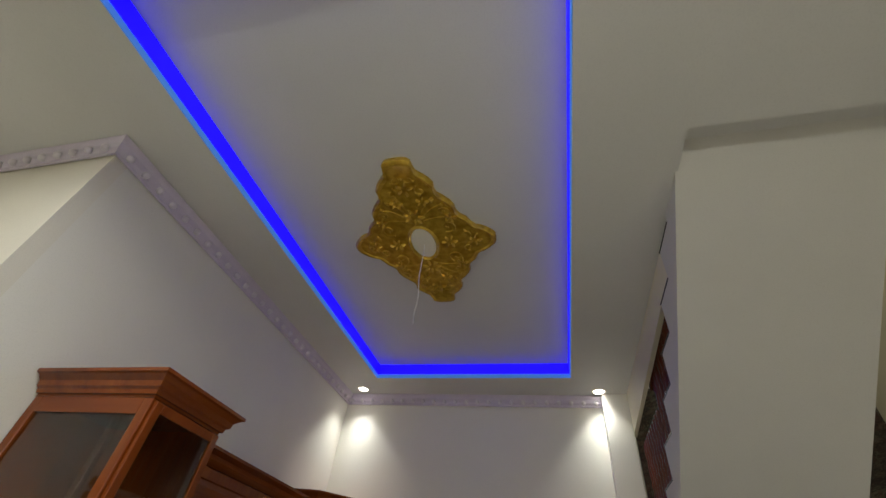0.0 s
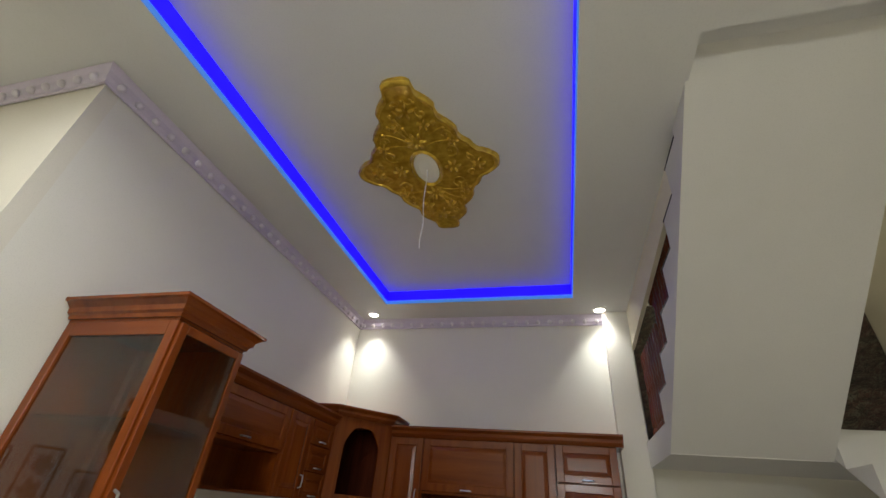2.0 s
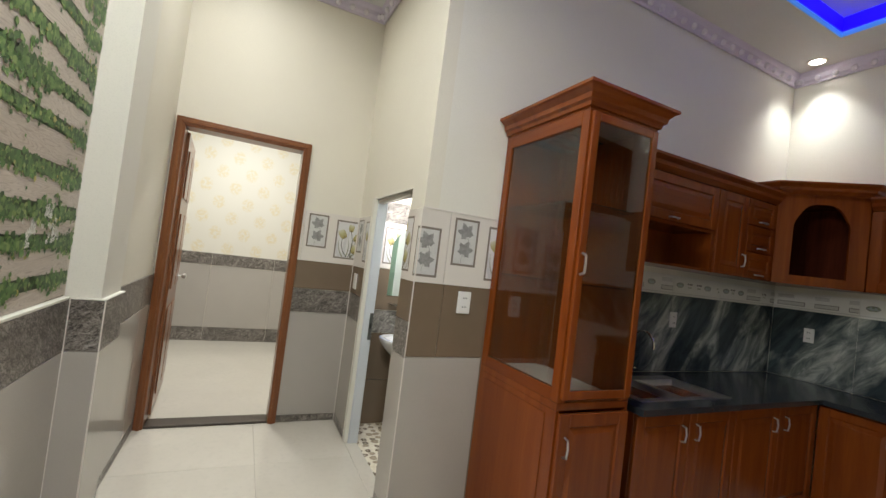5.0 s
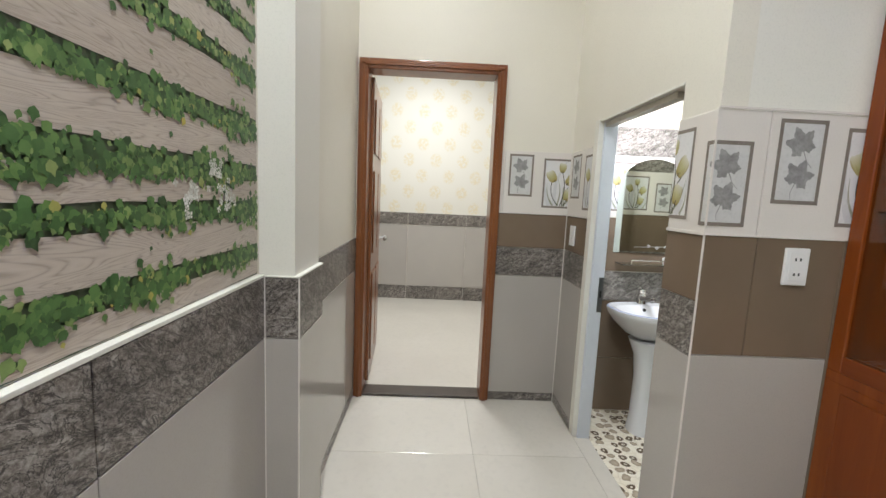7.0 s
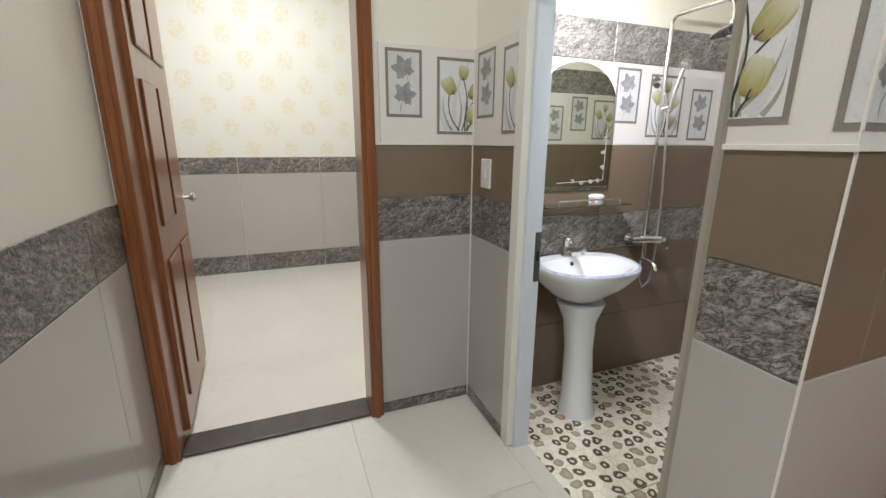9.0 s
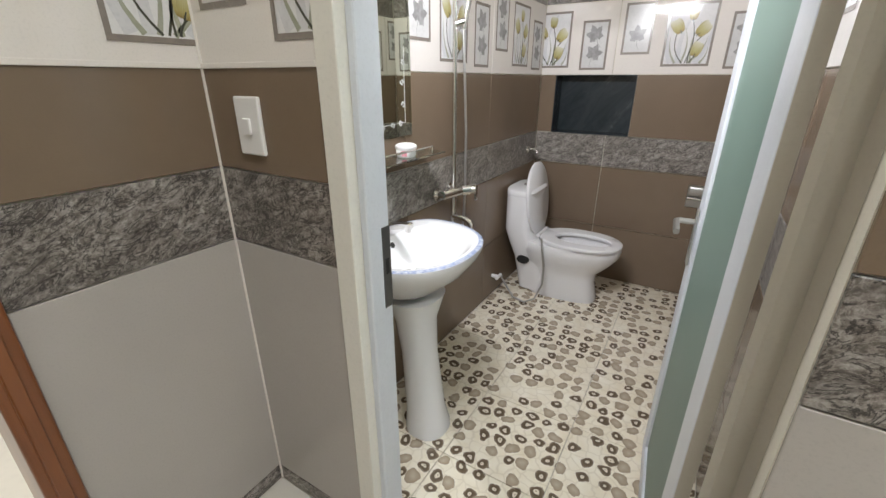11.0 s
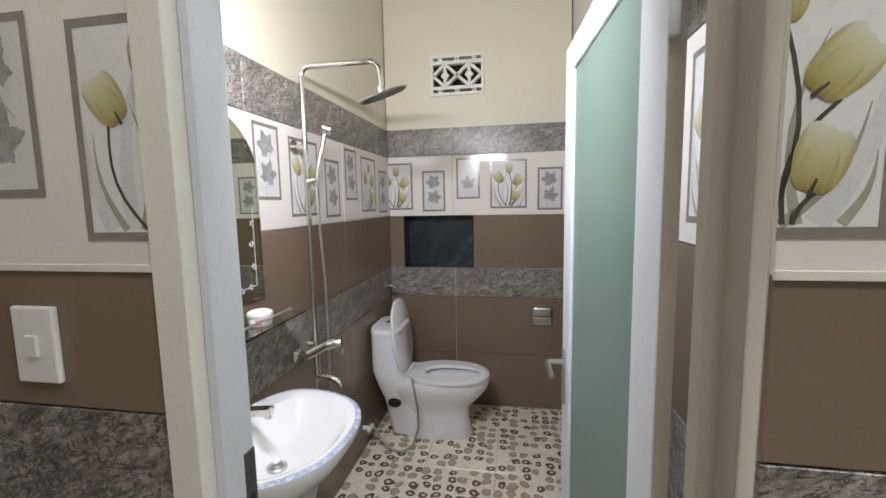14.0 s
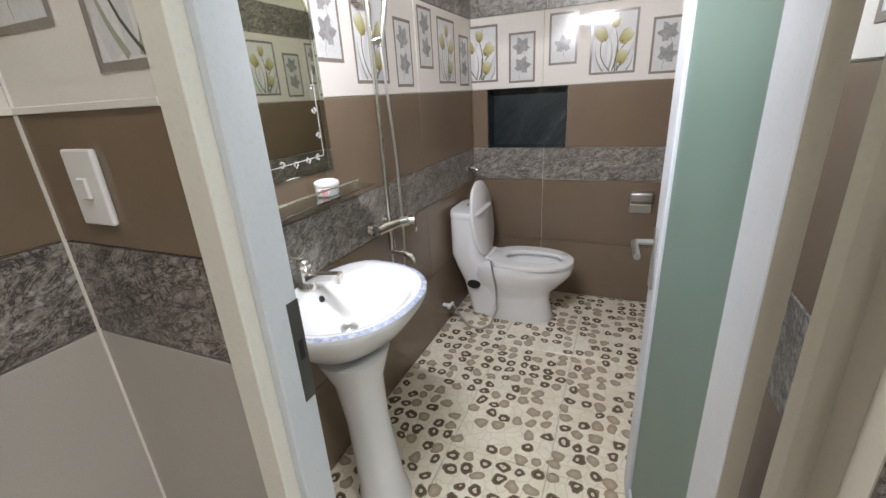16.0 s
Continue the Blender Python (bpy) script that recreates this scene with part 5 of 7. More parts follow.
for cx, cy, n, r in ((0, 0.27, 7, 0.05), (0, -0.27, 7, 0.05), (0.20, 0.0, 6, 0.04), (-0.20, 0.0, 6, 0.04), (0, 0.52, 5, 0.04), (0, -0.52, 5, 0.04), (0.38, 0, 5, 0.035), (-0.38, 0, 5, 0.035), (0.09, 0.40, 5, 0.03), (-0.09, 0.40, 5, 0.03), (0.09, -0.40, 5, 0.03), (-0.09, -0.40, 5, 0.03), (0.25, 0.24, 5, 0.03), (-0.25, 0.24, 5, 0.03), (0.25, -0.24, 5, 0.03), (-0.25, -0.24, 5, 0.03)):
    for i in range(n):
        a = 360 * i / n + random.uniform(-8, 8)
        ob = new("leaf_relief", PETAL)
        ob.parent = med
        ob.matrix_basis = Matrix.Translation((cx + r * math.cos(radians(a)), cy + r * math.sin(radians(a)), -0.027)) @ pose(0, 0, 0, 0, 0, a - 90) @ Matrix.Diagonal((r / 0.05, r / 0.05, 1, 1))
bead_row = [p for p in med_outline(0.80)[::3]]
pearl = bmesh.new()
add_turned(pearl, [(0.003, 0.0), (0.010, -0.004), (0.009, -0.012), (0.003, -0.016)], n=8)
PEARL = to_mesh("pearl", pearl, GOLD, True)
for x, y in bead_row:
    ob = new("pearl", PEARL)
    ob.parent = med
    ob.matrix_basis = Matrix.Translation((x, y, -0.026))
bm = bmesh.new()
add_tube(bm, [(1.525 + 0.006 * math.sin(i * 0.9), 1.21 + 0.012 * i * 0.4 + 0.004 * math.cos(i * 1.3), TRAY_Z - 0.03 - 0.05 * i) for i in range(14)], 0.0032, 6)
solo("lamp_cord", bm, CORD, "loose white lamp cord hanging from the medallion's centre", "cord", smooth=True)

# ---- kitchen splashback ----
FK = wall_frame((0, 0, 0), (0, 1, 0), (1, 0, 0))
FE = wall_frame((0, YK, 0), (1, 0, 0), (0, -1, 0))
SPL0, SPL1, BOR1 = WZ + 0.001, 1.445, 1.60


def border_prints(parent_tile, a, b, seed):
    """Blue-grey ovals, berry sprigs and framed grey panels on a pale border tile."""
    rnd = random.Random(seed)
    bm = bmesh.new()
    half = (b - a) / 2

    def disc(cx, cz, rx, rz, sl, dz, n=14):
        pts = [(cx + rx * math.cos(2 * math.pi * i / n), cz + rz * math.sin(2 * math.pi * i / n), dz) for i in range(n)]
        if all(abs(p[0]) < half - 0.003 for p in pts):
            add_poly(bm, pts, sl)

    def bar(x0, x1, z0, z1, sl, dz):
        x0, x1 = max(x0, -half + 0.003), min(x1, half - 0.003)
        if x1 - x0 > 0.01:
            add_poly(bm, [(x0, z0, dz), (x1, z0, dz), (x1, z1, dz), (x0, z1, dz)], sl)
    x = -half + 0.03
    while x < half - 0.05:
        kind = rnd.random()
        if kind < 0.34:
            disc(x + 0.05, 0.005, 0.046, 0.021, 0, 0.0008)
            disc(x + 0.05, 0.005, 0.034, 0.013, 3, 0.0011)
            for k in range(5):
                disc(x + 0.02 + 0.015 * k, 0.012 * (-1) ** k, 0.010, 0.006, 2, 0.0013 + 0.0001 * k, 8)
            x += rnd.uniform(0.12, 0.17)
        elif kind < 0.66:
            for k in range(5):
                disc(x + 0.011 * k, 0.006 + 0.013 * (-1) ** k, 0.008, 0.008, 2 if k % 2 else 4, 0.0008 + 0.0001 * k, 8)
            x += rnd.uniform(0.08, 0.14)
        else:
            w = rnd.uniform(0.14, 0.24)
            bar(x, x + w, -0.045, -0.008, 0, 0.0007)
            bar(x + 0.006, x + w - 0.006, -0.039, -0.014, 1, 0.0009)
            bar(x, x + w * 0.6, 0.02, 0.052, 1, 0.0008)
            x += w + rnd.uniform(0.03, 0.08)
    bar(-half, half, -0.066, -0.058, 1, 0.0006)
    ob = new("border_print", to_mesh("border_print", bm, [GREY_PRINT, PALE_PRINT, SPRIG_PRINT, SLATE_PRINT, STEM_PRINT]))
    ob.parent = parent_tile


lay_row(wall_kitchen_side, FK, 0.96, YK, SPL0, SPL1, MARBLE, 0.6, 0.98)
lay_row(wall_kitchen_end, FE, 0.0, 2.87, SPL0, SPL1, MARBLE, 0.6, 0.0)
lay_row(wall_kitchen_end, FE, 3.115, XW, 0.9, SPL1, MARBLE, 0.6, 0.0)
for i, (ob, a, b) in enumerate(lay_row(wall_kitchen_side, FK, 0.96, YK, SPL1, BOR1, BORDER_TILE, 0.6, 0.98)):
    border_prints(ob, a, b, i)
for i, (ob, a, b) in enumerate(lay_row(wall_kitchen_end, FE, 0.0, 2.87, SPL1, BOR1, BORDER_TILE, 0.6, 0.0) + lay_row(wall_kitchen_end, FE, 3.115, XW, SPL1, BOR1 + 0.13, BORDER_TILE, 0.6, 0.0)):
    border_prints(ob, a, b, 20 + i)
FP = wall_frame((0, YK - 0.10 - T, 0), (1, 0, 0), (0, -1, 0))
pil = bpy.data.objects["pilaster_kitchen"]
lay_tile(pil, FP, 2.87, 3.115, 0.90, SPL1, MARBLE)
border_prints(lay_tile(pil, FP, 2.87, 3.115, SPL1, BOR1 + 0.13, BORDER_TILE), 2.87, 3.115, 41)
switch_plate("wall_socket", (0.0, 2.21, 1.25), (0, 1, 0), (1, 0, 0), 0.075, 0.12, "socket")
switch_plate("wall_socket", (0.29, YK, 1.235), (1, 0, 0), (0, -1, 0), 0.075, 0.12, "socket")
switch_plate("wall_socket", (2.58, YK, 1.235), (1, 0, 0), (0, -1, 0), 0.075, 0.12, "socket")
switch_plate("wall_switch", (0.0, 0.33, 1.254), (0, 1, 0), (1, 0, 0), 0.085, 0.13, "socket")

# ---- hall tiles ----
FB = wall_frame((0, 0, 0), (1, 0, 0), (0, -1, 0))          # bathroom front, seen from the hall
FD = wall_frame((XH, 0, 0), (0, 1, 0), (1, 0, 0))          # bedroom door wall
FG = wall_frame((0, YG, 0), (-1, 0, 0), (0, 1, 0))         # mural wall, local x = -x
FH = wall_frame((0, -1.44, 0), (-1, 0, 0), (0, 1, 0))
FPI = wall_frame((0, -1.38, 0), (-1, 0, 0), (0, 1, 0))
FPX = wall_frame((-0.04, 0, 0), (0, 1, 0), (1, 0, 0))

lay_row(wall_kitchen_side, FK, 0.0, 0.498, Z_BASE, 0.925, GREIGE_TILE, 0.8, -0.02)
lay_row(wall_kitchen_side, FK, 0.0, 0.498, 0.925, Z_BROWN, BROWN_TILE, 0.8, 0.19)
lay_row(wall_kitchen_side, FK, 0.0, 0.96, 0.0, Z_BASE, STONE, 0.8, 0)
lay_decor(wall_kitchen_side, FK, 0.0, 0.96, Z_BROWN, Z_DECOR, 0.212)
lay_row(wall_kitchen_side, FK, 0.498, 0.96, Z_BASE, Z_BROWN, BROWN_TILE, 0.8, 0.498)

for a, b in ((XH, -1.075), (-0.225, 0.0)):
    lay_row(wall_bath_front, FB, a, b, 0.0, Z_BASE, STONE, 0.8, -0.225)
    lay_row(wall_bath_front, FB, a, b, Z_BASE, Z_BAND0, GREIGE_TILE, 0.8, -0.225)
    lay_row(wall_bath_front, FB, a, b, Z_BAND0, Z_BAND1, STONE, 0.8, -0.225)
    lay_row(wall_bath_front, FB, a, b, Z_BAND1, Z_BROWN, BROWN_TILE, 0.8, -0.225)
lay_decor(wall_bath_front, FB, XH, -1.075, Z_BROWN, Z_DECOR, -1.422)
lay_decor(wall_bath_front, FB, -0.225, 0.0, Z_BROWN, Z_DECOR, -0.594)
for z0, z1, mt in ((0.0, Z_BASE, STONE), (Z_BASE, Z_BAND0, GREIGE_TILE), (Z_BAND0, Z_BAND1, STONE), (Z_BAND1, Z_BROWN, BROWN_TILE)):
    lay_row(wall_bedroom_door, FD, -0.474, 0.0, z0, z1, mt, 0.8, -0.474)
lay_decor(wall_bedroom_door, FD, -0.474, 0.0, Z_BROWN, Z_DECOR, -0.42)
for z0, z1, mt in ((0.0, Z_BASE, STONE), (Z_BASE, Z_BAND0, GREIGE_TILE), (Z_BAND0, 1.135, STONE)):
    lay_row(wall_mural, FG, -1.3, 0.04, z0, z1, mt, 0.8, -0.7)
    lay_row(pilaster_hall, FPX, YG, -1.38, z0, z1, mt, 0.8, YG)
    lay_row(pilaster_hall, FPI, 0.04, 0.36, z0, z1, mt, 0.8, 0.04)
    lay_row(wall_hall_side, FH, 0.36, -XH, z0, z1, mt, 0.8, 0.36)
solo("wainscot_backing", boxes(((-0.048, YG - 0.022, 0.0), (1.3, YG - T, 1.135)), ((-0.36, -1.40, 0.0), (-0.055, -1.388, 1.135)), ((-0.055, -1.50, 0.0), (-0.048, -1.388, 1.135))), GROUT, "grouted backing of the wainscot tiles", "wainscot", "structure")
solo("wainscot_cap", boxes(((-0.036, YG - 0.022, 1.135), (1.3, YG + 0.001, 1.145)), ((-0.36, -1.40, 1.135), (-0.036, -1.379, 1.14)), ((-0.055, -1.494, 1.135), (-0.037, -1.40, 1.14)), bevel=0.001), IVORY, "thin white capping on the tiled wainscot", "capping", "structure")
# pale trim between the tile rows and on the tiled corners
solo("trim_tile_bath_front", boxes(((XH, -0.005, Z_BROWN - 0.004), (-1.075, 0.0, Z_BROWN + 0.008)), ((-0.225, -0.005, Z_BROWN - 0.004), (0.005, 0.0, Z_BROWN + 0.008)), bevel=0.001), WHITE_TILE, "thin pale tile trim on the wainscot", "trim", "structure")
solo("trim_tile_hall", box((XH, -0.474, Z_BROWN - 0.004), (XH + 0.005, -0.005, Z_BROWN + 0.008), 0.001), WHITE_TILE, "thin pale tile trim on the wainscot", "trim", "structure")
solo("trim_tile_kitchen", box((0.0, 0.0, Z_BROWN - 0.003), (0.004, 0.496, Z_BROWN + 0.005), 0.001), WHITE_TILE, "thin pale tile trim on the wainscot", "trim", "structure")
solo("trim_corner_outer", box((-0.002, -0.0018, 0.0), (0.0018, 0.004, Z_DECOR + 0.004)), WHITE_TILE, "pale corner bead on the tiled corner", "trim", "structure")
solo("trim_corner_inner", box((XH, -0.005, 0.0), (XH + 0.004, 0.0, Z_DECOR)), WHITE_TILE, "pale grout in the tiled corner", "trim", "structure")
solo("trim_tile_top", boxes(((0.0, 0.0025, Z_DECOR), (0.006, 0.94, Z_DECOR + 0.007)), bevel=0.001), WHITE_TILE, "pale tile edge above the decorated tiles", "trim", "structure")
solo("trim_corner_pilaster", boxes(((-0.0425, -1.3825, 0.0), (-0.0375, -1.3775, 1.135)), ((-0.0425, -1.503, 0.0), (-0.037, -1.497, 1.135)), ((XH, -1.443, 0.0), (XH + 0.004, -1.4375, 1.135))), WHITE_TILE, "pale corner beads on the tiled pilaster", "trim", "structure")
switch_plate("wall_switch", (-1.305, 0.0, 1.225), (1, 0, 0), (0, -1, 0), 0.085, 0.13)

# floor tiles of the hall
for i in range(9):
    for j in range(-4, 7):
        x0, x1 = -1.6 + 0.8 * i, min(-0.8 + 0.8 * i, XW)
        y0, y1 = -1.44 + 0.8 * j, min(-0.64 + 0.8 * j, YK)
        if x1 < 0.01:
            y1 = min(y1, 0.0)
        if x1 - x0 < 0.02 or y1 - y0 < 0.02:
            continue
        ob = new("tile", tile_mesh(x1 - x0 - 0.0015, y1 - y0 - 0.0015, FLOOR_TILE))
        ob.parent = floor
        ob.matrix_basis = Matrix.Translation(((x0 + x1) / 2, (y0 + y1) / 2, 0))

# ---- garden mural: printed planks, vines and blossoms on the wall covering ----
mural = thing("garden_mural", (0, YG - 0.022, 1.148), "printed wall mural of weathered planks overgrown with green vines", "mural")
bm = bmesh.new()
add_poly(bm, [(-0.03, 0.0015, 0), (1.3, 0.0015, 0), (1.3, 0.0015, 2.2), (-0.03, 0.0015, 2.2)])
part("backing", bm, SHADE_PRINT, mural)
random.seed(11)
GAPS = []
BOARDS = [(0.0, 0.060), (0.104, 0.204), (0.250, 0.315), (0.362, 0.460), (0.507, 0.622), (0.665, 0.75)]
while BOARDS[-1][1] < 2.05:
    lower = BOARDS[-1][1] + random.uniform(0.038, 0.05)
    BOARDS.append((lower, min(lower + random.uniform(0.07, 0.11), 2.2)))
for i, (z0, z1) in enumerate(BOARDS):
    bm = bmesh.new()
    n = 16
    top = [(-0.03 + 1.33 * i / n, 0.003, z1 - random.uniform(0, 0.005)) for i in range(n + 1)]
    bot = [(-0.03 + 1.33 * i / n, 0.003, z0 + random.uniform(0, 0.005)) for i in range(n + 1)]
    add_poly(bm, top + bot[::-1])
    part("plank", bm, PLANK_PRINT, mural)
    GAPS.append(z1 + 0.022)
lv = bmesh.new()
fl = bmesh.new()


def small_leaf(bm, x, z, r, a, d):
    pts = []
    for k, (u, v) in enumerate(((0, -1), (0.62, -0.55), (0.80, 0.05), (0.35, 0.35), (0.0, 1.0), (-0.35, 0.35), (-0.80, 0.05), (-0.62, -0.55))):
        c, s = math.cos(a), math.sin(a)
        pts.append((x + r * (u * c - v * s), d, z + r * (u * s + v * c)))
    if all(-0.03 < p[0] < 1.3 and 0 < p[2] < 2.2 for p in pts):
        add_poly(bm, pts)


for vine, gap in enumerate(GAPS):
    x = -0.05
    while x < 1.3:
        dense = 0.5 + 0.9 * noise.noise(Vector((x * 4.3, vine * 1.7, 0.3)))
        x += 0.007
        for _ in range(int(2.6 + 7.5 * max(dense, 0.0))):
            small_leaf(lv, x + random.gauss(0, 0.014), gap + random.gauss(-0.012 * dense, 0.011 + 0.04 * max(dense - 0.45, 0)), random.choice((0.006, 0.008, 0.011, 0.015)) * random.uniform(0.85, 1.2), random.gauss(3.1, 0.8), 0.0045 + random.random() * 0.0015)
for cx, cz in ((0.24, 0.328), (0.364, 0.266), (0.173, 0.259), (0.75, 1.2), (0.15, 1.3)):
    for _ in range(20):
        px, pz = cx + random.gauss(0, 0.021), cz + random.gauss(0, 0.021)
        turn0 = random.uniform(0, 6.3)
        for k in range(4):
            a = turn0 + k * math.pi / 2
            small_leaf(fl, px + 0.0055 * math.cos(a), pz + 0.0055 * math.sin(a), random.uniform(0.0045, 0.006), a + math.pi / 2, 0.0062 + random.random() * 0.0006)
tagged(part("vine_leaves", lv, LEAF_PRINT, mural, "printed green vine leaves"), kind="stuff")
tagged(part("blossoms", fl, FLOWER_PRINT, mural, "printed white blossoms"), kind="stuff")

# ---- bedroom doorway ----
dr = thing("door_bedroom", (XH, -0.956, 0), "open brown panelled wooden bedroom door in its frame", "door", kind="structure")
y0, y1 = -1.438 + 0.956, -0.474 + 0.956
fw = 0.062
bm = bmesh.new()
for a, b in (((0.02, y0, 0), (-0.15, y0 + fw, 2.31)), ((0.02, y1 - fw, 0), (-0.15, y1, 2.31)), ((0.02, y0 + fw, 2.31 - fw - 0.005), (-0.15, y1 - fw, 2.31))):
    add_box(bm, a, b, 0.006, 2)
part("frame", bm, DOOR_WOOD, dr)
for a, b in (((0.02, y0 + 0.02, 0), (0.03, y0 + 0.045, 2.28)), ((0.02, y1 - 0.045, 0), (0.03, y1 - 0.02, 2.28)), ((0.02, y0 + 0.02, 2.265), (0.03, y1 - 0.02, 2.29))):
    part("moulding", box(a, b, 0.003), DOOR_WOOD, dr)
part("threshold", box((0.0, y0 + fw, 0.0), (-0.15, y1 - fw, 0.018), 0.003), DARK_SILL, dr, "dark brown stone threshold")
leafm = Matrix.Translation((-0.125, y0 + fw, 0)) @ pose(0, 0, 0, 0, 0, 183)
lf = bmesh.new()
add_box(lf, (0, -0.02, 0.055), (0.80, 0.02, 2.225), 0.002)
bmesh.ops.transform(lf, matrix=leafm, verts=lf.verts)
leaf = part("leaf", lf, DOOR_WOOD, dr)
for px0, px1, pz0, pz1 in ((0.09, 0.37, 0.18, 0.85), (0.43, 0.71, 0.18, 0.85), (0.09, 0.37, 1.0, 1.6), (0.43, 0.71, 1.0, 1.6), (0.09, 0.37, 1.72, 2.1), (0.43, 0.71, 1.72, 2.1)):
    for s in (-1, 1):
        b2 = box((px0, s * 0.02, pz0), (px1, s * 0.03, pz1), 0.006)
        bmesh.ops.transform(b2, matrix=leafm, verts=b2.verts)
        part("raised_panel", b2, DOOR_WOOD, leaf)
for s in (-1, 1):
    b2 = bmesh.new()
    add_turned(b2, [(0.026, 0.0), (0.026, 0.006), (0.010, 0.01), (0.010, 0.035), (0.024, 0.045), (0.026, 0.06), (0.012, 0.07)], n=14)
    bmesh.ops.transform(b2, matrix=leafm @ Matrix.Translation((0.735, s * 0.02, 1.05)) @ pose(0, 0, 0, -90 * s), verts=b2.verts)
    part("knob", b2, STEEL, leaf, "round steel knob", True)
FBR = wall_frame((-4.35, 0, 0), (0, 1, 0), (1, 0, 0))
FBS = wall_frame((0, -2.7 + T, 0), (-1, 0, 0), (0, 1, 0))
for z0, z1, mt in ((0.0, 0.19, STONE), (0.19, 1.04, GREIGE_TILE), (1.04, 1.205, STONE)):
    lay_row(wall_bedroom, FBR, -2.69, 0.62, z0, z1, mt, 0.8, -1.25)
    lay_row(wall_bedroom_south, FBS, 1.61, 4.35, z0, z1, mt, 0.8, 1.61)
fb = tagged(new("floor_bedroom", to_mesh("floor_bedroom", box((-4.35, -2.7, -0.01), (XH - 0.16, 0.62, 0.004)), FLOOR_TILE)), "polished cream bedroom floor", "floor", kind="structure")

# ---- bathroom shell ----
bf = setting("floor_bathroom", box((XB - T, 0.008, -0.2), (XR + T, YB + T, FLOOR_BATH - 0.007)), GROUT, "bathroom floor of pebble printed tiles", "floor")
k = 0.40
yy = 0.02
while yy < YB - 0.005:
    xx = XB
    while xx < XR - 0.005:
        x1, y1 = min(xx + k, XR), min(yy + k, YB)
        ob = new("tile", tile_mesh(x1 - xx - 0.003, y1 - yy - 0.003, PEBBLE))
        ob.parent = bf
        ob.matrix_basis = Matrix.Translation(((xx + x1) / 2, (yy + y1) / 2, FLOOR_BATH))
        xx += k
    yy += k
FL = wall_frame((XB, 0, 0), (0, 1, 0), (1, 0, 0))
FN = wall_frame((0, YB, 0), (1, 0, 0), (0, -1, 0))
FR = wall_frame((XR, 0, 0), (0, 1, 0), (-1, 0, 0))
BZ = [(FLOOR_BATH, 0.353, BROWN_TILE), (0.353, 0.772, BROWN_TILE), (0.772, 0.980, STONE_LIGHT), (0.980, Z_BROWN, BROWN_TILE)]
for z0, z1, mt in BZ:
    lay_row(wall_bath_basin, FL, 0.1, YB, z0, z1, mt, 0.8, 0.78)
    lay_row(wall_kitchen_side, FR, 0.1, YB, z0, z1, mt, 0.8, 0.78)
    lay_row(wall_bath_end, FN, XB, XR, z0, z1, mt, 0.8, -0.962, skip=((-1.334, -0.824),) if z0 == 0.980 else ())
for par, fr, a, b, ph in ((wall_bath_basin, FL, 0.1, YB, 0.812), (wall_kitchen_side, FR, 0.1, YB, 0.70)):
    lay_decor(par, fr, a, b, Z_BROWN, Z_DECOR, ph)
    lay_row(par, fr, a, b, Z_DECOR, 1.96, STONE_LIGHT, 0.8, 0.78)
lay_decor(wall_bath_end, FN, XB, XR, Z_BROWN, Z_DECOR, -0.945, {(0, 0.0): "one"})
lay_row(wall_bath_end, FN, XB, XR, Z_DECOR, 1.96, STONE_LIGHT, 0.8, -0.962)
# niche lined with dark marble
nx0, nx1, nz0, nz1 = -1.334, -0.824, 0.980, 1.352
niche = solo("niche_lining", boxes(((nx0, YB + 0.001, nz0), (nx1, YB + 0.13, nz0 + 0.006)), ((nx0, YB + 0.001, nz1 - 0.006), (nx1, YB + 0.13, nz1)), ((nx0, YB + 0.001, nz0 + 0.006), (nx0 + 0.006, YB + 0.13, nz1 - 0.006)), ((nx1 - 0.006, YB + 0.001, nz0 + 0.006), (nx1, YB + 0.13, nz1 - 0.006)), ((nx0, YB + 0.13, nz0), (nx1, YB + 0.138, nz1))), SLATE, "shallow wall niche lined with dark veined marble", "niche", "structure")
# breeze block vent
vent = thing("vent_block", (-0.93, YB, 2.307), "white pierced concrete vent block high in the bathroom wall", "vent")
hw, hh = 0.185, 0.134
part("frame", boxes(((-hw, -0.004, -hh), (hw, 0.05, -hh + 0.02)), ((-hw, -0.004, hh - 0.02), (hw, 0.05, hh)), ((-hw, -0.004, -hh + 0.02), (-hw + 0.02, 0.05, hh - 0.02)), ((hw - 0.02, -0.004, -hh + 0.02), (hw, 0.05, hh - 0.02))), WHITE, vent)
for cx in (-0.083, 0.083):
    a, b, w = 0.083, 0.074, 0.0095
    for p, q in (((-a, 0), (0, b)), ((0, b), (a, 0)), ((a, 0), (0, -b)), ((0, -b), (-a, 0))):
        d = Vector((q[0] - p[0], q[1] - p[1])).normalized()
        nrm = Vector((-d.y, d.x)) * w
        bm = bmesh.new()
        add_prism(bm, [(cx + p[0] + nrm.x, p[1] + nrm.y), (cx + q[0] + nrm.x, q[1] + nrm.y), (cx + q[0] - nrm.x, q[1] - nrm.y), (cx + p[0] - nrm.x, p[1] - nrm.y)], 1, 0.0, 0.045)
        part("bar", bm, WHITE, vent)
    bm = bmesh.new()
    add_prism(bm, [(cx - 0.030, 0), (cx - 0.010, 0.022), (cx - 0.010, 0.074), (cx + 0.010, 0.074), (cx + 0.010, 0.022), (cx + 0.030, 0), (cx + 0.010, -0.022), (cx + 0.010, -0.074), (cx - 0.010, -0.074), (cx - 0.010, -0.022)], 1, 0.003, 0.04)
    part("lozenge", bm, WHITE, vent)
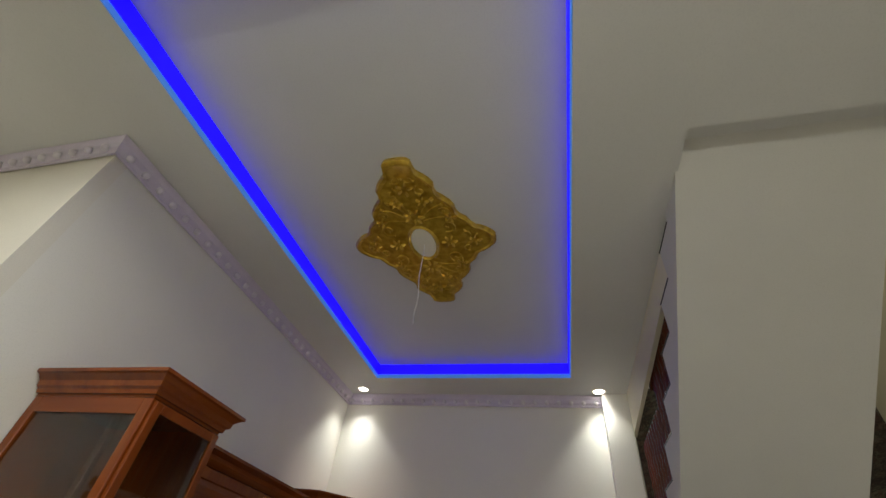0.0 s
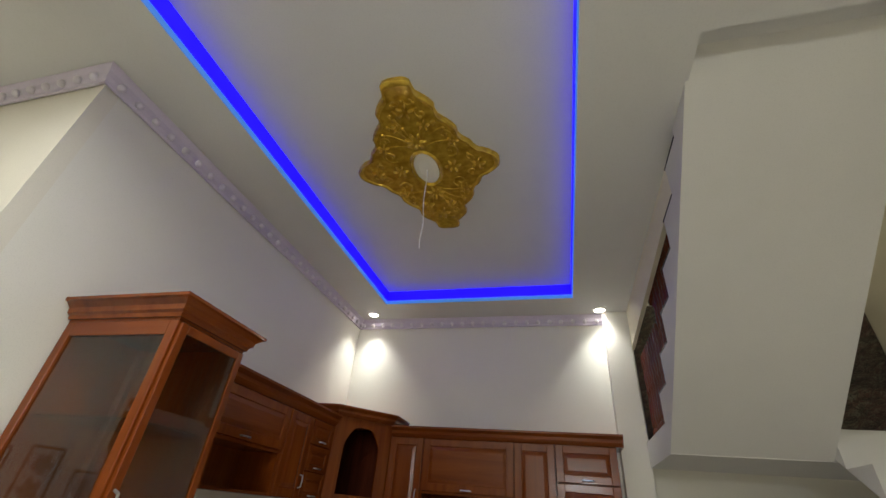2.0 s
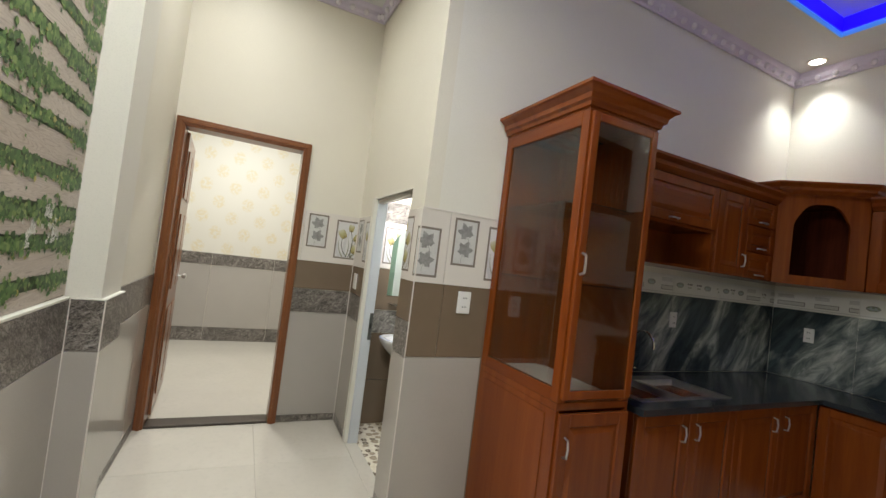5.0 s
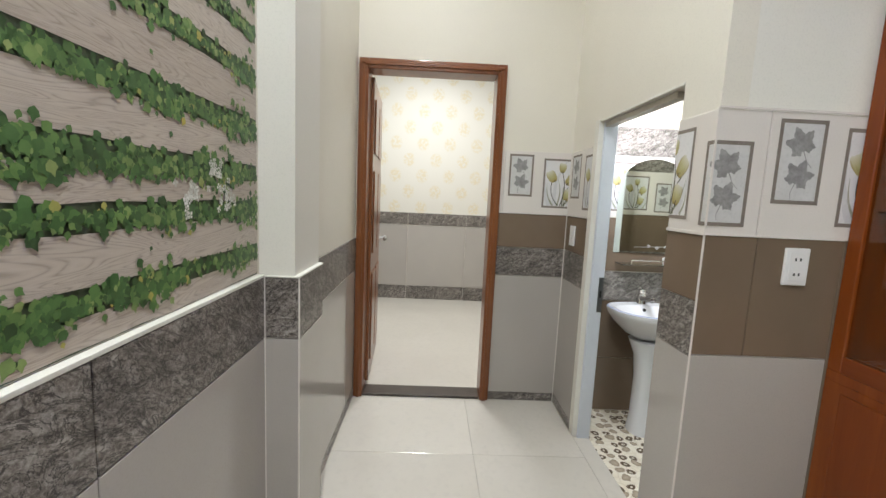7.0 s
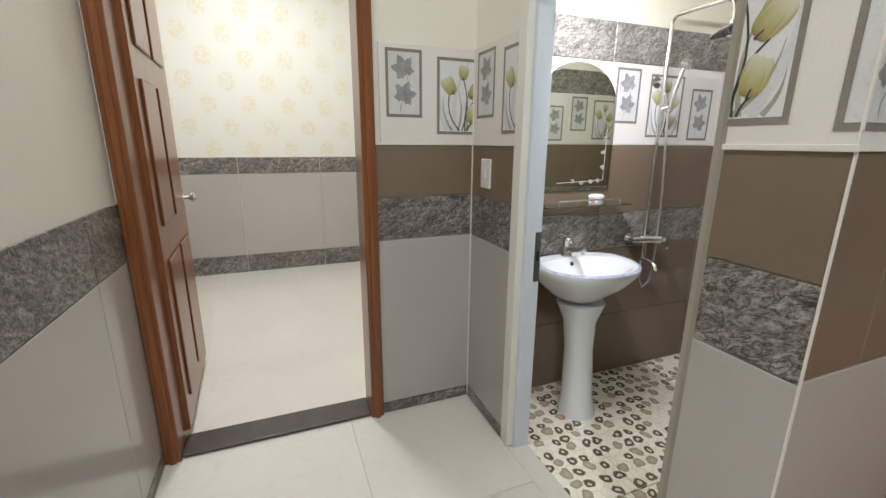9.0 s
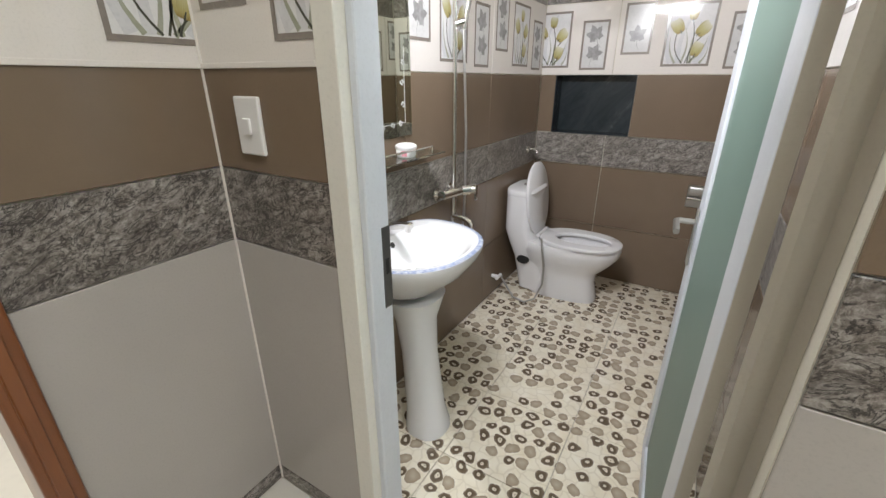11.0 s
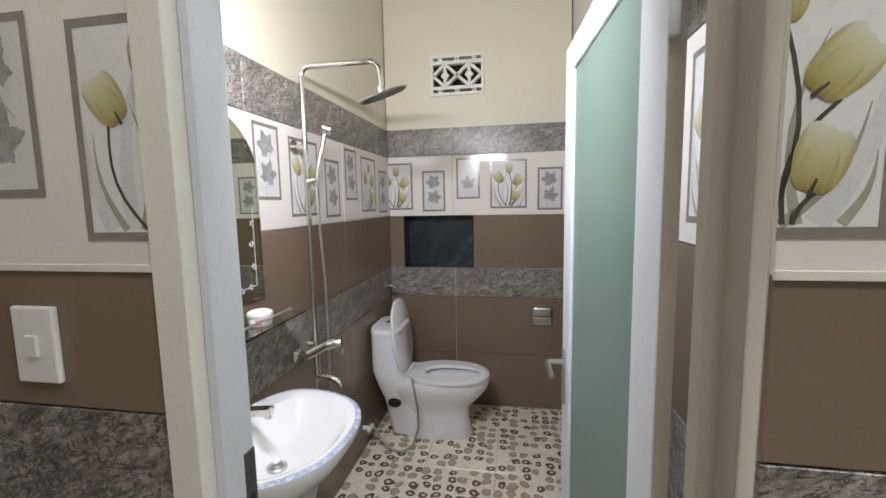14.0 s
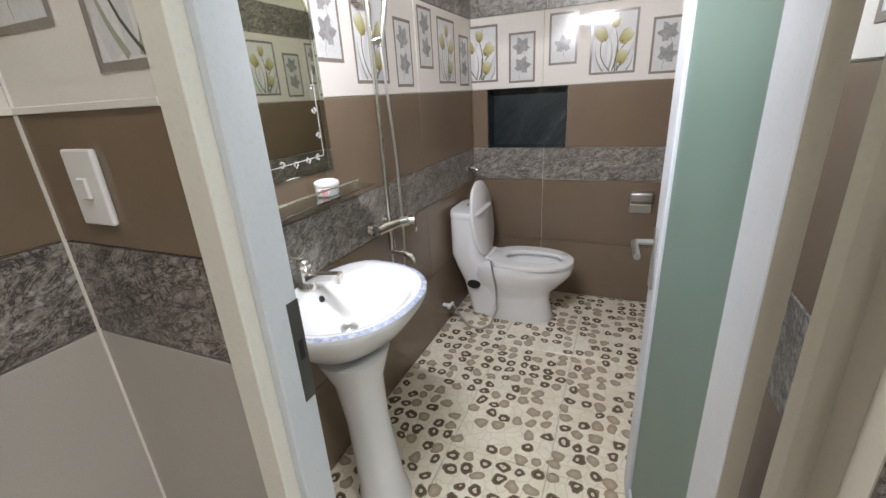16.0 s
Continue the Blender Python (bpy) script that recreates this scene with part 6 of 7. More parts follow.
for z in (-0.083, 0.083):
    part("cross_bar", box((-hw + 0.02, -0.002, z - 0.011), (hw - 0.02, 0.048, z + 0.011)), WHITE, vent)
    for x, hx in ((-0.125, 0.006), (-0.108, 0.006), (-0.01, 0.006), (0.01, 0.006), (0.108, 0.006), (0.125, 0.006)):
        zs = sorted((z + math.copysign(0.011, z), math.copysign(hh - 0.02, z)))
        part("slot_post", box((x - hx, 0.0, zs[0]), (x + hx, 0.04, zs[1])), WHITE, vent)
solo("vent_backing", box((-1.115, YB + 0.15, 2.17), (-0.744, YB + 0.16, 2.45)), DARK_VOID, "dark outside behind the vent block", "opening", "structure")

# tube lamp over the bathroom door; added unseen fill tube on the living wall


def tube_lamp(at, half, label):
    tl = thing("tube_lamp", at, label, "lamp", "wall tube lamps")
    part("housing", box((-half - 0.01, 0.0, -0.022), (half + 0.01, 0.03, 0.022), 0.004), PLASTIC, tl)
    for sx in (-1, 1):
        part("end_cap", box((sx * half, 0.03, -0.016), (sx * (half + 0.01), 0.06, 0.016), 0.003), PLASTIC, tl)
    bm = bmesh.new()
    add_tube(bm, [(-half, 0.045, 0), (half, 0.045, 0)], 0.013, 12)
    part("tube", bm, TUBE_GLOW, tl, "glowing white tube", True)


tube_lamp((-0.95, 0.1, 1.975), 0.27, "white wall mounted tube lamp, lit, over the bathroom door")
tube_lamp((2.6, -3.3, 2.4), 0.58, "long white wall tube, lit, an unseen fill light added in the living area")

# ---- bathroom doorway ----
solo("door_architrave_bathroom", boxes(((-1.075, -0.004, 0.0), (-1.018, 0.1, 1.912)), ((-1.018, 0.004, 1.9), (-0.226, 0.1, 1.911)), bevel=0.002), IVORY, "cream plaster reveal round the bathroom doorway", "architrave", "structure")
bd = thing("door_bathroom", (-0.30, 0.07, FLOOR_BATH), "open white aluminium bathroom door with frosted green glass", "door", kind="structure")
H0 = 1.898 - FLOOR_BATH
# Head and hinge jamb take the darker copy, shade painted in; latch jamb stays white.
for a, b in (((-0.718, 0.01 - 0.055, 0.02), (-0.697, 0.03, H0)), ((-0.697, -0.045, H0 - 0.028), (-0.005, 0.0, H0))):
    part("frame", box(a, b, 0.003), ALU if a[0] == -0.718 else SHADED_ALU, bd, "white aluminium door frame" if a[0] == -0.718 else "white aluminium door frame, shade put into its colour")
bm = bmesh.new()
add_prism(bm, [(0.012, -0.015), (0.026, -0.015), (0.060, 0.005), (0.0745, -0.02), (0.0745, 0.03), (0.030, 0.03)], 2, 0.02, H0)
part("frame", bm, SHADED_ALU, bd, "white aluminium door frame, shade put into its colour")
part("threshold", box((-0.718, -0.069, 0.0), (0.028, 0.028, 0.039), 0.003), FLOOR_TILE, bd, "pale tiled threshold")
LW, LH = 0.765, H0 - 0.01
leafm = Matrix.Translation((0.008, 0.032, 0.02)) @ pose(0, 0, 0, 0, 0, 94.1)
st, rl, th = 0.11, 0.085, 0.026
bm = boxes(((0, 0, 0), (st, th, LH)), ((LW - st, 0, 0), (LW, th, LH)), ((st, 0, 0), (LW - st, th, rl)), ((st, 0, LH - rl), (LW - st, th, LH)), bevel=0.003)
bmesh.ops.transform(bm, matrix=leafm, verts=bm.verts)
leaf = part("leaf", bm, ALU, bd, "white aluminium leaf frame")
# Leaf edge darkened by colour for the shade on the hinge side.
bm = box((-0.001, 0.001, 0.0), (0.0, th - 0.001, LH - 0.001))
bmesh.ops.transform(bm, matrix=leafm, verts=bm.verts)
part("hinge_edge", bm, SHADED_ALU, leaf, "white aluminium hinge side edge, coloured as if shaded")
bm = box((st, th * 0.35, rl), (LW - st, th * 0.65, LH - rl))
bmesh.ops.transform(bm, matrix=leafm, verts=bm.verts)
part("pane", bm, FROSTED, leaf, "frosted green glass pane").visible_shadow = False
for z in (0.25, LH - 0.185):
    bm = bmesh.new()
    add_box(bm, (-0.0022, 0.002, z - 0.01), (-0.0002, th - 0.006, z + 0.075))
    bmesh.ops.transform(bm, matrix=leafm, verts=bm.verts)
    hinge = part("hinge", bm, STEEL, leaf, "steel butt hinge")
    for z0, z1 in ((z - 0.06, z - 0.002), (z + 0.002, z + 0.075)):
        bm = bmesh.new()
        add_turned(bm, [(0.006, z0), (0.0085, z0 + 0.003), (0.0085, z1 - 0.003), (0.006, z1)], (-0.009, th - 0.004, 0), 12)
        bmesh.ops.transform(bm, matrix=leafm, verts=bm.verts)
        part("knuckle", bm, ALU, hinge, "", True)
    for sy in (0.007, 0.016):
        for sz in (0.005, 0.055):
            bm = bmesh.new()
            add_tube(bm, [(-0.0022, sy, z + sz), (-0.0034, sy, z + sz)], 0.003, 10)
            bmesh.ops.transform(bm, matrix=leafm, verts=bm.verts)
            part("screw", bm, SHADED_ALU, hinge)
for s, yv in ((-1, 0.0), (1, th)):
    bm = bmesh.new()
    x = LW - 0.045
    add_box(bm, (x - 0.018, yv, 0.80), (x + 0.018, yv + s * 0.007, 0.98), 0.002)
    add_tube(bm, [(x, yv, 0.94), (x, yv + s * 0.05, 0.94), (x - 0.01, yv + s * 0.058, 0.94), (x - 0.11, yv + s * 0.058, 0.935)], 0.009, 8)
    bmesh.ops.transform(bm, matrix=leafm, verts=bm.verts)
    part("lever_handle", bm, STEEL, leaf, "steel lever handle", True)
part("strike_plate", box((-0.6972, 0.0, 0.84), (-0.695, 0.028, 1.05)), DARK_PLATE, bd, "dark steel strike plate")
part("strike_hole", box((-0.6949, 0.008, 0.93), (-0.6942, 0.020, 0.97)), RUBBER, bd)

# ---- bathroom things ----


def oval(cx, cy, z, rx0, rx1, ry, n=36, p=2.0):
    """A ring, rx1 long towards +x, rx0 towards -x, ry half wide."""
    out = []
    for i in range(n):
        a = 2 * math.pi * i / n
        c, s = math.cos(a), math.sin(a)
        cc = math.copysign(abs(c) ** (2 / p), c)
        ss = math.copysign(abs(s) ** (2 / p), s)
        out.append((cx + (rx1 if c > 0 else rx0) * cc, cy + ry * ss, z))
    return out


# basin on its pedestal, back against the wall
BXC, BYC, BR = XB + 0.16, 0.545, 0.77
basin = thing("pedestal_basin", (BXC, BYC, FLOOR_BATH), "white porcelain pedestal wash basin with a blue patterned rim", "wash basin")
zt = BR - FLOOR_BATH
bm = bmesh.new()
bk = 0.155
rings = [oval(0, 0, zt - 0.20, 0.09, 0.10, 0.10), oval(0, 0, zt - 0.17, 0.13, 0.14, 0.15), oval(0, 0, zt - 0.10, 0.15, 0.225, 0.225, p=2.2), oval(0, 0, zt - 0.045, bk, 0.266, 0.268, p=2.3), oval(0, 0, zt - 0.016, bk, 0.280, 0.280, p=2.3), oval(0, 0, zt - 0.004, bk - 0.001, 0.279, 0.279, p=2.3), oval(0, 0, zt, bk - 0.006, 0.270, 0.272, p=2.3), oval(0, 0, zt - 0.002, bk - 0.012, 0.248, 0.252, p=2.3), oval(0.02, 0, zt - 0.006, 0.105, 0.222, 0.236, p=2.2), oval(0.02, 0, zt - 0.020, 0.092, 0.208, 0.222, p=2.2), oval(0.03, 0, zt - 0.06, 0.085, 0.168, 0.185), oval(0.03, 0, zt - 0.09, 0.07, 0.135, 0.148), oval(0.03, 0, zt - 0.115, 0.05, 0.09, 0.10), oval(0.03, 0, zt - 0.13, 0.02, 0.022, 0.022)]
add_rings(bm, rings)
part("bowl", bm, PORCELAIN, basin, "", True)
bm = bmesh.new()
add_rings(bm, [oval(0, 0, zt - 0.0030, bk - 0.004, 0.2795, 0.2795, p=2.3), oval(0, 0, zt + 0.0010, bk - 0.006, 0.271, 0.273, p=2.3), oval(0, 0, zt + 0.0006, bk - 0.009, 0.262, 0.265, p=2.3)], closed_ends=False)
part("rim_pattern", bm, BLUE_PRINT, basin, "blue painted band on the rim")
bm = bmesh.new()
add_rings(bm, [oval(0.105 * (1 - z / 0.8), -0.03 * (1 - z / 0.6), z, a * 1.08, b * 1.08, c * 1.08, 28, 2.4) for z, a, b, c in ((0, 0.075, 0.085, 0.085), (0.02, 0.075, 0.085, 0.085), (0.10, 0.066, 0.072, 0.072), (0.35, 0.062, 0.066, 0.064), (0.50, 0.068, 0.074, 0.076), (0.60, 0.09, 0.11, 0.115))])
part("pedestal", bm, PORCELAIN, basin, "", True)
bm = bmesh.new()
add_turned(bm, [(0.030, zt - 0.130), (0.030, zt - 0.121), (0.026, zt - 0.118), (0.021, zt - 0.123), (0.010, zt - 0.124), (0.008, zt - 0.119)], (0.03, 0, 0), 20)
part("drain", bm, STEEL, basin, "steel drain", True)
bm = bmesh.new()
add_tube(bm, [(-0.076, 0, zt - 0.041), (-0.0622, 0, zt - 0.0335)], 0.0115, 14)
part("overflow_hole", bm, RUBBER, basin)
tp = thing("basin_tap", (BXC - 0.115, BYC + 0.0, BR), "chrome lever tap on the wash basin", "tap")
bm = bmesh.new()
add_turned(bm, [(0.030, -0.003), (0.030, 0.004), (0.026, 0.012), (0.024, 0.045), (0.025, 0.060), (0.025, 0.068), (0.022, 0.072)], n=20)
part("body", bm, CHROME, tp, "", True)
bm = bmesh.new()
add_rings(bm, [[(x, y, z + dz) for y, dz in ((-h, -v), (-h * 0.6, -v * 1.25), (h * 0.6, -v * 1.25), (h, -v), (h, v), (h * 0.6, v * 1.25), (-h * 0.6, v * 1.25), (-h, v))] for x, z, h, v in ((0.005, 0.036, 0.020, 0.015), (0.05, 0.045, 0.018, 0.012), (0.10, 0.054, 0.016, 0.010), (0.137, 0.058, 0.015, 0.010), (0.143, 0.057, 0.012, 0.007))])
add_tube(bm, [(0.128, 0, 0.052), (0.129, 0, 0.034)], 0.011, 12)
part("spout", bm, CHROME, tp, "", True)
bm = bmesh.new()
add_turned(bm, [(0.022, 0.072), (0.025, 0.076), (0.024, 0.092), (0.017, 0.101), (0.006, 0.104)], n=18)
add_tube(bm, [(0.006, 0, 0.098), (-0.02, -0.012, 0.110), (-0.05, -0.028, 0.108), (-0.07, -0.04, 0.096)], 0.0065, 8)
part("lever", bm, CHROME, tp, "", True)

# mirror with an arched top
mir = thing("wall_mirror", (XB, 0.575, 1.115), "frameless arched wall mirror with etched flowers over the basin", "mirror")
w2, h0 = 0.245, 0.43
outl = [(-w2, 0), (w2, 0), (w2, h0)] + [(w2 * math.cos(math.pi * i / 20), h0 + 0.21 * math.sin(math.pi * i / 20)) for i in range(1, 20)] + [(-w2, h0)]
bm = bmesh.new()
add_prism(bm, outl, 0, 0.002, 0.006)
part("glass", bm, MIRROR, mir)
inn = [(y * 0.955, 0.012 + z * 0.965) for y, z in outl]
bm = bmesh.new()
a = [bm.verts.new((0.0067, y, z)) for y, z in outl]
b = [bm.verts.new((0.0068, y, z)) for y, z in inn]
for i in range(len(a)):
    bm.faces.new((a[i], a[(i + 1) % len(a)], b[(i + 1) % len(a)], b[i]))
part("bevelled_edge", bm, MIRROR, mir, "bevelled mirror edge")
bm = bmesh.new()
rnd = random.Random(3)
for cx, cz in ((0.17, 0.05), (0.12, 0.045), (0.06, 0.04), (0.19, 0.12), (0.185, 0.20), (0.0, 0.05), (0.195, 0.27)):
    for k in range(6):
        aa = k * math.pi / 3 + rnd.random()
        add_poly(bm, [(0.0074, cx + 0.008 * math.cos(aa) + 0.0045 * math.cos(t), cz + 0.008 * math.sin(aa) + 0.0035 * math.sin(t)) for t in [2 * math.pi * q / 7 for q in range(7)]])
for cx0, cz0, cx1, cz1 in ((-0.1, 0.04, 0.2, 0.05), (0.2, 0.05, 0.2, 0.32)):
    add_poly(bm, [(0.0073, cx0, cz0), (0.0073, cx1, cz1), (0.0073, cx1 + 0.003, cz1 + 0.003), (0.0073, cx0 + 0.003, cz0 + 0.003)])
part("etched_flowers", bm, PALE_PRINT, mir, "pale etched flowers")

# glass shelf with a cup
sh = thing("glass_shelf", (XB, 0.62, 1.045), "glass bathroom shelf on steel brackets below the mirror", "shelf")
g = part("pane", box((0.01, -0.27, -0.003), (0.125, 0.27, 0.003), 0.001), SHELF_GLASS, sh, "green edged glass pane")
for y in (-0.2, 0.2):
    bm = bmesh.new()
    add_box(bm, (0.0, y - 0.012, -0.018), (0.03, y + 0.012, -0.0032), 0.002)
    part("bracket", bm, CHROME, sh)
    bm = bmesh.new()
    add_tube(bm, [(0.105, y, 0.003), (0.105, y, 0.03)], 0.004, 8)
    part("rail_post", bm, CHROME, sh, "", True)
bm = bmesh.new()
add_tube(bm, [(0.105, -0.2, 0.03), (0.105, 0.2, 0.03)], 0.004, 8)
part("rail", bm, CHROME, sh, "", True)
cup = thing("soap_tub", (XB + 0.065, 0.695, 1.048), "small white lidded tub with a pink print on the shelf", "tub")
bm = bmesh.new()
add_turned(bm, [(0.034, 0.0), (0.038, 0.006), (0.039, 0.028), (0.036, 0.032)], n=20)
part("pot", bm, PLASTIC, cup, "", True)
bm = bmesh.new()
add_turned(bm, [(0.041, 0.032), (0.042, 0.035), (0.04, 0.044), (0.028, 0.05)], n=20)
part("lid", bm, PLASTIC, cup, "", True)
bm = bmesh.new()
add_rings(bm, [[(0.0398 * math.cos(radians(a)), 0.0398 * math.sin(radians(a)), z) for a in range(-80, -46, 6)] for z in (0.006, 0.026)], closed_ends=False)
part("print", bm, PINK_PRINT, cup, "pink flower print")

# shower set
SYR = 1.085
sw = thing("shower_set", (XB, SYR, 0.80), "chrome rain shower set with hand shower and bath spout", "shower")
bm = bmesh.new()
add_tube(bm, [(0.045, -0.085, 0.02), (0.047, -0.08, 0.02), (0.070, 0.052, 0.02)], 0.022, 16)
for y in (-0.075, 0.06):
    add_tube(bm, [(0.0, y, 0.02), (0.010, y, 0.02)], 0.033, 18)
    add_tube(bm, [(0.008, y, 0.02), (0.055, y, 0.02)], 0.015, 12)
part("mixer_bar", bm, CHROME, sw, "", True)
bm = bmesh.new()
add_tube(bm, [(0.070, 0.052, 0.02), (0.098, 0.082, 0.022)], 0.026, 18)
add_tube(bm, [(0.098, 0.082, 0.022), (0.128, 0.095, 0.024)], 0.021, 16)
add_box(bm, (0.125, 0.084, -0.030), (0.133, 0.108, 0.048), 0.003, 2)
part("mixer_lever", bm, CHROME, sw, "", True)
bm = bmesh.new()
add_tube(bm, [(0.055, 0, 0.0), (0.055, 0, -0.09), (0.06, 0, -0.10), (0.12, 0, -0.105), (0.145, 0, -0.115), (0.16, 0, -0.145)], 0.0145, 12)
part("bath_spout", bm, CHROME, sw, "", True)
TOPZ = 1.20
bm = bmesh.new()
add_tube(bm, [(0.055, 0, 0.03), (0.055, 0, TOPZ - 0.04)] + arc((0.095, 0, TOPZ - 0.04), (-1, 0, 0), (0, 0, 1), 0.04, 0, 90, 6) + [(0.34, 0, TOPZ)] + arc((0.34, 0, TOPZ - 0.05), (0, 0, 1), (1, 0, 0), 0.05, 0, 85, 6) + [(0.392, 0, TOPZ - 0.10)], 0.011, 10)
part("riser_pipe", bm, CHROME, sw, "", True)
bm = bmesh.new()
add_rings(bm, [[(r * math.cos(2 * math.pi * i / 28), r * math.sin(2 * math.pi * i / 28), z) for i in range(28)] for r, z in ((0.011, 0.035), (0.018, 0.012), (0.098, 0.004), (0.101, 0.0), (0.098, -0.003))])
bmesh.ops.transform(bm, matrix=Matrix.Translation((0.397, 0, TOPZ - 0.13)) @ pose(0, 0, 0, 13, -17, 0), verts=bm.verts)
head = part("rain_head", bm, STEEL, sw, "round steel rain shower head", True)
bm = bmesh.new()
add_rings(bm, [[(r * math.cos(2 * math.pi * i / 28), r * math.sin(2 * math.pi * i / 28), z) for i in range(28)] for r, z in ((0.095, -0.0032), (0.093, -0.006))])
for k, r in enumerate((0.025, 0.045, 0.065, 0.083)):
    for i in range(6 + 6 * k):
        a = 2 * math.pi * i / (6 + 6 * k)
        add_tube(bm, [(r * math.cos(a), r * math.sin(a), -0.0055), (r * math.cos(a), r * math.sin(a), -0.010)], 0.0028, 6)
bmesh.ops.transform(bm, matrix=Matrix.Translation((0.397, 0, TOPZ - 0.13)) @ pose(0, 0, 0, 13, -17, 0), verts=bm.verts)
part("spray_plate", bm, DARK_STEEL, head, "dark spray plate with nozzles")
bm = bmesh.new()
add_tube(bm, [(0.0, 0, 0.885), (0.055, 0, 0.885)], 0.012, 10)
add_tube(bm, [(0.0, 0, 0.885), (0.008, 0, 0.885)], 0.03, 14)
part("wall_bracket", bm, CHROME, sw, "", True)
bm = bmesh.new()
add_tube(bm, [(0.055, 0, 0.74), (0.085, 0.02, 0.75)], 0.016, 10)
part("slider", bm, CHROME, sw, "", True)
bm = bmesh.new()
add_tube(bm, [(0.085, 0.02, 0.72), (0.105, 0.035, 0.85), (0.12, 0.045, 0.93), (0.13, 0.05, 0.97)], 0.011, 10)
add_tube(bm, [(0.118, 0.045, 0.965), (0.15, 0.055, 0.955)], 0.026, 14)
part("hand_shower", bm, CHROME, sw, "", True)
bm = bmesh.new()
add_tube(bm, [(0.085, 0.02, 0.72), (0.088, 0.03, 0.55), (0.087, 0.055, 0.3), (0.085, 0.062, 0.05), (0.080, 0.064, -0.12), (0.070, 0.055, -0.24), (0.058, 0.025, -0.28), (0.050, 0.0, -0.22), (0.050, -0.002, -0.09)], 0.006, 8)
part("hose", bm, STEEL, sw, "", True)

# toilet, its tank against the basin wall
TX, TY = XB + 0.01, 1.985
wc = thing("toilet", (TX, TY, FLOOR_BATH), "white one-piece toilet with its lid up beside the wall", "toilet")
bm = bmesh.new()
rings = []
for z, x0, x1, hw, p in ((0.0, 0.17, 0.62, 0.105, 2.6), (0.02, 0.165, 0.625, 0.11, 2.6), (0.14, 0.14, 0.60, 0.10, 2.4), (0.20, 0.12, 0.61, 0.115, 2.4), (0.27, 0.09, 0.68, 0.155, 2.3), (0.33, 0.04, 0.725, 0.178, 2.3), (0.375, 0.04, 0.735, 0.184, 2.3), (0.39, 0.045, 0.73, 0.18, 2.3)):
    c = 0.33
    rings.append(oval(c, 0, z, c - x0, x1 - c, hw, 40, p))
rings.append(oval(0.47, 0, 0.388, 0.17, 0.215, 0.125, 40, 2.1))
rings.append(oval(0.47, 0, 0.33, 0.15, 0.19, 0.11, 40, 2.0))
rings.append(oval(0.46, 0, 0.20, 0.06, 0.08, 0.05, 40, 2.0))
add_rings(bm, rings)
part("bowl", bm, PORCELAIN, wc, "", True)
bm = bmesh.new()
add_rings(bm, [oval(0.105 + dx, 0, z, 0.1, r, hw, 36, 4.0) for z, r, hw, dx in ((0.02, 0.10, 0.10, 0.105), (0.25, 0.10, 0.125, 0.06), (0.36, 0.10, 0.17, 0.03), (0.45, 0.085, 0.178, 0), (0.68, 0.08, 0.18, 0))])
part("tank", bm, PORCELAIN, wc, "", True)
bm = bmesh.new()
add_rings(bm, [oval(0.105, 0, z, 0.10, r, hw, 36, 4.0) for z, r, hw in ((0.683, 0.086, 0.185), (0.70, 0.09, 0.188), (0.715, 0.08, 0.18), (0.72, 0.065, 0.165))])
part("tank_lid", bm, PORCELAIN, wc, "", True)
bm = bmesh.new()
add_turned(bm, [(0.026, 0.72), (0.026, 0.726), (0.02, 0.728)], (0.10, 0, 0), 18)
part("flush_button", bm, CHROME, wc, "chrome flush button", True)
bm = bmesh.new()
ro = [oval(0.46, 0, z, 0.245 * k, 0.275 * k, 0.185 * k, 40, 2.2) for z, k in ((0.392, 1.0), (0.408, 1.0), (0.414, 0.97))]
ri = [oval(0.475, 0, z, 0.15 * k, 0.19 * k, 0.098 * k, 40, 2.1) for z, k in ((0.414, 1.04), (0.408, 1.0), (0.392, 1.0))]
add_rings(bm, ro + ri, closed_ends=False)
part("seat", bm, PORCELAIN, wc, "white plastic toilet seat", True)
bm = bmesh.new()
add_rings(bm, [oval(0.235, 0, z, 0.235 * k, 0.235 * k, 0.192 * k, 40, 2.2) for z, k in ((0.0, 0.96), (0.006, 1.0), (0.018, 1.0), (0.024, 0.97), (0.026, 0.6))])
bmesh.ops.transform(bm, matrix=Matrix.Translation((0.215, 0, 0.41)) @ pose(0, 0, 0, 0, -97, 0), verts=bm.verts)
part("lid", bm, PORCELAIN, wc, "raised white toilet lid", True)
bm = bmesh.new()
add_tube(bm, [(0.225, -0.09, 0.415), (0.225, 0.09, 0.415)], 0.012, 10)
part("hinge", bm, PLASTIC, wc, "", True)
bm = bmesh.new()
add_rings(bm, [[(0.150 + 0.044 * math.cos(2 * math.pi * i / 18), -0.10, 0.245 + 0.034 * math.sin(2 * math.pi * i / 18)) for i in range(18)], [(0.150 + 0.042 * math.cos(2 * math.pi * i / 18), -0.139, 0.245 + 0.029 * math.sin(2 * math.pi * i / 18)) for i in range(18)]])
part("side_plug", bm, RUBBER, wc, "black plug in the side", True)

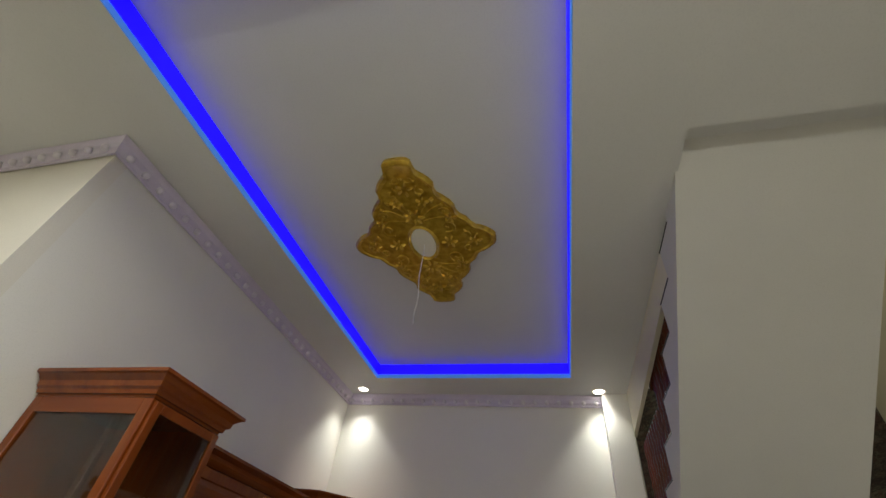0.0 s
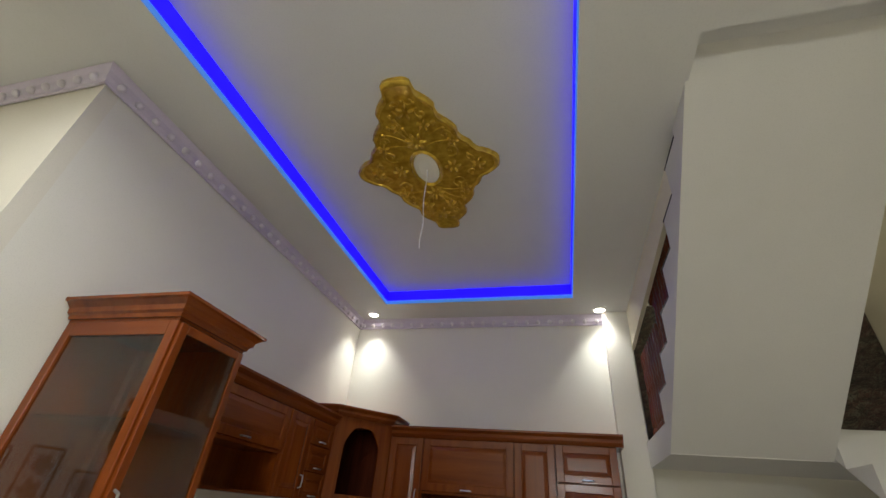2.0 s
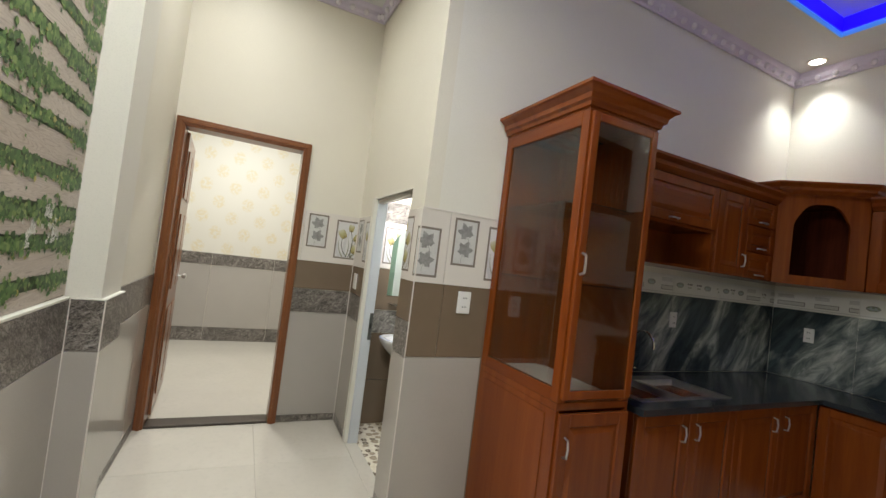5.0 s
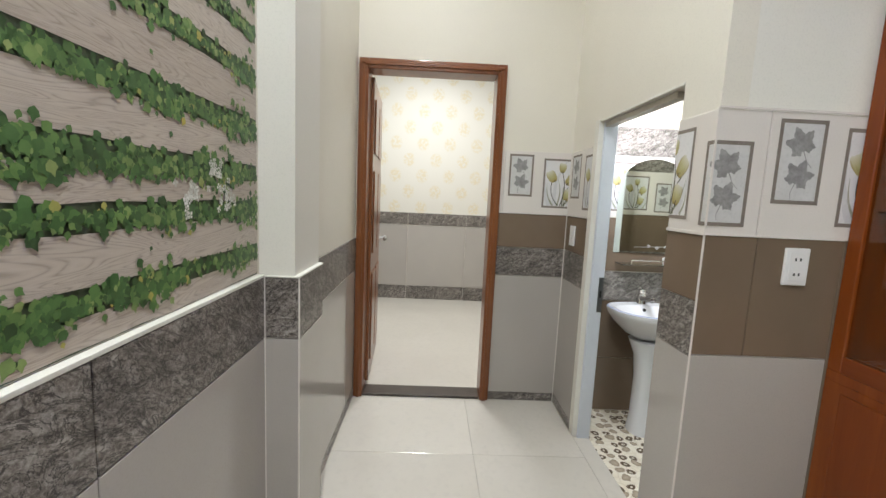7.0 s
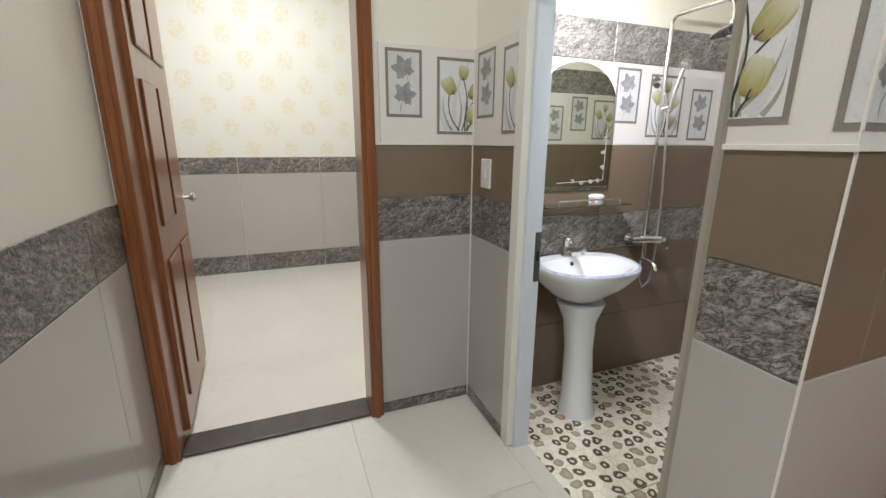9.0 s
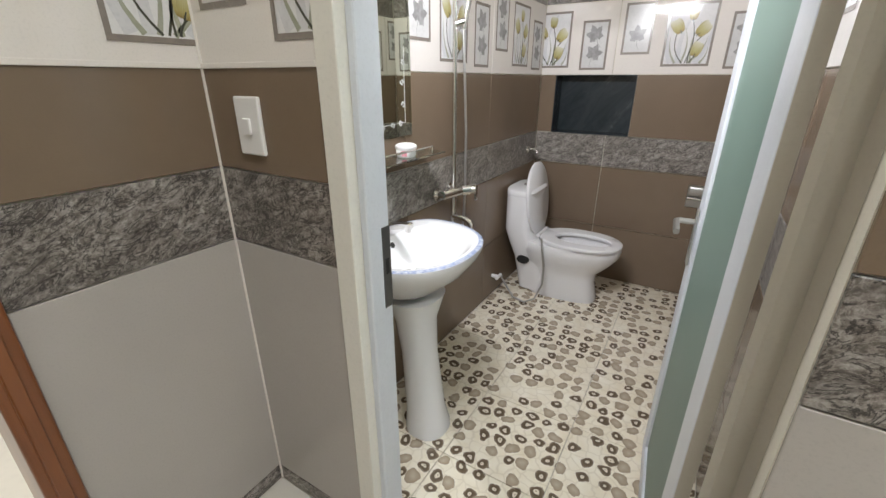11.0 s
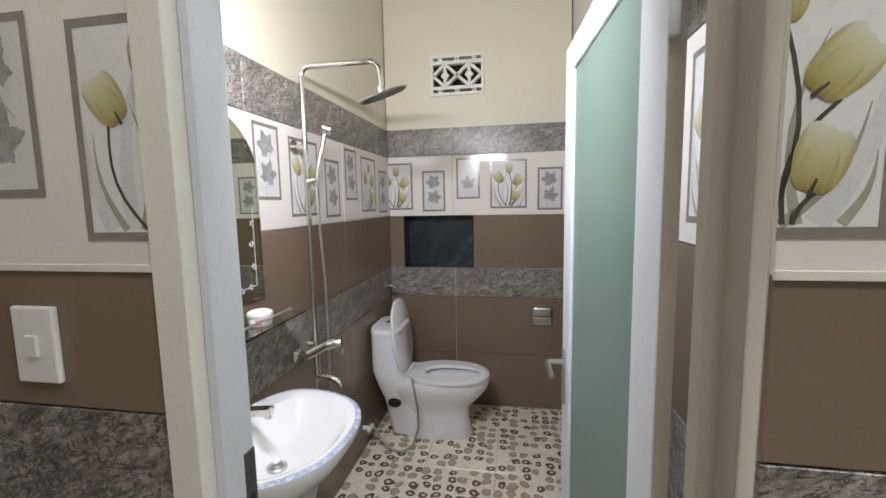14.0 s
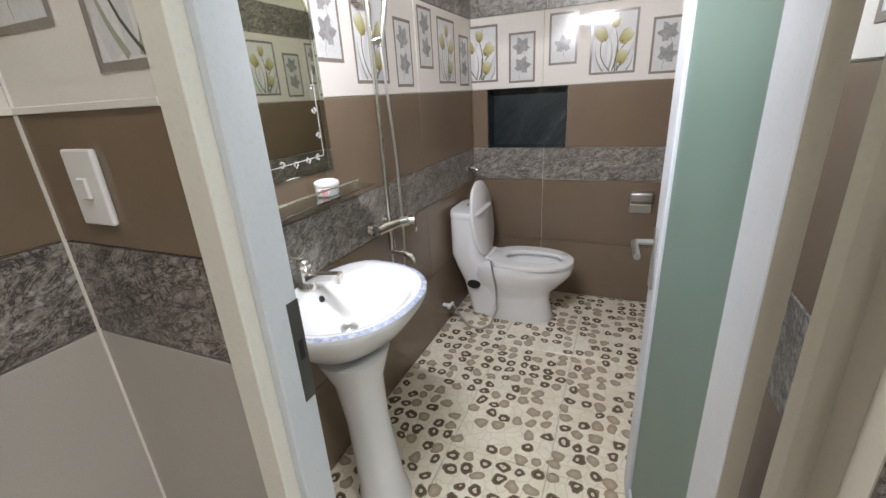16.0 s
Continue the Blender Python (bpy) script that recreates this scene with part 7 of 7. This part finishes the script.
# supply valve and hand bidet hose
hs = thing("bidet_hose", (XB, 1.72, 0.10), "white hose and valve of the toilet's hand spray", "hose")
bm = bmesh.new()
add_tube(bm, [(0, 0, 0), (0.05, 0, 0)], 0.013, 10)
add_tube(bm, [(0.045, -0.03, 0), (0.045, 0.04, 0)], 0.011, 10)
part("valve", bm, PLASTIC, hs, "", True)
bm = bmesh.new()
add_tube(bm, [(0.05, 0.03, 0.0), (0.09, 0.02, -0.05), (0.16, 0.0, -0.12), (0.24, -0.01, -0.128), (0.30, 0.01, -0.10), (0.335, 0.04, 0.0), (0.325, 0.065, 0.12), (0.30, 0.075, 0.24), (0.29, 0.08, 0.30)], 0.007, 8)
part("tube", bm, STEEL, hs, "", True)

# paper holder, hook
ph = thing("paper_holder", (-0.355, YB, 0.645), "steel toilet paper holder with a cover on the tiles", "paper holder")
part("cover", box((-0.065, -0.055, 0.01), (0.065, 0.0, 0.07), 0.012, 3), STEEL, ph, "", True)
part("back_plate", box((-0.065, -0.012, -0.07), (0.065, 0.0, 0.01), 0.003), STEEL, ph)
bm = bmesh.new()
add_tube(bm, [(-0.06, -0.03, -0.01), (0.06, -0.03, -0.01)], 0.007, 8)
part("roller", bm, CHROME, ph, "", True)
hk = thing("wall_tap", (XB, 2.22, 0.87), "small chrome wall tap on the bathroom tiles", "tap")
bm = bmesh.new()
add_tube(bm, [(0, 0, 0), (0.06, 0, 0), (0.075, 0, -0.015)], 0.011, 10)
add_tube(bm, [(0.0, 0, 0), (0.006, 0, 0)], 0.024, 14)
part("spout", bm, CHROME, hk, "", True)
part("lever", box((0.03, -0.008, 0.008), (0.05, 0.03, 0.014), 0.003), CHROME, hk)

# waste pipe behind the basin's pedestal
wp = bmesh.new()
add_tube(wp, [(XB + 0.0, 0.62, 0.42), (XB + 0.07, 0.615, 0.42), (XB + 0.12, 0.60, 0.36), (XB + 0.14, 0.58, 0.42), (XB + 0.16, 0.56, 0.55)], 0.016, 10)
solo("waste_pipe", wp, RUBBER, "black flexible waste pipe behind the wash basin", "pipe", smooth=True)
